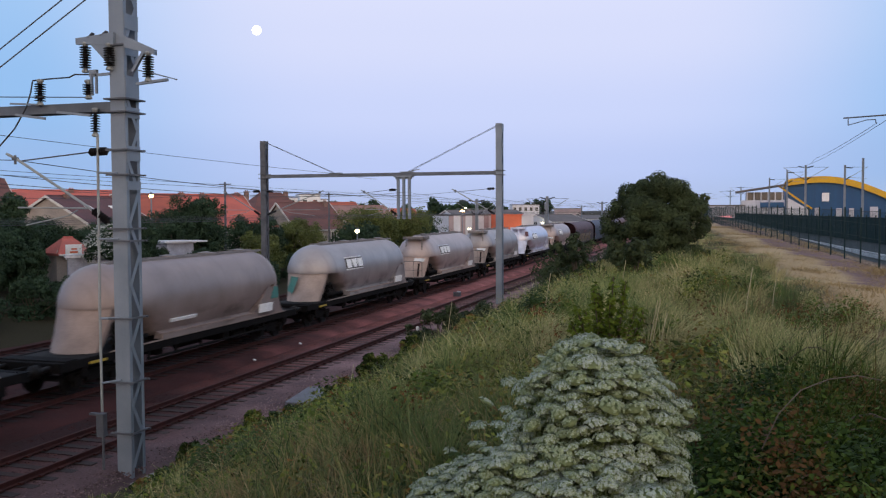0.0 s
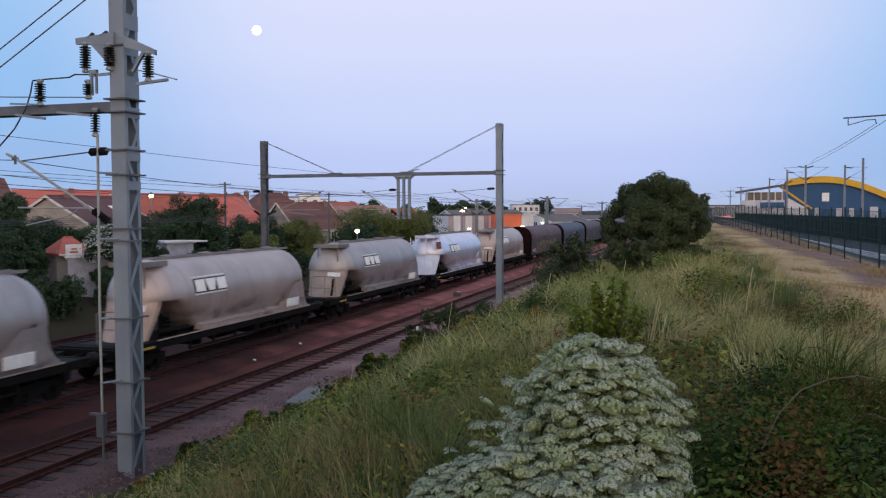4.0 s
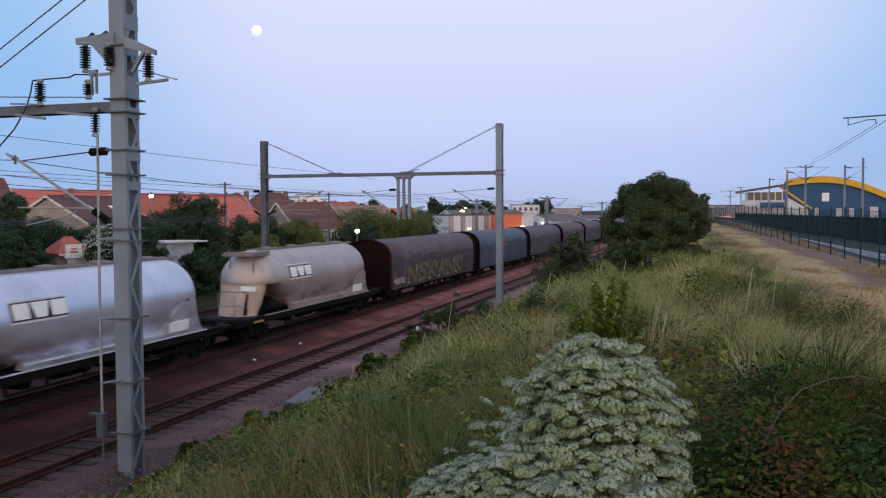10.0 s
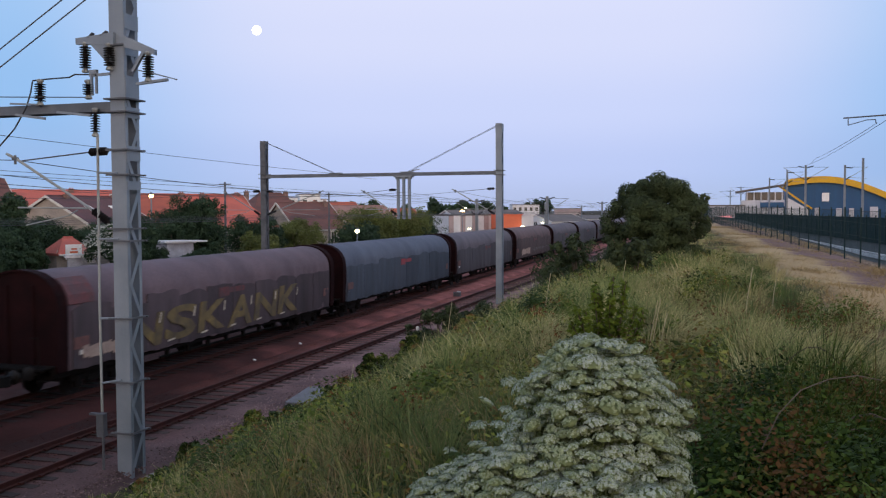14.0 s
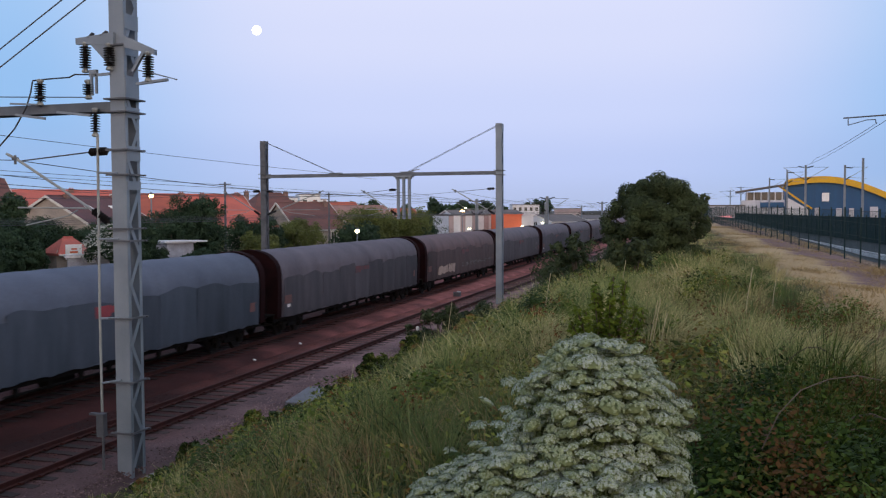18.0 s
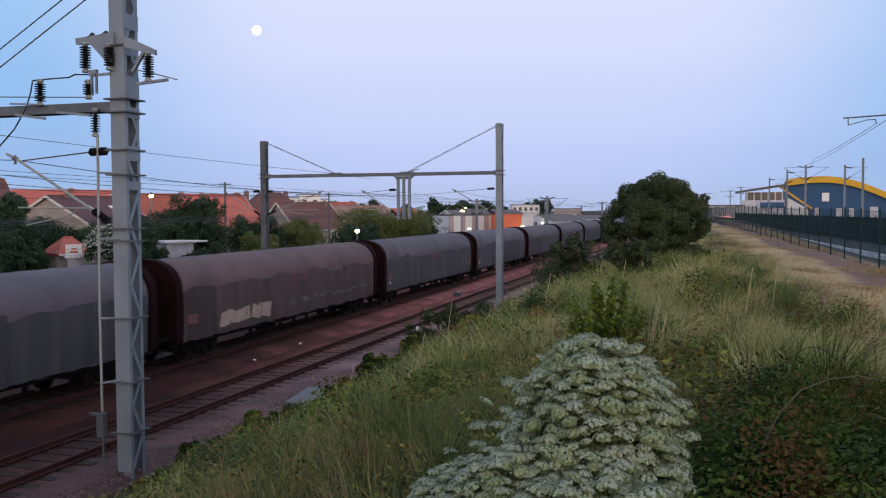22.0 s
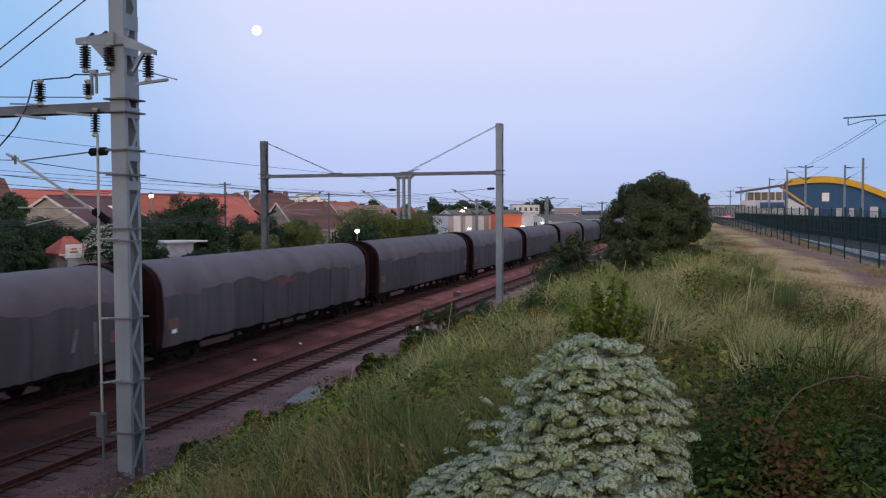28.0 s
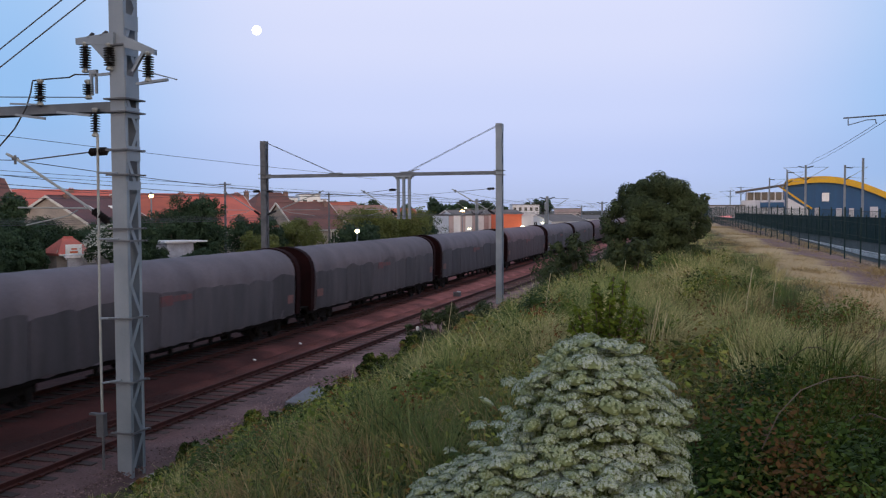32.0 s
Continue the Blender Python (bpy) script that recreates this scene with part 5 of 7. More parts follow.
far_portal = portal(56.5, -13.45, -30.6, 11.6, 10.9, "grey lattice steel line portal with hanging posts")
cantilever(far_portal, -13.66, 56.3, -1)
cantilever(far_portal, -30.4, 56.3, 1, reach=4.2)
cantilever(far_portal, -30.8, 56.3, -1)
cantilever(far_portal, -20.5, 56.3, -1, reach=2.4)
for x in (-20.5, -20.1, -19.7):
    part("hanging_post", Geo().box((x, 56.5, 6.85), (0.16, 0.22, 2.95)).box((x, 56.5, 8.2), (0.3, 0.3, 0.25)), galv, far_portal)
part("hanging_head", Geo().box((-20.1, 56.5, 8.25), (1.3, 0.5, 0.1)).bar((-19.9, 56.5, 8.55), (-19.0, 56.5, 8.72), 0.2, 0.04), galv, far_portal)


def line_mast(x, y, z0, z1, s, label, w=0.3, arms=True):
    t = thing("overhead_line_mast", Matrix.Translation((x, y, z0)), label, "line mast", "masts along the tracks")
    h = z1 - z0
    g = Geo()
    g.box((0, 0, h / 2), (w, 0.04, h))
    g.box((-w / 2, 0, h / 2), (0.04, w, h))
    g.box((w / 2, 0, h / 2), (0.04, w, h))
    part("post", g, galv, t)
    part("footing", Geo().box((0, 0, -0.2), (0.8, 0.8, 0.6), bevel=0.1), concrete_m, t)
    if arms:
        for e in ((-1, 1) if s == 0 else (s,)):
            insulator(t, (e * w * 0.6, 0, h - 0.35), (e * (w * 0.6 + 0.9), 0, h - 0.15 if s == 0 else h - 0.4), 0.12, 7)
            part("top_tie", Geo().tube([(e * (w * 0.6 + 0.9), 0, h - 0.3), (e * 2.8, 0, h - 0.35)], 0.025), galv_dark, t)
            insulator(t, (e * w * 0.6, 0, h - 2.0), (e * (w * 0.6 + 0.6), 0, h - 1.6), 0.12, 6)
            part("strut", Geo().tube([(e * (w * 0.6 + 0.6), 0, h - 1.6), (e * 2.9, 0, h - 0.3)], 0.035), pale_tube, t)
            part("steady_arm", Geo().tube([(e * 0.5, 0, h - 1.7), (e * 2.8, 0, h - 1.9)], 0.025), pale_tube, t)
    return t


for x, y, z0, z1, s in ((-28.8, 108.5, 0.2, 7.4, 0), (-20.3 - 1.1, 117.4, -0.2, 7.8, 0), (-13.6, 96.0, -0.2, 0.0, 1))[:2]:
    line_mast(x, y, z0, z1, s, "slim grey line mast with dark insulators")
for x, y, z1 in ((-29.5, 160, 7.2), (-21.4, 178, 7.6), (-30.8, 215, 7.0), (-21.4, 240, 7.4), (-21.4, 300, 7.2), (-30, 280, 7.0)):
    line_mast(x, y, -0.2, z1, 0, "slim grey line mast far along the line")


def sweep(pts, r, n=5):
    """One connected tube along points."""
    vs, fs = [], []
    for i, p in enumerate(pts):
        q = (Vector(pts[min(i + 1, len(pts) - 1)]) - Vector(pts[max(i - 1, 0)])).to_track_quat("Z", "Y")
        vs += [Vector(p) + q @ Vector((r * math.cos(6.2832 * k / n), r * math.sin(6.2832 * k / n), 0)) for k in range(n)]
    for i in range(len(pts) - 1):
        fs += [(i * n + k, i * n + (k + 1) % n, (i + 1) * n + (k + 1) % n, (i + 1) * n + k) for k in range(n)]
    m = (len(pts) - 1) * n
    return Geo().add(vs, fs + [tuple(range(n - 1, -1, -1)), tuple(range(m, m + n))])


def wire(pts, r, sag, label):
    """A wire through points, slack between them."""
    out = []
    for a, b in zip(pts, pts[1:]):
        a, b = Vector(a), Vector(b)
        for i in range(12):
            t = i / 12
            out.append(a.lerp(b, t) - Vector((0, 0, sag * 4 * t * (1 - t))))
    out.append(Vector(pts[-1]))
    return single("overhead_wire", sweep(out, r, 5), wire_m, label, "wire", "wires over the tracks")


for x, top in ((-16.25, 7.2), (-19.9, 7.2), (-22.9, 7.2), (-26.2, 7.3), (-33.4, 7.2)):
    ys = [-30, 17.55, 56.3, 110, 165, 230, 300, 420]
    wire([(x, y, top) for y in ys], 0.011, 0.55, "thin dark carrying wire above the track")
    wire([(x, y, 5.62) for y in ys], 0.009, 0.02, "thin dark contact wire above the track")
wire([(-22.0, 23, 8.42), (-22.0, 50, 8.2), (-22, 56.5, 8.1)], 0.010, 0.05, "thin dark wire over the tracks")
for z in (7.95, 7.75):
    wire([(-30.9, 10, z + 0.15), (-30.9, 56.5, z - 0.3), (-30.9, 108, z - 0.5)], 0.012, 0.05, "thin dark feeder wire")
wire([(-15.6, -10, 6.0), (-15.6, 16.4, 8.56), (-14.0, 17.5, 8.62)], 0.012, 0.0, "thin dark wire over the tracks")

# ---- houses and town on the far side ----
roof_red = mat("red roof tiles", (0.48, 0.125, 0.078), (0.34, 0.095, 0.068), rough=0.85, scale=0.6, fine=9, bump=0.6, stretch=(1, 1, 3))
roof_orange = mat("orange roof tiles", (0.58, 0.15, 0.115), (0.45, 0.125, 0.10), rough=0.85, scale=0.6, fine=9, bump=0.6, stretch=(1, 1, 3))
roof_brown = mat("brown roof tiles", (0.19, 0.085, 0.075), (0.13, 0.065, 0.06), rough=0.85, scale=0.6, fine=9, bump=0.6, stretch=(1, 1, 3))
roof_grey = mat("grey roof", (0.17, 0.15, 0.15), (0.11, 0.10, 0.10), rough=0.8, scale=0.6, fine=9, bump=0.4)
render_m = mat("cream render", (0.40, 0.35, 0.32), (0.30, 0.265, 0.245), rough=0.9, scale=0.8, fine=12, bump=0.2)
bright_m = mat("bright white render", (0.90, 0.90, 0.92), (0.82, 0.82, 0.85), rough=0.8, scale=0.6, fine=10, bump=0.05)
roof_maroon = mat("dark maroon roof tiles", (0.15, 0.062, 0.062), (0.10, 0.046, 0.048), rough=0.8, scale=0.6, fine=9, bump=0.6, stretch=(1, 1, 3))
roof_pink = mat("faded pink roof tiles", (0.36, 0.20, 0.175), (0.27, 0.155, 0.14), rough=0.85, scale=0.6, fine=9, bump=0.6, stretch=(1, 1, 3))
white_m = mat("white render", (0.74, 0.755, 0.82), (0.62, 0.63, 0.69), rough=0.85, scale=0.6, fine=10, bump=0.1)
orange_wall = mat("orange cladding", (0.80, 0.20, 0.10), (0.70, 0.17, 0.09), rough=0.7, scale=0.5, fine=8, bump=0.1)
glass_m = mat("dark glazing", (0.03, 0.035, 0.045), rough=0.12, scale=1, fine=5, bump=0, spec=0.8)
trim_m = mat("white trim", (0.72, 0.70, 0.68), (0.6, 0.58, 0.56), rough=0.7)
chim_m = mat("chimney brick", (0.30, 0.18, 0.15), (0.22, 0.14, 0.12), rough=0.9, scale=2, fine=14, bump=0.4)


def window_parts(t, c, w, h, u, n, name="window", parent=None):
    """A window with frame, sill and pane on a wall: u along the wall, n out of it."""
    c, u, n = Vector(c), Vector(u).normalized(), Vector(n).normalized()
    m = Matrix((u, n, Vector((0, 0, 1)))).transposed()
    g = Geo()
    g.box(c + n * 0.02 + Vector((0, 0, h / 2)), (w + 0.16, 0.08, 0.1), m)
    g.box(c + n * 0.02 - Vector((0, 0, h / 2)), (w + 0.24, 0.14, 0.1), m)
    for s in (-1, 1):
        g.box(c + n * 0.02 + u * s * w / 2, (0.08, 0.08, h), m)
    g.box(c + n * 0.02, (0.05, 0.06, h), m)
    win = part(name, g, trim_m, t)
    part("pane", Geo().box(c - n * 0.005, (w, 0.03, h), m), glass_m, win)


def house(p0, p1, half, eave, ridge, wall, roof, label, chimneys=(0.3,), windows=True, ground=1.1, skylights=0, hip=False):
    """A pitched-roof house: the ridge runs from p0 to p1 at height ridge; half: half its depth."""
    a, b = Vector((*p0, 0)), Vector((*p1, 0))
    L = (b - a).length
    u = (b - a).normalized()
    n = Vector((u.y, -u.x, 0))
    if n.dot(-a) < 0:
        n = -n
    m3 = Matrix((u, n, Vector((0, 0, 1)))).transposed()
    t = thing("house", Matrix.Translation((a + b) / 2 + Vector((0, 0, ground))) @ m3.to_4x4(), label, "house", "houses beyond the tracks")
    e, r, hl = eave - ground, ridge - ground, L / 2
    inset = half * 0.8 if hip else 0.0
    g = Geo()
    g.add([(-hl, -half, -0.5), (hl, -half, -0.5), (hl, half, -0.5), (-hl, half, -0.5), (-hl, -half, e), (hl, -half, e), (hl, half, e), (-hl, half, e), (-hl + inset, 0, r - 0.12), (hl - inset, 0, r - 0.12)],
          [(0, 3, 2, 1), (0, 1, 5, 4), (2, 3, 7, 6), (1, 2, 6, 9, 5), (3, 0, 4, 8, 7), (4, 5, 9, 8), (6, 7, 8, 9)])
    part("wall", g, wall, t)
    ov, th = 0.35, 0.14
    for s in (-1, 1):
        k = (r - e) / half
        y0, z0 = s * (half + ov), e - ov * k
        ends = 0.0 if hip else 0.3
        g = Geo()
        q = [(-hl - ends, y0, z0), (hl + ends, y0, z0), (hl + ends - inset, 0, r), (-hl - ends + inset, 0, r)]
        g.add(q + [(x, y, z + th) for x, y, z in q], [(0, 1, 2, 3), (7, 6, 5, 4), (0, 4, 5, 1), (1, 5, 6, 2), (2, 6, 7, 3), (3, 7, 4, 0)])
        ro = part("roof_slope", g, roof, t)
        if s > 0:
            for i in range(skylights):
                x = -hl * 0.35 + i * hl * 0.75
                y = half * 0.45
                z = r - y * k + th
                part("skylight", Geo().box((x, y, z + 0.03), (0.8, 1.0, 0.06), Euler((-math.atan(k), 0, 0)).to_matrix()), label_m, ro, "pale roof window")
        part("gutter", Geo().rod((-hl - ends, y0, z0 + 0.04), (hl + ends, y0, z0 + 0.04), 0.07, n=6), trim_m, t)
    if hip:
        for s in (-1, 1):
            g = Geo()
            q = [(s * hl, -half - ov, e - ov * (r - e) / half), (s * hl, half + ov, e - ov * (r - e) / half), (s * (hl - inset), 0, r)]
            q2 = [(x + s * 0.02, y, z + th) for x, y, z in q]
            g.add(q + q2, [(0, 1, 2), (5, 4, 3), (0, 3, 4, 1), (1, 4, 5, 2), (2, 5, 3, 0)])
            part("roof_hip", g, roof, t)
    else:
        for s in (-1, 1):
            k = (r - e) / half
            g = Geo()
            for q in (-1, 1):
                g.bar((s * (hl + 0.31), q * (half + ov), e - ov * k + 0.05), (s * (hl + 0.31), 0, r + 0.05), 0.06, 0.22)
            part("verge_board", g, trim_m, t)
    part("ridge_cap", Geo().rod((-hl + inset, 0, r + th - 0.02), (hl - inset, 0, r + th - 0.02), 0.1, n=6), roof, t)
    for c in chimneys:
        x = -hl + c * L
        g = Geo()
        g.box((x, 0.4, r - 0.35), (0.55, 0.4, 1.2))
        g.box((x, 0.4, r + 0.25), (0.68, 0.5, 0.08))
        ch = part("chimney", g, chim_m, t)
        part("chimney_pot", Geo().rod((x - 0.12, 0.4, r + 0.27), (x - 0.12, 0.4, r + 0.45), 0.09, 0.07).rod((x + 0.14, 0.4, r + 0.27), (x + 0.14, 0.4, r + 0.43), 0.09, 0.07), roof, ch)
    if windows:
        k = max(1, int(L / 3.2))
        for i in range(k):
            x = -hl + L * (i + 0.5) / k
            for z in ((1.6,) if e < 4.2 else (1.6, 4.0)):
                if z + 0.7 < e:
                    window_parts(t, (x, half, z), 0.95, 1.25, (1, 0, 0), (0, 1, 0))
        for s in (-1, 1):
            if not hip:
                window_parts(t, (s * hl, 0.0, max(1.6, e - 0.6)), 0.9, 1.1, (0, 1, 0), (s, 0, 0))
    return t


house((-78.5, 73), (-76.0, 80), 2.9, 6.6, 9.6, render_m, roof_brown, "cream house with a dark brown tiled roof", (0.85,))
house((-82, 84.5), (-70.5, 95.7), 4.6, 5.6, 8.5, render_m, roof_orange, "long row house with an orange-red tiled roof", (0.55,))
house((-60.6, 69.4), (-60.7, 79.3), 5.0, 4.6, 7.4, render_m, roof_maroon, "cream gabled house with a dark maroon roof and two roof windows", (0.22, 0.95), skylights=2)
house((-64.0, 83.5), (-55.4, 96.2), 4.4, 4.9, 7.85, render_m, roof_red, "row house with a red tiled roof", (0.5, 0.95))
house((-56.4, 80.5), (-49.4, 90.6), 4.0, 4.3, 7.6, render_m, roof_orange, "cream house with a bright red hipped roof", (0.4,), hip=True)
house((-60.5, 103.4), (-54.4, 111.9), 4.5, 4.6, 8.3, render_m, roof_brown, "cream house with a brown hipped roof", (0.15, 0.7), hip=True)
house((-52.2, 99.7), (-49.0, 107.5), 3.4, 3.8, 6.9, render_m, roof_brown, "small house with a dark red-brown roof", (0.9,))
house((-57.2, 126.5), (-53.0, 138.5), 4.2, 3.6, 6.7, white_m, roof_pink, "pale gabled house with a faded pink roof", ())
house((-64.3, 156.6), (-56.2, 163.5), 3.8, 3.8, 6.2, white_m, roof_orange, "white house with an orange roof", ())
house((-70, 140), (-63, 150), 4.2, 4.4, 7.4, render_m, roof_red, "cream house with a red roof", (0.3,))
house((-92, 96), (-82, 106), 4.2, 5.4, 8.6, render_m, roof_red, "cream house with a red tiled roof", (0.3,))
house((-54.9, 181.4), (-42.0, 192), 5.0, 4.6, 5.9, white_m, roof_grey, "long pale building with a dark roof", (0.3, 0.7))
house((-34.8, 177.8), (-28.9, 186.5), 4.5, 3.6, 4.9, white_m, roof_grey, "grey shed with a dark roof", ())
house((-36.2, 219.8), (-26.1, 229), 5, 3.6, 4.5, white_m, roof_grey, "long low grey shed", ())
house((-40.9, 46.9), (-39.8, 49.0), 1.1, 3.4, 4.15, render_m, roof_orange, "small white hut with an orange-red tiled roof", (), windows=False, hip=True)


def block(p0, p1, depth, z0, z1, wall, label, cols, rows, bands=None, roof=roof_grey, name="block_building"):
    """A flat-roofed building with a front from p0 to p1."""
    a, b = Vector((*p0, 0)), Vector((*p1, 0))
    L, u = (b - a).length, (b - a).normalized()
    n = Vector((u.y, -u.x, 0))
    if n.dot(-a) < 0:
        n = -n
    m3 = Matrix((u, n, Vector((0, 0, 1)))).transposed()
    t = thing(name, Matrix.Translation((a + b) / 2 + Vector((0, 0, z0))) @ m3.to_4x4(), label, "building", "buildings beyond the tracks")
    h = z1 - z0
    part("wall", Geo().box((0, -depth / 2, h / 2 - 0.3), (L, depth, h + 0.6)), wall, t)
    part("roof", Geo().box((0, -depth / 2, h + 0.1), (L + 0.3, depth + 0.3, 0.2)), roof, t)
    for i in range(cols):
        for j in range(rows):
            window_parts(t, (-L / 2 + L * (i + 0.5) / cols, 0, h * (j + 0.55) / rows), min(1.1, L / cols * 0.5), min(1.3, h / rows * 0.55), (1, 0, 0), (0, 1, 0))
    if bands:
        for i in range(bands + 1):
            part("pilaster", Geo().box((-L / 2 + L * i / bands, 0.04, h / 2), (L / bands * 0.4, 0.1, h)), pil_m, t)
    return t


cabin_m = mat("blue-grey painted wall", (0.42, 0.45, 0.56), (0.28, 0.29, 0.36), rough=0.8, scale=1.6, fine=10, bump=0.2)
pil_m = mat("dusky pink panel", (0.42, 0.34, 0.36), (0.36, 0.29, 0.31), rough=0.8)
block((-116.7, 236.6), (-111.5, 239.8), 12, 1.2, 10.8, bright_m, "white modern apartment block", 2, 2, name="apartment_building")
block((-113.5, 242), (-111.0, 243.6), 12, 1.2, 9.4, bright_m, "lower white apartment block", 2, 2, name="apartment_building")
block((-119.0, 233.4), (-117, 236), 10, 1.2, 9.8, bright_m, "white apartment block wing", 1, 3, name="apartment_building")
block((-67.0, 300.0), (-58.0, 303.0), 9, 1.2, 7.8, white_m, "distant pale building with rows of windows", 5, 2)
block((-53.5, 308.0), (-44.5, 310.0), 8, 1.2, 6.4, pil_m, "distant low dusky building with a flat roof", 4, 1)
block((-47.0, 158.3), (-37.9, 166.8), 8, 1.2, 5.0, white_m, "white hall with dusky pink panels and a flat roof", 0, 0, bands=5)
block((-37.6, 159.1), (-34.2, 161.2), 7, 1.0, 5.05, orange_wall, "bright orange box-shaped building", 0, 0, roof=orange_wall)
block((-34.2, 161.3), (-32.3, 162.9), 7, 1.0, 5.0, white_m, "white annex beside the orange building", 0, 0, roof=white_m)
block((-36.45, 53.2), (-35.5, 55.0), 1.6, 1.0, 3.7, cabin_m, "blue-grey cabin with a flat white roof among bushes", 0, 0, roof=white_m, name="cabin")
part("roof_slab", Geo().box((0.25, -0.7, 2.83), (3.3, 2.2, 0.10)), white_m, bpy.data.objects["cabin"], "projecting white roof slab")
block((-36.3, 43.1), (-34.7, 44.9), 0.3, 0.8, 3.25, cabin_m, "low pale wall with old paint marks", 0, 0, roof=white_m, name="garden_wall")
part("sign", Geo().box((-0.25, 1.5, 2.3), (1.05, 0.05, 0.95)), label_m, bpy.data.objects["house.014"])
part("sign_mark", Geo().box((-0.23, 1.535, 2.48), (0.36, 0.02, 0.09)).box((-0.25, 1.535, 2.28), (0.5, 0.02, 0.12)), orange_wall, bpy.data.objects["house.014"])


def lamp(x, y, z0, z1, warm, label, size=0.35):
    t = thing("street_lamp", Matrix.Translation((x, y, z0)), label, "street lamp", "street lamps beyond the tracks")
    h = z1 - z0
    part("pole", Geo().rod((0, 0, 0), (0, 0, h), 0.09, 0.06), galv, t)
    part("lantern", Geo().lathe((0, 0, h), [(0.1, 0), (size * 0.8, 0.05), (size, 0.16), (size * 0.85, 0.27), (0.1, 0.32)], n=12), glow("warm lamp" if warm else "pale lamp", (1.0, 0.62, 0.22) if warm else (1.0, 0.86, 0.55), 9.0), t, "lit lantern")
    part("cap", Geo().lathe((0, 0, h + 0.31), [(size * 0.75, 0), (size * 0.8, 0.05), (0.05, 0.16)], n=12), galv_dark, t)


lamp(-45.1, 63.7, 1.1, 7.1, True, "lit street lamp with a warm globe", 0.2)
lamp(-30.9, 74.2, 0.3, 3.95, False, "lit lamp on a short post beside the trees", 0.2)
lamp(-34.7, 102.3, 0.9, 3.55, False, "lit lamp on a post beside the trees", 0.32)
lamp(-40.9, 144.5, 1.1, 5.7, True, "lit street lamp with a warm globe", 0.4)
for x, y, z in ((-75, 190, 5.6), (-72, 193, 5.6), (-50, 200, 4.6), (-38, 196, 3.6), (-33, 176, 3.2), (-31.8, 176, 3.2), (-30, 178, 3.3), (-43, 156.5, 2.4), (-33.8, 160, 2.8), (-60, 215, 6.4)):
    lamp(x, y, 0.9, z, False, "small lit lamp in the town", 0.28)
for x, y, z in ((-42.4, 70.9, 8.6), (-45.9, 101.2, 8.2)):
    t = thing("utility_pole", Matrix.Translation((x, y, 1.0)), "slim grey utility pole", "pole")
    part("pole", Geo().rod((0, 0, 0), (0, 0, z - 1), 0.13, 0.09), galv_dark, t)
    part("crossarm", Geo().box((0, 0, z - 1.2), (1.2, 0.1, 0.1)), galv_dark, t)

# trees and shrubs behind the tracks
leaf_mid = mat("olive tree leaf", (0.17, 0.20, 0.062), (0.10, 0.12, 0.042), rough=0.65, scale=0.5, fine=4, bump=0, spread=0.28, island=True, trans=0.15, spec=0.1)
TR = [(-37.0, 58.0, 2.75, 5.75), (-38.9, 42.6, 1.5, 3.0), (-45.0, 51.5, 3.0, 4.0), (-41.4, 44.2, 2.3, 6.0), (-40.2, 41.2, 2.0, 4.6), (-38.2, 56.8, 3.2, 5.2), (-34.8, 47.2, 2.4, 4.6), (-43.0, 41.6, 2.8, 5.6), (-40.0, 38.0, 2.8, 4.6), (-46.5, 47.5, 4.4, 3.8), (-34.2, 62.2, 2.4, 3.5), (-35.4, 71.0, 3.0, 4.0), (-33.5, 79.5, 3.0, 3.9), (-35.8, 89.1, 4.4, 5.2), (-34.7, 99.9, 4.0, 5.2), (-37.0, 66.6, 3.0, 4.2), (-44.2, 49.2, 3.0, 3.6), (-33.4, 44.8, 1.6, 3.2), (-33.0, 52.0, 1.7, 2.9), (-37.5, 36.5, 3.2, 4.8), (-38.0, 109, 4.0, 3.4), (-33.8, 84.5, 2.4, 3.8), (-40, 120, 4, 3.2), (-44, 58, 3, 3.6), (-52, 66, 3.2, 3.4), (-48, 75, 3.6, 4.4), (-36, 93, 3, 4.6)]
for i, (x, y, r, h) in enumerate(TR):
    tree((x, y, float(height(x, y)) - 0.05), r, h, 100 + i, leaf_mid if 60 < y < 100 and i % 3 else leaf_tree, "dark green leafy tree beyond the tracks", base=h * 0.1, n=(50000 if i == 0 else 26000) if y < 75 else 12000, leaf=0.078 if y < 75 else 0.11, group="trees beyond the tracks", count=44 if i == 0 else 30, lobe=(0.30, 0.44))
for i, (x, y, h) in enumerate(((-153, 478, 11), (-146, 480, 8.5), (-141, 482, 7.5))):
    tree((x, y, 1.5), 2.2, h, 160 + i, leaf_tree, "tall narrow poplar in the distance", base=1.0, n=1500, leaf=0.5, group="poplars", count=14)
rs = np.random.RandomState(5)
for i in range(16):
    x, y = -160 + i * 6.0 + rs.uniform(-3, 3), 330 + rs.uniform(-20, 40)
    tree((x, y, 1.4), rs.uniform(6, 8), rs.uniform(5.0, 8.2), 200 + i, leaf_tree, "distant dark green tree at the town's edge", base=0.8, n=1300, leaf=0.7, group="distant trees", count=9)

rs = np.random.RandomState(6)
for i in range(15):
    y = 24 + i * 3.1 + rs.uniform(-1, 1)
    x = -33.3 + rs.uniform(-0.6, 0.5)
    tree((x, y, float(height(x, y)) - 0.1), rs.uniform(1.3, 1.9), rs.uniform(1.5, 2.2), 400 + i, leaf_tree, "dark scrub bush beside the far track", "bush", base=0.05, n=5000, leaf=0.085, group="scrub beside the far track", count=18)

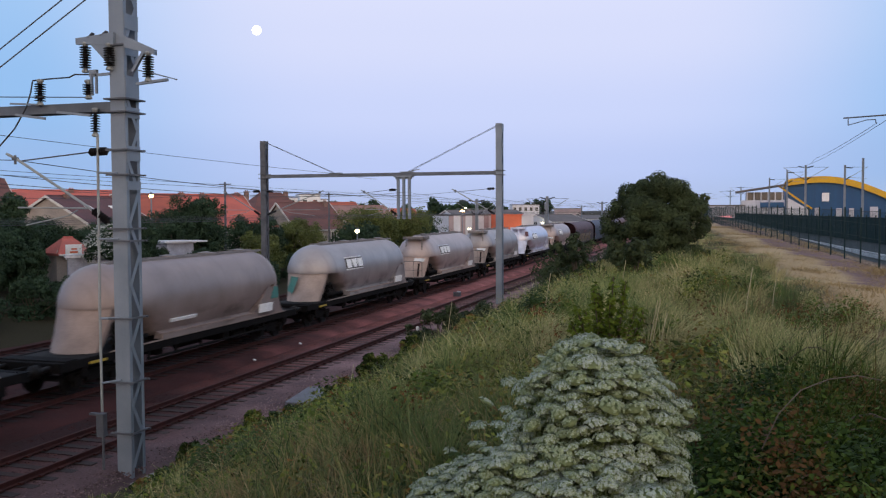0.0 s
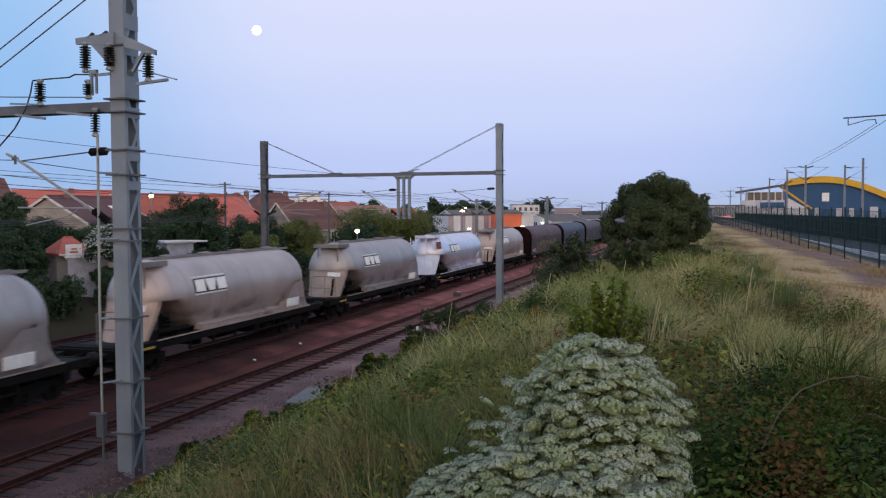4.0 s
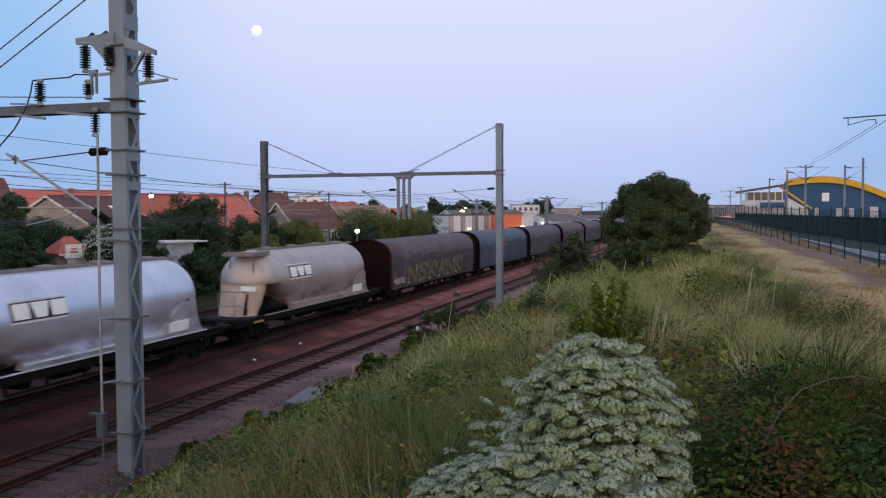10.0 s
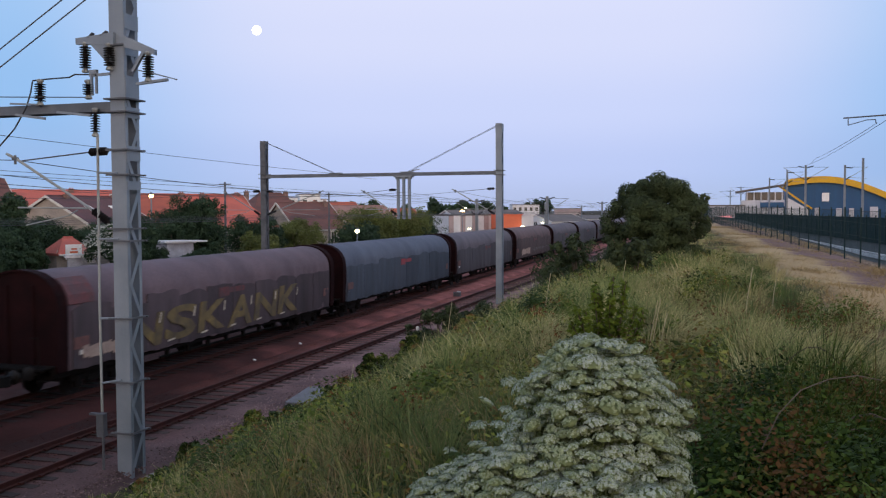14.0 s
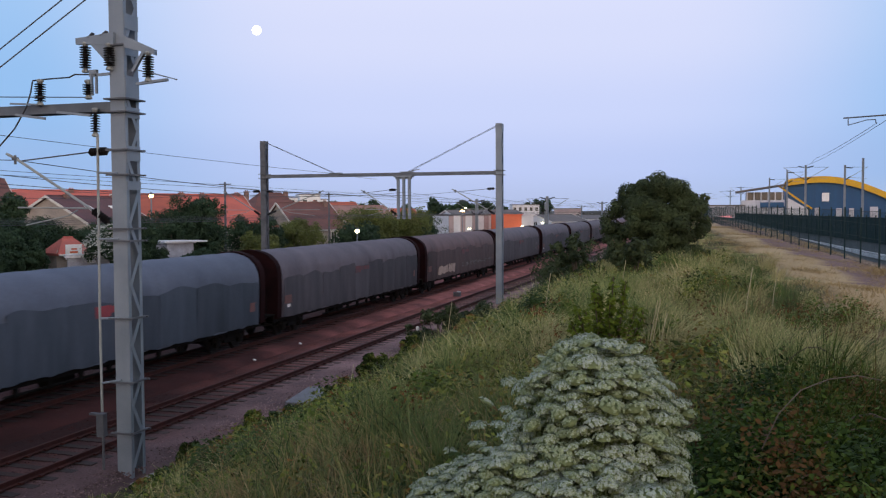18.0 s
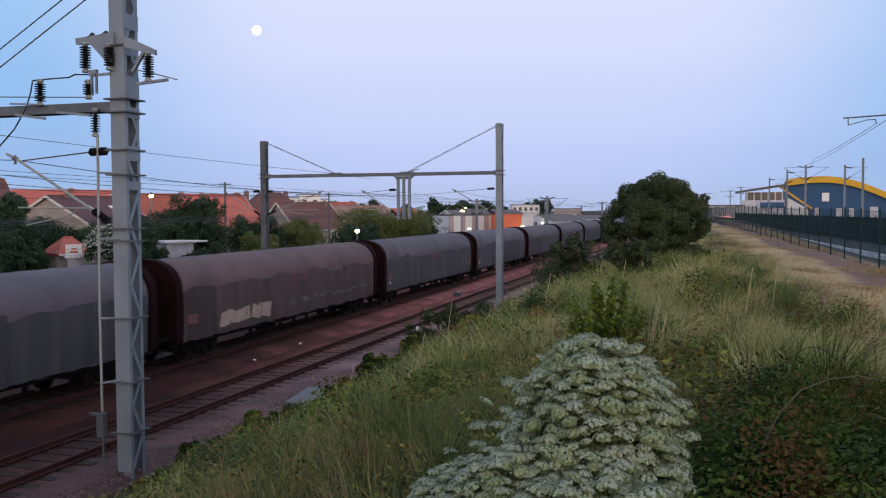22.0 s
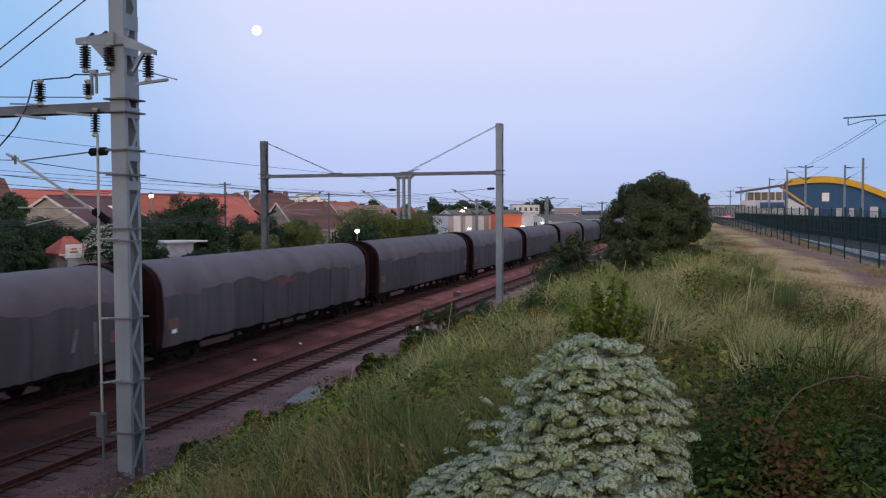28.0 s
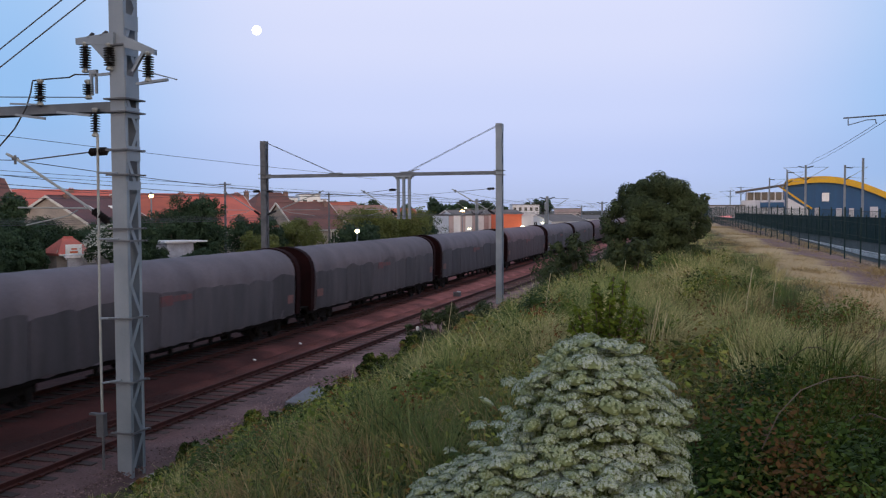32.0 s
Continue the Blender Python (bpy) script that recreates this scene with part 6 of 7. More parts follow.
# a shrub in white blossom by the hut
blossom = mat("white blossom", (0.55, 0.57, 0.55), (0.40, 0.43, 0.40), rough=0.8, scale=2, fine=9, bump=0, spread=0.3, island=True)
shrub = tree((-34.2, 44.3, 1.0), 1.6, 4.2, 171, leaf_tree, "green shrub covered in white blossom beside the hut", "shrub", base=0.2, n=9000, leaf=0.09, count=16)
rs = np.random.RandomState(9)
bp = rs.normal(0, 1, (420, 3))
bp /= np.linalg.norm(bp, axis=1)[:, None]
bp = bp * np.array([1.5, 1.5, 1.6]) + np.array([0, 0, 2.6])
bp = bp[bp[:, 2] > 2.0]
part("blossom", leaves(np.repeat(bp, 8, 0) + rs.normal(0, 0.13, (len(bp) * 8, 3)) * np.array([1, 1, 0.22]), 0.08, rs, blossom, "blossom", 1.5), None, shrub, "white blossom")

# ---- the right side: fence, road, second line and depot ----
fence_m = mat("dark green mesh", (0.014, 0.036, 0.038), (0.010, 0.026, 0.029), rough=0.7, scale=2, fine=20, spec=0.2)
FA, FB = Vector((6.35, 16.0, 0)), Vector((-1.6, 136.0, 0))


def fence():
    t = thing("mesh_fence", Matrix.Identity(4), "dark green wire mesh fence with slim posts", "fence")
    n = 44
    d = (FB - FA) / n
    u = d.normalized()
    post_me = Geo().box((0, 0, 1.0), (0.05, 0.05, 2.06)).mesh("post", fence_m)
    g = Geo()
    L = d.length
    for i in range(int(L / 0.09)):
        g.box((0, (i + 0.5) * 0.09, 1.0), (0.004, 0.006, 1.9))
    for z in (0.06, 0.5, 1.0, 1.5, 1.94):
        g.box((0, L / 2, z), (0.01, L, 0.012))
    mesh_me = g.mesh("mesh_panel", fence_m)
    q = math.degrees(math.atan2(-u.x, u.y))
    for i in range(n + 1):
        p = FA + d * i
        z = float(height(p.x, p.y))
        part("post", post_me, None, t, at=pose(p.x, p.y, z, 0, 0, q))
        if i < n:
            part("mesh_panel", mesh_me, None, t, at=pose(p.x, p.y, z, 0, 0, q))


fence()
# white kerb and dark screen past the road
kerb_m = mat("white barrier", (0.72, 0.74, 0.76), (0.6, 0.62, 0.64), rough=0.6)
screen_m = mat("dark green screen", (0.008, 0.030, 0.034), (0.006, 0.022, 0.026), rough=0.8, scale=1, fine=14, spec=0.1)
t = thing("road_barrier", Matrix.Identity(4), "low white barrier along the road behind the fence", "barrier")
ka, kb = Vector((9.2, 38, 3.0)), Vector((5.0, 106, 3.0))
for i in range(24):
    a, b = ka.lerp(kb, i / 24), ka.lerp(kb, (i + 0.97) / 24)
    part("barrier_panel", Geo().bar(a + Vector((0, 0, 0.42)), b + Vector((0, 0, 0.42)), 0.1, 0.28), kerb_m, t)
    part("barrier_post", Geo().box(a + Vector((0.1, 0, 0.15)), (0.1, 0.1, 0.7)), galv, t)
t = thing("screen_fence", Matrix.Identity(4), "long dark green screen fence beyond the road", "fence")
ka, kb = Vector((17, 36, 2.6)), Vector((4.0, 190, 2.6))
for i in range(50):
    a, b = ka.lerp(kb, i / 50), ka.lerp(kb, (i + 0.985) / 50)
    part("screen_panel", Geo().bar(a + Vector((0, 0, 1.35)), b + Vector((0, 0, 1.35)), 0.05, 2.5), screen_m, t)
    part("post", Geo().box(a + Vector((-0.05, 0, 1.4)), (0.1, 0.1, 2.8)), fence_m, t)

for x, y, z1, s in ((12.0, 131.5, 12.2, 0), (17.5, 119.8, 12.4, 0), (17.2, 133.3, 12.2, 1), (10.6, 144.9, 12.1, 1), (10.1, 181.4, 12.2, 1), (6.5, 240, 12, 0), (4.2, 260, 11.5, 0), (-2, 300, 11.5, 0), (-8, 330, 12, 0), (-7, 345, 12, 0)):
    line_mast(x, y, 2.6, z1 - 0.2, s, "grey line mast of the second railway", 0.22, arms=(x, y) not in ((17.5, 119.8),))
t = thing("line_bracket", Matrix.Identity(4), "dark tubular line bracket reaching in over the second railway", "line bracket")
part("bracket_tube", Geo().tube([(5.55, 43.8, 10.04), (7.9, 43.2, 10.1)], 0.035).tube([(5.75, 43.8, 10.0), (5.75, 43.8, 9.72), (6.5, 43.7, 9.92), (6.85, 43.6, 9.92), (6.87, 43.6, 9.75)], 0.022), galv_dark, t)
part("mast", Geo().box((8.0, 43.2, 6.6), (0.3, 0.3, 8.2)), galv, t)
wire([(7.9, 40.0, 10.4), (11.93, 131.6, 11.9)], 0.014, 0.3, "dark wire of the second railway")
wire([(6.9, 43.5, 9.76), (8.9, 88, 10.6), (11.9, 131.6, 11.8)], 0.014, 0.1, "dark wire of the second railway")

blue_m = mat("blue cladding", (0.012, 0.085, 0.21), (0.010, 0.07, 0.18), rough=0.55, scale=0.3, fine=6, bump=0.15, stretch=(6, 1, 0.2))
yellow_roof = mat("yellow roof edge", (0.75, 0.42, 0.02), (0.66, 0.37, 0.02), rough=0.55, scale=0.3, fine=6)
pale_clad = mat("pale cladding", (0.58, 0.59, 0.66), (0.48, 0.49, 0.56), rough=0.6, scale=0.3, fine=8, stretch=(4, 1, 0.3))
t = thing("depot_hall", Matrix.Translation((15.5, 214.3, 2.6)) @ pose(0, 0, 0, 0, 0, -3), "large blue hall with a yellow arched roof edge", "hall")


def arch(x):
    """The roof's height along the front."""
    return 7.35 + 2.0 * math.sin(math.pi * min(max((x + 6.0) / 27.0, 0), 1)) - 0.0105 * max(0, x - 7) ** 2


xs = [i * 1.0 for i in range(0, 46)]
g = Geo()
n = len(xs)
g.add([(x, 0, -0.5) for x in xs] + [(x, 0, arch(x)) for x in xs] + [(x, 40, -0.5) for x in xs] + [(x, 40, arch(x)) for x in xs],
      [(i, i + 1, n + i + 1, n + i) for i in range(n - 1)] + [(2 * n + i + 1, 2 * n + i, 3 * n + i, 3 * n + i + 1) for i in range(n - 1)] + [(0, n, 3 * n, 2 * n), (n - 1, 3 * n - 1, 4 * n - 1, 2 * n - 1)[:4]])
part("wall", g, blue_m, t)
g = Geo()
for a, b in zip(xs, xs[1:]):
    g.add([(a, -0.8, arch(a) - 0.1), (b, -0.8, arch(b) - 0.1), (b, -0.8, arch(b) + 1.3), (a, -0.8, arch(a) + 1.3), (a, 40, arch(a) - 0.1), (b, 40, arch(b) - 0.1), (b, 40, arch(b) + 1.3), (a, 40, arch(a) + 1.3)],
          [(0, 1, 2, 3), (7, 6, 5, 4), (3, 2, 6, 7), (1, 0, 4, 5)])
part("roof_edge", g, yellow_roof, t, "bright yellow arched roof edge")
part("wing_edge", Geo().bar((-1.6, -0.9, 8.6), (5.4, -0.9, 3.4), 0.2, 0.4), yellow_roof, t, "yellow sloping edge")
part("entrance_panel", Geo().add([(0.2, -0.5, 6.0), (0.2, -0.5, 1.0), (5.0, -0.5, 1.0), (4.6, -0.5, 3.4), (0.2, -0.3, 6.0), (0.2, -0.3, 1.0), (5.0, -0.3, 1.0), (4.6, -0.3, 3.4)], [(0, 1, 2, 3), (7, 6, 5, 4), (0, 4, 5, 1), (1, 5, 6, 2), (2, 6, 7, 3), (3, 7, 4, 0)]), white_m, t)
part("sign_board", Geo().box((8.2, -0.3, 6.0), (1.5, 0.2, 1.9)), label_m, t, "plain white board")
for x, w, z, h in ((6.5, 1.0, 2.6, 2.0), (11, 1.2, 2.5, 2.0), (13.5, 1.0, 2.4, 2.2), (18, 1.6, 2.6, 2.4), (21.5, 2.2, 2.7, 2.6)):
    part("gate", Geo().box((x, -0.2, z), (w, 0.2, h)), pale_clad, t, "pale roller gate")
t = thing("depot_annex", Matrix.Translation((5.9, 212.6, 2.0)) @ pose(0, 0, 0, 0, 0, 0), "pale two-storey annex with a slanting flat roof", "building")
part("wall", Geo().box((4.6, 5, 2.9), (9.2, 10, 6.2)), pale_clad, t)
part("upper_storey", Geo().box((5.0, 5, 6.9), (8.0, 9, 1.8)), glass_m, t, "dark glazed upper storey")
for i in range(6):
    part("mullion", Geo().box((1.2 + i * 1.5, 0.45, 6.9), (0.25, 0.15, 1.8)), pale_clad, t)
part("roof", Geo().add([(-1.2, -0.8, 7.7), (9.6, -0.8, 9.3), (9.6, 10, 9.3), (-1.2, 10, 7.7), (-1.2, -0.8, 8.05), (9.6, -0.8, 9.7), (9.6, 10, 9.7), (-1.2, 10, 8.05)], [(0, 3, 2, 1), (4, 5, 6, 7), (0, 1, 5, 4), (1, 2, 6, 5), (2, 3, 7, 6), (3, 0, 4, 7)]), roof_grey, t)
part("blue_band", Geo().box((6.5, -0.2, 4.9), (5.0, 0.3, 1.2)), blue_m, t)
t = thing("low_store", Matrix.Translation((-1.2, 208, 2.6)) @ pose(0, 0, 0, 0, 0, 0), "low pale store with a lit pink sign", "building")
part("wall", Geo().box((3.8, 4, 1.9), (7.6, 8, 4.4)), pale_clad, t)
part("roof", Geo().box((3.8, 4, 4.2), (8.0, 8.4, 0.3)), roof_grey, t)
part("lit_sign", Geo().box((3.6, -0.2, 1.6), (2.6, 0.2, 0.6)), glow("pink sign", (1.0, 0.35, 0.38), 1.6), t, "lit pink sign")
lamp(-5.2, 180, 2.6, 7.2, False, "lit lamp by the fence's end", 0.4)
# ---- the bank ----
def over(x, y, dz=0.0):
    return np.stack([x, y, height(x, y) + dz], 1)


def grass(name, material, label, n, x0, x1, y0, y1, h, w, lean, seed, cover=None, power=1.6, share=40, path=False):
    rs = np.random.RandomState(seed)
    x, y = field(x0, x1, y0, y1, n, rs, power)
    if cover:
        keep = patch(x, y, cover[0], seed) > cover[1] + rs.normal(0, 0.12, n)
        x, y = x[keep], y[keep]
    x, y, d = tufts(x, y, rs, share)
    if not path:
        keep = x < verge(y) - rs.uniform(0, 0.8, len(x))
        x, y, d = x[keep], y[keep], d[keep]
    # brambles crowd the grass out before the camera
    keep = (rs.uniform(0, 1, len(x)) > 0.25) | (y > 8.0 + wob(x * 2, y)) | (x < -0.15 - 0.03 * y + 0.3 * wob(x, y * 2))
    x, y, d = x[keep], y[keep], d[keep]
    k = len(x)
    # shorter towards the trodden strip and at the foot of the bank
    keep = ((np.abs(x + 12.6) > 1.4) | (np.abs(y - 26.7) > 2.2))
    x, y, d = x[keep], y[keep], d[keep]
    k = len(x)
    low = np.clip((verge(y) - x) / 2.2, 0.3, 1) * np.clip((x + 12.8) / 4.5, 0.3, 1) if not path else 1.0
    hh = h * rs.uniform(0.4, 1.15, k) * (0.25 + 1.05 * patch(x, y, 1.3, seed + 3) ** 1.4) * low
    ll = rs.normal(0, lean, (k, 2)) * hh[:, None] + np.array([-0.18, 0.06]) * hh[:, None] + d * 1.6
    single(name, blades(over(x, y, -0.03), hh, np.full(k, w) * rs.uniform(0.4, 1.0, k), ll, rs, material, name), None, label, "grass", kind="stuff")


grass("grass", herb_grass, "mixed green and dry unmown grass on the bank", 44000, -10.3, 2.6, 2.4, 17, 0.56, 0.011, 0.42, 1, (1.1, 0.40), power=1.2, share=34)
grass("grass", grass_blue, "fresh green grass tuft among the brambles", 7000, 1.5, 3.0, 3.2, 7.5, 0.8, 0.006, 0.4, 25, (0.9, 0.45), power=1.0, share=160)
grass("grass", herb_grass, "grass beside the flowering clump", 16000, -6.0, -1.0, 4, 10, 0.5, 0.008, 0.45, 23, power=1.1, share=40)
grass("grass", herb_thicket, "long dark grass growing through the brambles", 9000, 0.1, 3.0, 2.6, 9, 1.0, 0.006, 0.5, 21, (0.9, 0.4), power=1.2, share=110)
grass("grass", herb_crest, "pale seeding grass among the brambles", 12000, 0.3, 3.0, 5.0, 10, 0.95, 0.006, 0.6, 22, (0.9, 0.5), power=1.1, share=110)
grass("grass", herb_crest, "mixed straw and green seeding grass on the crest", 52000, -3.4, 2.8, 8.5, 34, 0.72, 0.011, 0.48, 8, (0.7, 0.3), power=1.15, share=60)
grass("grass", herb_grass, "mixed green and dry grass further along the bank", 56000, -11.0, 2.4, 14, 60, 0.5, 0.018, 0.4, 4, (0.9, 0.3), power=1.3)
grass("grass", herb_crest, "dry grass further along the bank", 52000, -8.0, 3.2, 18, 75, 0.55, 0.02, 0.4, 5, (0.5, 0.42), power=1.3)
grass("grass", grass_dry, "trodden dry grass along the path", 70000, -1.0, 5.4, 8, 95, 0.24, 0.015, 0.6, 6, (0.7, 0.38), power=1.3, path=True)
grass("grass", herb_grass, "grass far along the bank", 20000, -13.2, 0.5, 50, 125, 0.6, 0.04, 0.3, 7, power=1.1)
grass("grass", herb_crest, "dry grass far along the bank", 20000, -8, 0.5, 50, 125, 0.5, 0.04, 0.3, 9, power=1.1)


def weeds(name, material, label, n, x0, x1, y0, y1, size, h, seed, cover, share=70, wide=0.2):
    """Leafy clumps of uneven height."""
    rs = np.random.RandomState(seed)
    m = n // share
    cx, cy = field(x0, x1, y0, y1, m, rs, 1.3)
    keep = (patch(cx, cy, cover[0], seed) > cover[1] + rs.normal(0, 0.08, m)) & (cx < verge(cy) - 0.5) & ((cx - 0.12) ** 2 + (0.6 * (cy - 3.9)) ** 2 > 0.34 ** 2) & ((np.abs(cx + 12.6) > 1.4) | (np.abs(cy - 26.7) > 2.4))
    cx, cy = cx[keep], cy[keep]
    cr, ch = wide * rs.uniform(0.5, 1.4, len(cx)) * (1 + 0.02 * cy), h * rs.uniform(0.35, 1.3, len(cx))
    i = np.repeat(np.arange(len(cx)), share)
    d = rs.normal(0, 0.55, (len(i), 2))
    x, y = cx[i] + d[:, 0] * cr[i], cy[i] + d[:, 1] * cr[i]
    q = np.linalg.norm(d, axis=1)
    z = ch[i] * rs.uniform(0.1, 1, len(i)) ** 0.6 * np.clip(1 - 0.35 * q * q, 0.15, 1)
    out = np.concatenate([d, np.full((len(i), 1), 0.6)], 1)
    single(name, leaves(over(x, y) + np.stack([z * 0, z * 0, z], 1), size, rs, material, name, 0.8, out), None, label, "weeds", kind="stuff")


leaf_young = mat("fresh green leaf", (0.14, 0.19, 0.025), (0.08, 0.12, 0.018), rough=0.6, scale=3, fine=9, bump=0, spread=0.4, island=True, trans=0.25, spec=0.1)
weeds("weeds", herb_leaf, "mixed leafy weeds in uneven clumps on the bank", 60000, -10.9, 0.4, 7, 34, 0.034, 0.58, 31, (0.9, 0.34), share=260, wide=0.42)
weeds("weeds", herb_leaf, "leafy weeds along the foot of the bank", 34000, -11.5, -9.5, 12, 50, 0.045, 0.5, 17, (0.9, 0.52), share=180, wide=0.4)
weeds("weeds", herb_leaf, "mixed weeds further along the bank", 36000, -11.6, -1.6, 18, 60, 0.07, 0.55, 12, (0.6, 0.42), share=150, wide=0.5)
weeds("weeds", herb_leaf, "scattered weeds in the gravel beside the track", 3500, -12.9, -11.3, 14, 34, 0.035, 0.3, 36, (1.2, 0.6), share=60, wide=0.22)
grass("grass", herb_grass, "sparse grass on the bank behind", 9000, -9.0, 2.6, -7, 2.4, 0.4, 0.01, 0.42, 24, (0.9, 0.3), power=0.7, share=34)
weeds("weeds", leaf_red, "rust-brown dock clumps on the bank", 6000, -7.0, 2.5, 5, 20, 0.022, 0.6, 33, (0.8, 0.55), share=120, wide=0.2)
weeds("weeds", leaf_red, "rust-brown dock among the brambles", 6000, 0.0, 2.8, 4.5, 10, 0.014, 0.66, 35, (0.7, 0.45), share=130, wide=0.24)
weeds("brambles", herb_thicket, "dark bramble and dock thicket before the camera", 140000, -0.02, 3.0, 2.2, 6.6, 0.021, 0.6, 14, (0.9, 0.0), share=160, wide=0.3)
weeds("weeds", herb_leaf, "leafy weeds beside the flowering clump", 14000, -5.0, -0.9, 4, 11, 0.024, 0.45, 34, (0.9, 0.3), share=160, wide=0.3)
weeds("brambles", herb_thicket, "dark bramble thicket on the crest", 20000, -0.1, 3.0, 5.5, 9.0, 0.024, 0.5, 15, (0.9, 0.5), share=200, wide=0.4)


def stand(name, material, label, places, leaf, per, seed, category="weeds"):
    """Close leafy stands, each a bumpy dome of outward leaves: places are (x, y, radius, height)."""
    rs = np.random.RandomState(seed)
    pts, outs = [], []
    for x, y, r, h in places:
        k = int(per * (r / 0.35) ** 2)
        humps = rs.normal(0, 0.5, (7, 2)) * r
        size = r * rs.uniform(0.28, 0.5, 7)
        tall = h * rs.uniform(0.55, 1.05, 7) * (1 - 0.35 * (np.linalg.norm(humps, axis=1) / (r * 1.4)) ** 2).clip(0.3, 1)
        i = rs.randint(0, 7, k)
        d = rs.normal(0, 1, (k, 3))
        d[:, 2] = np.abs(d[:, 2])
        d /= np.linalg.norm(d, axis=1)[:, None]
        u = rs.uniform(0.35, 1.0, k) ** 0.4
        px, py = x + humps[i, 0] + d[:, 0] * size[i] * u, y + humps[i, 1] + d[:, 1] * size[i] * u
        pz = height(px, py) + tall[i] * (0.15 + 0.85 * d[:, 2] * u) * rs.uniform(0.8, 1.1, k)
        pts.append(np.stack([px, py, pz], 1))
        outs.append(d + np.array([0, 0, 0.5]))
    single(name, leaves(np.concatenate(pts), leaf, rs, material, name, 0.6, np.concatenate(outs)), None, label, category, kind="stuff")


def places(n, x0, x1, y0, y1, r, h, seed, power=1.3):
    """Scattered spots on the overgrown bank."""
    rs = np.random.RandomState(seed)
    x, y = field(x0, x1, y0, y1, n, rs, power)
    k = (x < verge(y) - 0.6) & ((np.abs(x + 12.6) > 1.5) | (np.abs(y - 26.7) > 2.4)) & ((y > 5.2) | (np.abs(x + 0.5) > 0.75))
    q = rs.uniform(0.55, 1.35, n)
    return [(a, b, r * c * (1 + 0.012 * b), h * c) for a, b, c, keep in zip(x, y, q, k) if keep]


nettle_m = mat("dark nettle leaf", (0.056, 0.092, 0.023), (0.030, 0.054, 0.014), rough=0.65, scale=3, fine=9, bump=0, spread=0.22, island=True, trans=0.18, spec=0.1)
fresh_m = mat("mid-green weed leaf", (0.125, 0.172, 0.030), (0.072, 0.11, 0.022), rough=0.65, scale=3, fine=9, bump=0, spread=0.22, island=True, trans=0.22, spec=0.1)
olive_m = mat("olive weed leaf", (0.17, 0.16, 0.040), (0.10, 0.10, 0.027), rough=0.7, scale=3, fine=9, bump=0, spread=0.25, island=True, trans=0.2, spec=0.1)
dock_m = mat("rusty dock seed", (0.155, 0.075, 0.030), (0.10, 0.05, 0.022), rough=0.8, scale=3, fine=9, bump=0, spread=0.35, island=True, trans=0.12, spec=0.1)
stand("weeds", nettle_m, "dark green nettle stands on the slope", places(60, -11.0, -2.6, 6, 32, 0.42, 0.62, 901), 0.034, 620, 911)
stand("weeds", fresh_m, "fresh green leafy stands on the slope", places(60, -11.5, -0.8, 6, 34, 0.36, 0.5, 902), 0.032, 560, 912)
stand("weeds", olive_m, "olive-brown leafy stands on the slope", places(34, -11.5, 0.2, 8, 36, 0.34, 0.5, 903), 0.03, 460, 913)
stand("weeds", dock_m, "rust-brown dock standing among the grass", places(40, -8.5, 1.6, 6, 30, 0.2, 0.62, 904), 0.018, 520, 914)
stand("weeds", dock_m, "rust-brown dock standing on the crest", places(26, -1.2, 2.4, 7.5, 18, 0.22, 0.62, 906), 0.016, 420, 919)
stand("weeds", fresh_m, "fresh green stands along the crest", places(22, -1.5, 2.6, 9, 24, 0.34, 0.5, 907), 0.03, 460, 920)
stand("weeds", nettle_m, "dark green nettle stands further along the bank", places(40, -11.6, -2.0, 26, 62, 0.6, 0.7, 905, 1.0), 0.06, 420, 915)
stand("brambles", nettle_m, "dark bramble mounds before the camera", [(0.62, 4.7, 0.36, 0.62), (1.0, 4.0, 0.45, 0.5), (0.75, 5.6, 0.4, 0.6), (1.7, 4.6, 0.4, 0.55), (0.2, 5.9, 0.35, 0.55), (1.5, 6.6, 0.5, 0.5), (2.2, 6.0, 0.4, 0.5), (0.5, 7.4, 0.45, 0.5)], 0.026, 1500, 916, "brambles")
stand("brambles", fresh_m, "fresh green bramble shoots before the camera", [(0.72, 3.7, 0.26, 0.56), (1.25, 5.0, 0.3, 0.6), (0.25, 5.1, 0.24, 0.6), (1.1, 6.2, 0.3, 0.55), (1.9, 5.3, 0.26, 0.5), (0.95, 7.8, 0.4, 0.5), (1.5, 3.6, 0.3, 0.45)], 0.024, 900, 917, "brambles")
stand("brambles", dock_m, "rust-brown dock among the brambles", [(0.45, 6.6, 0.2, 0.85), (1.35, 5.7, 0.18, 0.75), (0.15, 6.9, 0.2, 0.8), (1.75, 4.1, 0.2, 0.55), (0.8, 4.7, 0.16, 0.66), (1.05, 3.4, 0.2, 0.5), (2.0, 5.0, 0.2, 0.6), (-0.25, 6.6, 0.16, 0.8)], 0.013, 900, 918, "brambles")
straw_tuft = mat("pale seeding grass", (0.48, 0.425, 0.22), (0.32, 0.31, 0.145), rough=0.8, scale=2, fine=6, bump=0, spread=0.3, island=True, trans=0.3, spec=0.1)
green_tuft = mat("blue-green tall grass", (0.155, 0.195, 0.072), (0.085, 0.12, 0.046), rough=0.7, scale=2, fine=6, bump=0, spread=0.3, island=True, trans=0.3, spec=0.1)


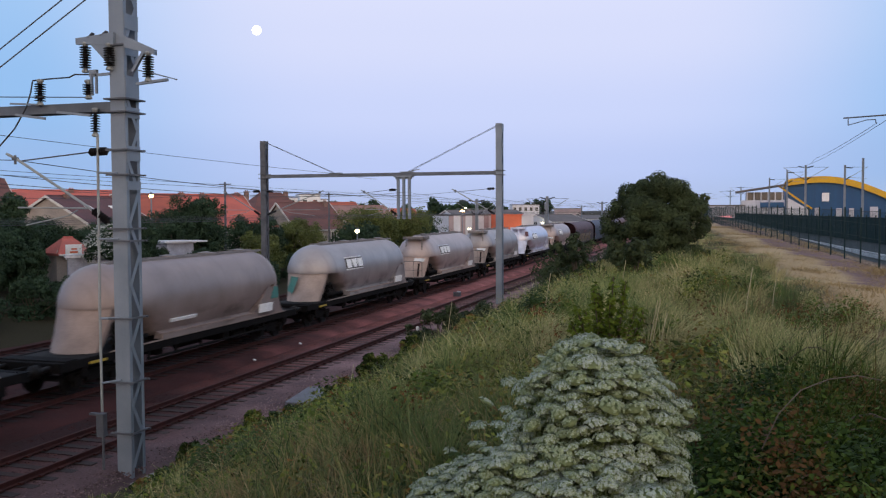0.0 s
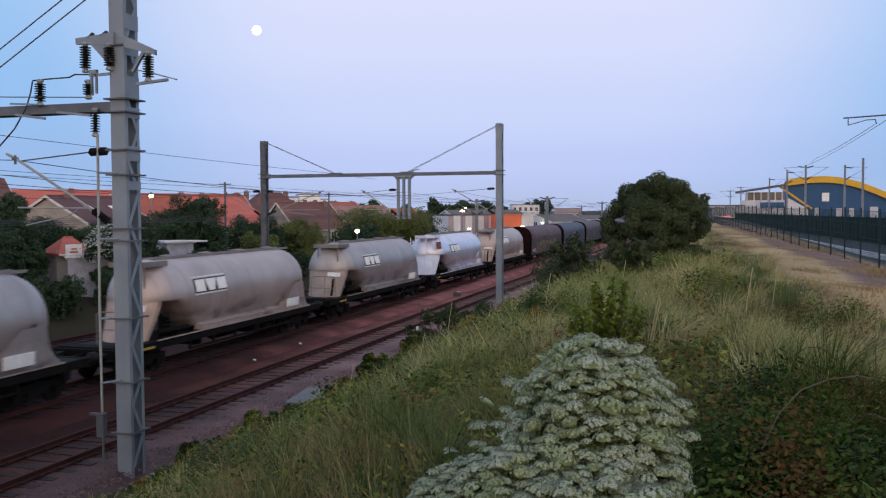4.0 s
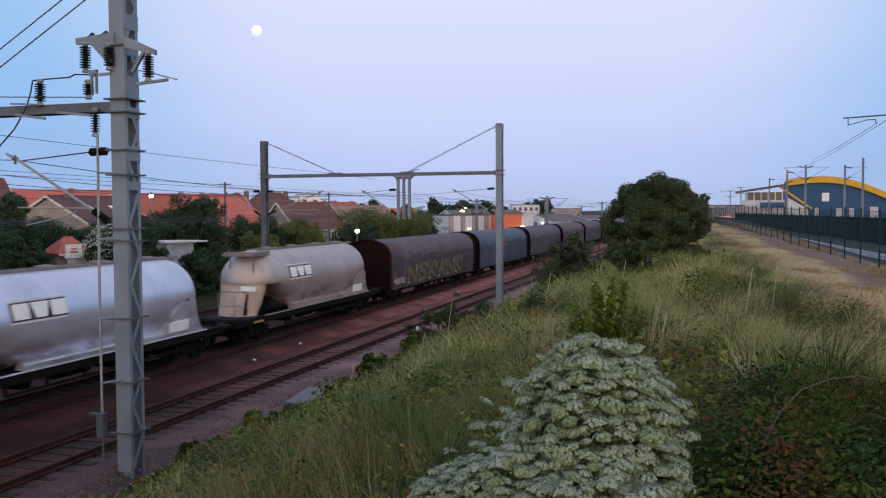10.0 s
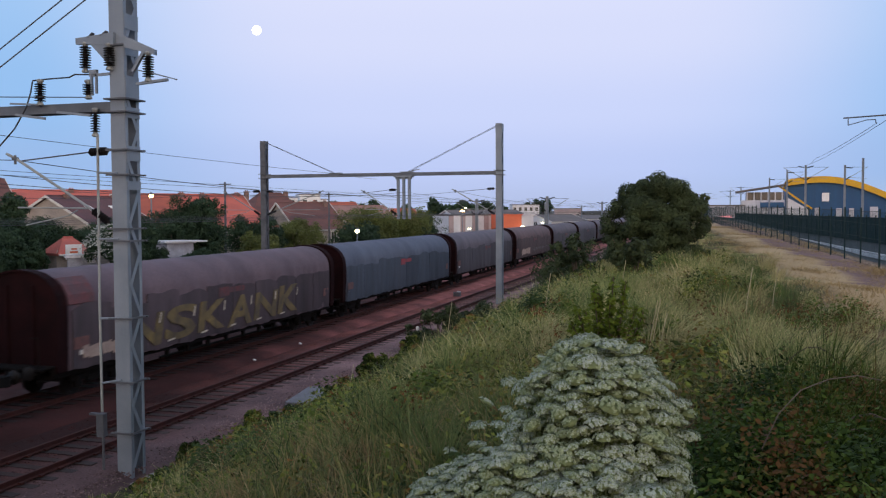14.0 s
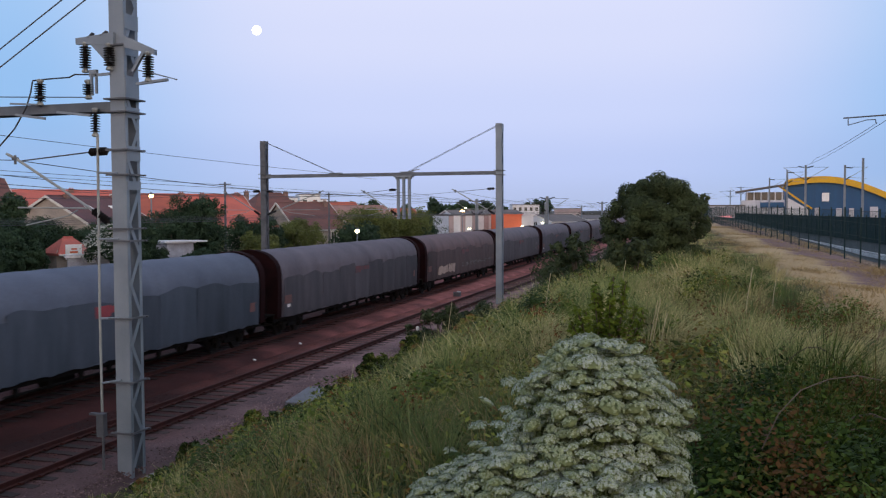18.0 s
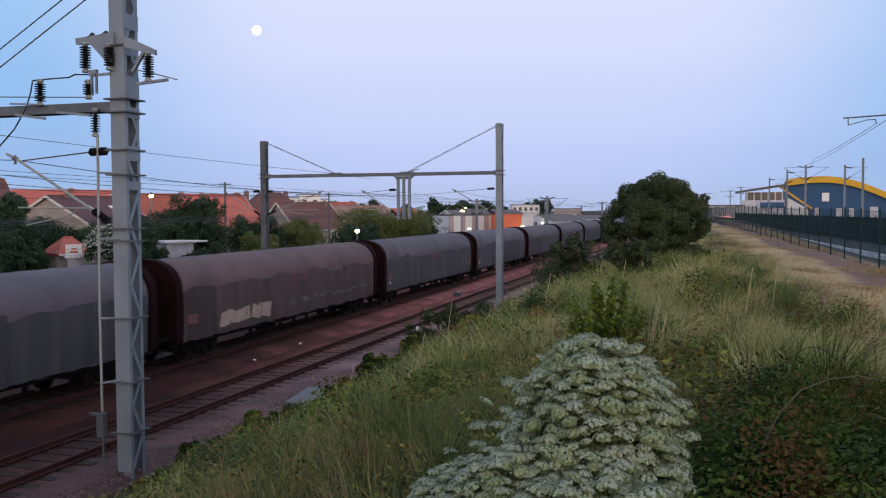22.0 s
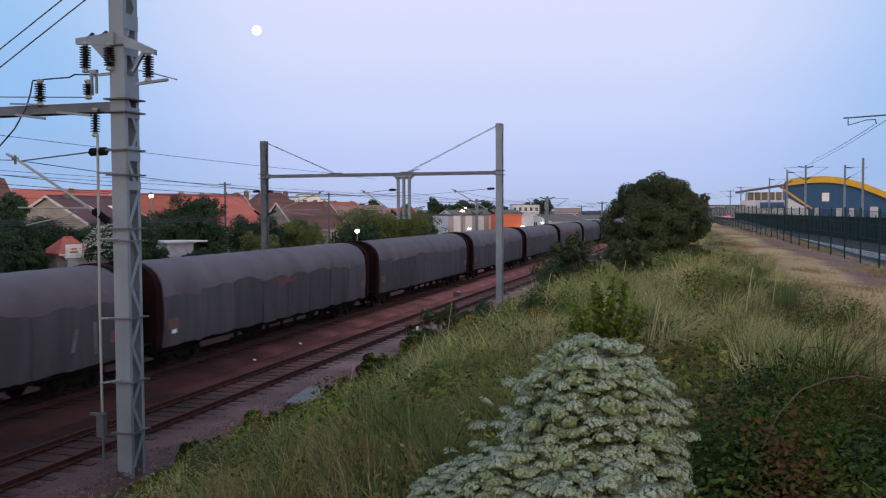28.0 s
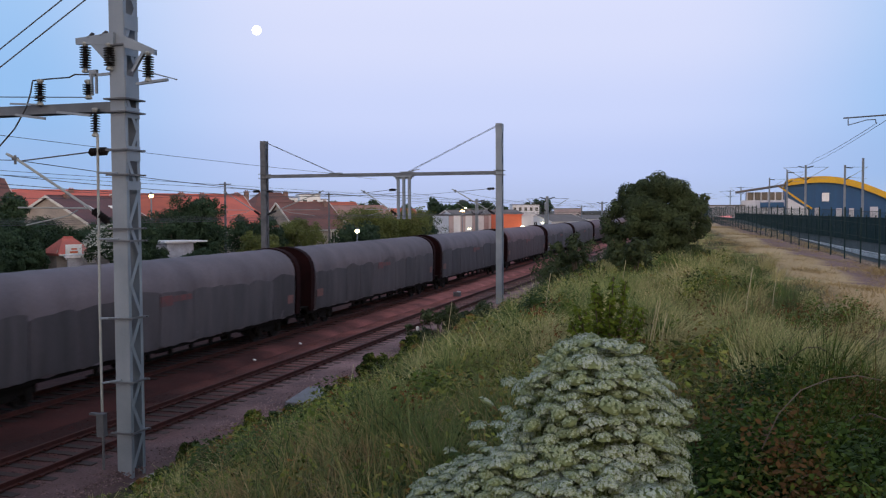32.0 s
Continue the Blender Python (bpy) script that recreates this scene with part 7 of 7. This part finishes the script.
def tall_tufts(material, label, spots, per, h, seed, lean=(0.25, 0.0)):
    """Tufts of long arching stalks, fanned out from the root."""
    rs = np.random.RandomState(seed)
    base, hh, ll = [], [], []
    for x, y, k in spots:
        d = rs.normal(0, 1, (per, 2))
        bx, by = x + d[:, 0] * 0.07 * k, y + d[:, 1] * 0.07 * k
        e = h * k * rs.uniform(0.55, 1.1, per)
        base.append(over(bx, by, -0.03))
        hh.append(e)
        ll.append((d * 0.26 + np.array(lean)) * e[:, None])
    e = np.concatenate(hh)
    single("grass", blades(np.concatenate(base), e, 0.004 * rs.uniform(0.6, 1.4, len(e)) + 0.0003 * np.concatenate(base)[:, 1], np.concatenate(ll), rs, material, "grass", 0.75), None, label, "grass", kind="stuff")


def spots_of(n, x0, x1, y0, y1, seed, power=1.2):
    return [(x, y, h / 0.9) for x, y, r, h in places(n, x0, x1, y0, y1, 0.3, 0.9, seed, power)]


tall_tufts(straw_tuft, "pale arching seed grass on the crest", spots_of(130, -4.0, 2.6, 9, 32, 921), 110, 0.5, 931)
tall_tufts(straw_tuft, "pale arching seed grass among the brambles", [(1.15, 8.2, 1.1), (1.5, 8.8, 1.0), (0.8, 8.9, 1.1), (1.9, 7.9, 0.9), (1.3, 7.3, 1.0), (0.3, 9.6, 1.0), (-0.4, 9.9, 1.0)], 120, 0.72, 932, (0.5, -0.1))
tall_tufts(herb_crest, "bleached mixed grass tufts on the slope", spots_of(150, -9.5, -1.2, 6.5, 22, 923), 110, 0.5, 936, (0.16, 0.0))
tall_tufts(green_tuft, "long green grass tufts on the slope", spots_of(110, -10.0, 1.8, 5.5, 26, 922), 120, 0.46, 933, (0.12, 0.0))
rs = np.random.RandomState(77)
tall_tufts(herb_thicket, "thin mixed grass growing through the brambles", [(rs.uniform(0.45, 2.1), rs.uniform(5.0, 7.6), rs.uniform(0.7, 1.2)) for i in range(34)], 46, 0.86, 935, (0.2, -0.1))
tall_tufts(green_tuft, "lush blue-green grass beside the brambles", [(2.0, 5.6, 1.0), (2.3, 6.2, 1.1), (1.85, 4.9, 0.9), (2.5, 5.4, 1.0), (2.15, 6.9, 1.0), (2.6, 7.2, 1.0), (-1.5, 4.9, 0.9), (-1.9, 5.6, 1.0), (-2.4, 6.3, 1.0), (-1.7, 6.4, 1.0), (-2.9, 7.1, 1.0)], 240, 0.66, 934, (0.1, -0.1))

cane_m = mat("bramble cane", (0.10, 0.075, 0.06), (0.07, 0.05, 0.04), rough=0.8, bump=0)
rs = np.random.RandomState(21)
for i in range(5):
    x, y = rs.uniform(0.3, 2.0), rs.uniform(3.6, 8.5)
    a, L, h = rs.uniform(-0.7, 0.9), rs.uniform(0.7, 1.2), rs.uniform(0.45, 0.65)
    pts = [(x + math.cos(a) * L * k / 9, y + math.sin(a) * L * k / 9, float(height(x, y)) + h * math.sin(math.pi * (0.05 + 0.85 * k / 9))) for k in range(10)]
    single("bramble_cane", sweep(pts, 0.005), cane_m, "arching brown bramble cane above the leaves", "bramble", "bramble canes")
single("bramble_cane", sweep([(0.22, 4.32, 4.82), (0.30, 4.42, 4.97), (0.41, 4.6, 5.05), (0.56, 4.8, 5.075), (0.72, 5.0, 5.065), (0.86, 5.15, 5.02)], 0.003), cane_m, "long arching brown bramble cane above the thicket", "bramble", "bramble canes")
for i, (x, y, r, h) in enumerate(((-12.3, 18.6, 0.8, 0.85), (-12.0, 20.6, 0.7, 0.75), (-12.5, 31.5, 0.8, 0.8), (-12.4, 35.5, 0.9, 0.9), (-10.6, 19.4, 0.8, 0.8), (-10.2, 24, 0.9, 0.8), (-9.0, 17.5, 0.7, 0.7), (-9.4, 29, 0.9, 0.8), (-7.6, 22, 0.8, 0.6), (-12.8, 17.6, 0.5, 0.7), (-12.6, 16.6, 0.5, 0.55), (-11.2, 16.8, 0.6, 0.7), (-8.6, 19.5, 0.6, 0.7), (-9.2, 15.2, 0.6, 0.6), (-7.2, 16.4, 0.6, 0.6), (-6.4, 14.2, 0.5, 0.5), (-8.2, 13.4, 0.6, 0.6), (-12.0, 32.4, 0.6, 1.0), (-11.1, 27.6, 0.7, 0.8), (-5.6, 17.2, 0.5, 0.6), (-6.6, 24.5, 0.7, 0.8), (-12.2, 28.6, 0.6, 1.9), (-11.5, 27.3, 0.55, 1.6), (-12.7, 21.6, 0.65, 1.3), (-12.9, 18.9, 0.5, 1.1), (-12.3, 33.4, 0.7, 1.4))):
    x += 0.6 if x < -11 and y < 34 else 0.0
    tree((x, y, float(height(x, y)) - 0.08), r, h * (0.62 if x < -11 and y < 30 else 0.9), 140 + i, herb_leaf if i % 3 else bramble_m, "leafy green scrub at the foot of the bank", "bush", base=0.03, n=2200, leaf=0.06, group="scrub on the slope", count=16, lobe=(0.2, 0.36))

# the large shrub: a round dome with lower shoulders and a spray reaching out
SHRUB = [((0, 0, 1.8), 0.95), ((-0.5, 0.2, 2.0), 0.74), ((0.42, 0.1, 2.0), 0.76), ((0, 0, 2.34), 0.58), ((-1.0, 0, 1.42), 0.62), ((-1.22, 0.2, 1.0), 0.46), ((0.92, -0.1, 1.72), 0.60), ((1.2, 0, 1.33), 0.40), ((0.98, -0.2, 0.83), 0.56), ((0.17, -0.45, 0.85), 0.82), ((-0.75, -0.2, 0.83), 0.74), ((1.4, 0.1, 2.12), 0.17), ((-0.35, -0.6, 1.35), 0.62), ((0.55, -0.6, 1.3), 0.6), ((0.1, 0.7, 1.2), 0.9), ((-0.9, 0.3, 1.95), 0.3), ((0.72, 0.1, 2.02), 0.62), ((0.3, -0.3, 1.9), 0.8), ((1.0, 0.1, 1.9), 0.45), ((-0.3, 0.3, 2.25), 0.5), ((0.5, -0.5, 0.42), 0.62), ((-0.4, -0.5, 0.4), 0.62), ((1.15, 0, 0.42), 0.42), ((-1.05, 0, 0.45), 0.46)]
tree((-1.65, 26.6, 4.15), 2.0, 2.86, 31, leaf_dark, "dense dark green rounded shrub on the bank", "shrub", base=0.1, n=95000, leaf=0.04, masses=SHRUB)
for i, (x, y, r, h) in enumerate(((-1.9, 22.3, 0.7, 1.1), (-4.5, 30.0, 1.2, 1.9), (-7.0, 45, 2.2, 2.0), (-8.8, 50, 2.0, 1.9), (-9.4, 58, 1.8, 2.0), (-11.7, 37.2, 1.4, 2.0), (-12.1, 35.6, 1.0, 1.5), (-10.9, 39.0, 1.3, 1.5), (-10.6, 41.5, 1.2, 1.3), (-12.6, 45, 1.0, 0.8), (-6.5, 40, 1.1, 1.0), (-10.5, 62, 1.6, 2.0), (-11.5, 70, 2.0, 2.4), (-12.5, 49, 0.8, 0.9))):
    tree((x, y, float(height(x, y)) - 0.05), r, h, 40 + i, leaf_dark, "low dark scrub bush on the slope", "bush", base=0.05, n=3200, leaf=0.07, group="scrub on the slope", count=12)
# a young bush of upright leafy shoots
t = thing("sapling", Matrix.Translation((-1.02, 9.1, float(height(-1.02, 9.1)) - 0.05)), "young leafy green sapling with upright shoots among the grass", "sapling")
rs = np.random.RandomState(61)
sprays = []
for i in range(16):
    a, q = rs.uniform(0, 6.28), rs.uniform(0.05, 0.42)
    foot, head = Vector((math.cos(a) * q * 0.4, math.sin(a) * q * 0.4, 0)), Vector((math.cos(a) * q, math.sin(a) * q, 1.12 - 1.1 * q + rs.uniform(-0.16, 0.1)))
    mid = (foot + head) / 2 + Vector((0, 0, 0.08))
    part("shoot", sweep([foot, mid, head], 0.007), bark, t)
    f = rs.uniform(0.12, 1.0, 190)
    p = np.array(foot) + (np.array(head) - np.array(foot)) * f[:, None]
    off = rs.normal(0, 0.055, (190, 3)) * (1.25 - f)[:, None] + rs.normal(0, 0.012, (190, 3))
    sprays.append(p + off)
part("foliage", leaves(np.concatenate(sprays), 0.034, rs, leaf_young, "foliage", 0.4), None, t)
straw_m = mat("dead pale stalk", (0.52, 0.45, 0.30), (0.40, 0.33, 0.2), rough=0.8, bump=0)
for i, (x, y, h) in enumerate(((-0.62, 9.3, 0.8), (-0.55, 9.25, 0.66), (-0.66, 9.5, 0.75), (-4.4, 14.5, 1.1), (-5.6, 13.0, 0.8), (-4.2, 12.4, 0.75), (-7.0, 15.5, 0.7), (-2.6, 14.0, 0.9), (-1.6, 16, 0.9), (0.4, 12.5, 0.9), (0.9, 15.2, 0.9))):
    z = float(height(x, y)) - 0.03
    single("dry_stalk", sweep([(x, y, z), (x + 0.03, y, z + h * 0.5), (x + 0.10, y + 0.02, z + h)], 0.0045), straw_m, "dead pale grass stalk standing above the grass", "stalk", "dead stalks")

# ---- flowering plant before the camera ----
stem_m = mat("flower stem", (0.12, 0.16, 0.06), (0.09, 0.12, 0.045), rough=0.7, scale=4, fine=20, bump=0)
flower_m = mat("white florets", (0.47, 0.53, 0.47), (0.38, 0.44, 0.37), rough=0.8, scale=5, fine=60, bump=0, spread=0.16, island=True, trans=0.25)
flower_g = mat("green-white florets", (0.36, 0.42, 0.25), (0.27, 0.33, 0.17), rough=0.8, scale=5, fine=60, bump=0, spread=0.2, island=True, trans=0.25)
head_g = mat("pale green flower head", (0.22, 0.27, 0.12), (0.16, 0.20, 0.085), rough=0.8, scale=9, fine=70, bump=0, trans=0.2)
feather_m = mat("feathery umbel leaf", (0.13, 0.17, 0.065), (0.08, 0.11, 0.042), rough=0.7, scale=4, fine=9, bump=0, spread=0.35, island=True, trans=0.25, spec=0.1)


def umbel_mesh(seed, white, r, dome):
    """A domed head: a green heart of rays under many small clusters of florets."""
    rs = np.random.RandomState(seed)
    v, f, m = [], [], []

    def quad(p, u, w, k):
        i = len(v)
        v.extend([p - u - w, p + u - w, p + u + w, p - u + w])
        f.append((i, i + 1, i + 2, i + 3))
        m.append(k)

    # the heart, a little below the florets
    rings, seg = [(1.0, -0.25), (0.93, 0.25), (0.66, 0.66), (0.3, 0.88)], 12
    for q, z in rings:
        v.extend([np.array([q * r * 0.78 * math.cos(6.2832 * i / seg), q * r * 0.78 * math.sin(6.2832 * i / seg), z * dome * 0.8]) for i in range(seg)])
    for k in range(len(rings) - 1):
        for i in range(seg):
            f.append((k * seg + i, k * seg + (i + 1) % seg, (k + 1) * seg + (i + 1) % seg, (k + 1) * seg + i))
            m.append(2)
    for i in range(0, seg, 2):
        # rays from the stalk to the rim
        p, q = np.array([0, 0, -dome * 1.3]), v[i]
        side = np.array([-q[1], q[0], 0]) / r * 0.0016
        j = len(v)
        v.extend([p - side, p + side, q + side, q - side])
        f.append((j, j + 1, j + 2, j + 3))
        m.append(2)
    heads = 44
    for i in range(heads):
        c = math.sqrt((i + 0.5) / heads)
        a = i * 2.39996 + rs.uniform(-0.3, 0.3)
        z = dome * math.sqrt(max(0.0, 1 - (c * 0.98) ** 2))
        c3 = np.array([c * r * math.cos(a), c * r * math.sin(a), z + rs.uniform(-0.003, 0.004)])
        n = np.array([c3[0] / r, c3[1] / r, 0.75])
        n /= np.linalg.norm(n)
        hr = r * rs.uniform(0.09, 0.15)
        for j in range(17):
            d = rs.normal(0, 1, 3)
            d -= n * (d @ n)
            d /= np.linalg.norm(d) + 1e-6
            p = c3 + d * hr * math.sqrt(rs.uniform(0, 1)) + n * rs.uniform(-0.3, 0.35) * hr
            u = rs.normal(0, 1, 3)
            u -= n * (u @ n) * 0.8
            u /= np.linalg.norm(u) + 1e-6
            w = np.cross(n, u)
            e = rs.uniform(0.0018, 0.0032)
            quad(p, u * e, w * e * 0.8, 0 if rs.uniform() < white * (1.1 - 0.45 * c) else 1)
    me = bpy.data.meshes.new("umbel")
    me.from_pydata([tuple(p) for p in v], [], f)
    for k in (flower_m, flower_g, head_g):
        me.materials.append(k)
    me.polygons.foreach_set("material_index", m)
    me.update()
    return me


UMB = [umbel_mesh(300 + i, (0.85, 0.45, 0.7, 0.15)[i % 4], 0.040 + 0.005 * (i % 5), (0.013 + 0.004 * (i % 3)) if i % 4 != 3 else 0.032) for i in range(12)]
plant = thing("umbellifer", Matrix.Translation((-0.47, 3.78, 4.22)), "tall white-green flowering umbellifer clump among the grass", "wild flower")
rs = np.random.RandomState(77)
stem_me = Geo().rod((0, 0, 0), (0, 0, 1), 0.005, 0.003, n=5).mesh("stem", stem_m)
# a tall dome of heads, and a lower one leaning out of its side: (x, y, radius in x, in y, cap height, top)
DOMES = [(0.0, 0.0, 0.34, 0.42, 0.42, 1.13), (-0.52, -0.22, 0.22, 0.28, 0.16, 0.60), (0.03, -0.40, 0.30, 0.32, 0.28, 0.76), (-0.24, -0.36, 0.30, 0.30, 0.26, 0.74), (0.02, -0.2, 0.33, 0.3, 0.36, 0.96)]
spots, heads, stems = [], [], Geo()
for cx, cy, rx, ry, cap, top in DOMES:
    for i in range(2600):
        a, q = rs.uniform(0, 6.283), rs.uniform(0, 1)
        if q < 0.62:
            c = math.sqrt(q / 0.62)
            x, y, z = c * rx * math.cos(a), c * ry * math.sin(a), top - cap * (1 - math.sqrt(1 - 0.96 * c * c))
        else:
            x, y, z = rx * math.cos(a), ry * math.sin(a), top - cap * 0.8 - (q - 0.62) / 0.38 * 0.42
        c = math.hypot(x / rx, y / ry)
        if z < 0.16 or (y > 0.25 * ry and c > 0.85):
            continue
        push, big = rs.uniform(0.86, 1.10), rs.choice((0.65, 0.8, 0.95, 1.1, 1.3))
        p = Vector((cx + x * push, cy + y * push, z + rs.uniform(-0.075, 0.035)))
        if any((p - o).length < 0.053 * big for o in spots) or any(((p.x - u) / (0.85 * ra)) ** 2 + ((p.y - v) / (0.85 * rb)) ** 2 < 1 and p.z < hi - ch - 0.02 for u, v, ra, rb, ch, hi in DOMES):
            continue
        spots.append(p)
        out = Vector((x / rx * c, y / ry * c, 0)) * 0.36 + Vector((rs.uniform(-0.34, 0.34), rs.uniform(-0.34, 0.34), 1.0))
        turn = out.to_track_quat("Z", "Y").to_matrix().to_4x4()
        # open white heads gather in drifts, greener ones between
        fresh = float(wob(p.x * 9 + 2, p.z * 11 + p.y * 5)) + rs.uniform(-0.35, 0.35)
        kind = rs.choice((0, 2, 4, 6, 8, 10)) if fresh < 0.12 else rs.choice((1, 3, 5, 7, 9, 11))
        heads.append((p.y, kind, Matrix.Translation(p) @ turn @ Matrix.Rotation(rs.uniform(0, 6.283), 4, "Z") @ Matrix.Diagonal((big, big, big, 1))))
        stems.rod((cx * 0.8 + x * 0.4, cy * 0.8 + y * 0.4, 0), p - out.normalized() * 0.03, 0.005, 0.003, n=5)
# the nearest heads are single parts, those behind them one mesh
heads.sort(key=lambda h: h[0])
for y, k, m in heads[:300]:
    part("umbel", UMB[k], None, plant, at=m)
hv, hf, hm = [], [], []
for y, k, m in heads[300:]:
    o = len(hv)
    hv += [tuple(m @ q.co) for q in UMB[k].vertices]
    hf += [tuple(o + i for i in q.vertices) for q in UMB[k].polygons]
    hm += [q.material_index for q in UMB[k].polygons]
if hv:
    me = bpy.data.meshes.new("umbels_behind")
    me.from_pydata(hv, [], hf)
    for k in (flower_m, flower_g, head_g):
        me.materials.append(k)
    me.polygons.foreach_set("material_index", hm)
    tagged(part("umbels_behind", me, None, plant), kind="stuff")
tagged(part("stem_bundle", stems, stem_m, plant), kind="stuff")
rs2 = np.random.RandomState(78)
fill = []
for cx, cy, rx, ry, cap, top in DOMES:
    k = 12000
    d = rs2.normal(0, 1, (k, 2))
    d = d / np.linalg.norm(d, axis=1)[:, None] * np.sqrt(rs2.uniform(0, 0.95, k))[:, None]
    c = np.linalg.norm(d, axis=1)
    z = (top - 0.03 - cap * (1 - np.sqrt(1 - 0.96 * c * c))) * rs2.uniform(0.0, 1.0, k) ** 0.45
    fill.append(np.stack([cx + d[:, 0] * rx, cy + d[:, 1] * ry, z], 1))
part("foliage", leaves(np.concatenate(fill), 0.014, rs2, feather_m, "foliage", 0.5), None, plant)

# loose flower heads beside the clump
for i, (x, y, h) in enumerate(((-1.05, 4.55, 0.80), (-1.12, 4.7, 0.66), (-1.22, 4.6, 0.55), (-1.00, 4.9, 0.92), (-1.30, 4.9, 0.62), (-1.18, 5.2, 0.86), (-1.42, 4.75, 0.5), (-0.98, 5.3, 1.02), (-1.35, 5.3, 0.72))):
    z, h = float(height(x, y)), h - 0.14
    loose = thing("umbellifer_stalk", Matrix.Translation((x, y, z)), "single white umbel on a thin green stalk", "wild flower", "loose umbels")
    part("umbel", UMB[4 * (i % 3)], None, loose, at=pose(0, 0, h * 0.85, 8 - 5 * i, 6, 40 * i))
    part("stem", stem_me, None, loose, at=Matrix.Diagonal((1, 1, h * 0.83, 1)))
# a bare concrete slab in the gravel
single("concrete_slab", Geo().box((0, 0, 0), (1.1, 2.6, 0.12), bevel=0.08), mat("blue-grey concrete", (0.20, 0.205, 0.23), (0.13, 0.13, 0.145), rough=0.85, scale=1.5, fine=20, bump=0.4), "flat grey concrete slab at the foot of the bank", "slab", at=pose(-12.75, 26.7, -0.24, 0, 0, 8))

# small things along the line
plastic = mat("white plastic", (0.75, 0.76, 0.78), (0.6, 0.6, 0.6), rough=0.5)
t = thing("marker_post", Matrix.Translation((-13.1, 38.6, -0.35)), "short white marker post beside the track", "marker post")
part("post", Geo().box((0, 0, 0.45), (0.13, 0.1, 0.95), bevel=0.02), plastic, t)
part("foot", Geo().box((0, 0, 0.06), (0.2, 0.2, 0.12), bevel=0.04), concrete_m, t)
t = thing("point_indicator", Matrix.Translation((-17.55, 60.6, -0.3)), "small dark track device with white top", "track device")
part("body", Geo().box((0, 0, 0.2), (0.5, 0.4, 0.4), bevel=0.05), galv_dark, t)
part("top", Geo().box((0.1, 0, 0.43), (0.24, 0.2, 0.07), bevel=0.03), plastic, t)
for x, y in ((-18.0, 32.2), (-18.2, 36.8)):
    single("litter", Geo().box((0, 0, 0.03), (0.13, 0.10, 0.04), Euler((0.2, 0.3, 0.5)).to_matrix(), bevel=0.02), plastic, "scrap of white litter on the ballast", "litter", at=Matrix.Translation((x, y, -0.19)))
single("moon", Geo().lathe((0, 0, -16), [(16 * math.sin(math.pi * k / 16) + 0.05, 16 - 16 * math.cos(math.pi * k / 16)) for k in range(17)], n=40), glow("moonlight", (1.0, 0.96, 0.88), 2.5), "bright full moon in the dusk sky", "moon", at=Matrix.Translation((-1491, 2711, 620)), smooth=3)
track("track_near", TRACKS["near"], 6, 120, "ballasted track with rust-brown rails and weathered sleepers")
track("track_train", TRACKS["train"], 14, 75, "rusty ballasted track under the goods train", False)
track("track_third", TRACKS["third"], 26, 60, "rusty ballasted track behind the goods train", False)
track("track_fourth", TRACKS["fourth"], 30, 60, "rusty ballasted track near the far trees", False)
scatter_stones("ballast_stones", -17.6, -12.9, 8, 60, 22000, -0.2, 0.045, "loose grey-pink ballast stones")


def motions():
    """The train rolls towards the camera's left at a steady pace, its wheels turning."""
    for w, y in TRAIN:
        walk(w, [(t, Matrix.Translation((TRACKS["train"], y - d, 0))) for t, d in ROLLED])
    ts, ds = [t for t, d in ROLLED], [d for t, d in ROLLED]
    for s, sets in WHEELSETS.items():
        rows = [(k / 15, Matrix.Translation((0, s * 0.9, 0.46)) @ pose(0, 0, 0, math.degrees(float(np.interp(k / 15, ts, ds)) / 0.46))) for k in range(481)]
        walk(sets[0], rows)
        keys = sets[0].animation_data
        for other in sets[1:]:
            other.rotation_mode = "QUATERNION"
            mine = other.animation_data_create()
            mine.action = keys.action
            mine.action_slot = keys.action_slot


motions()
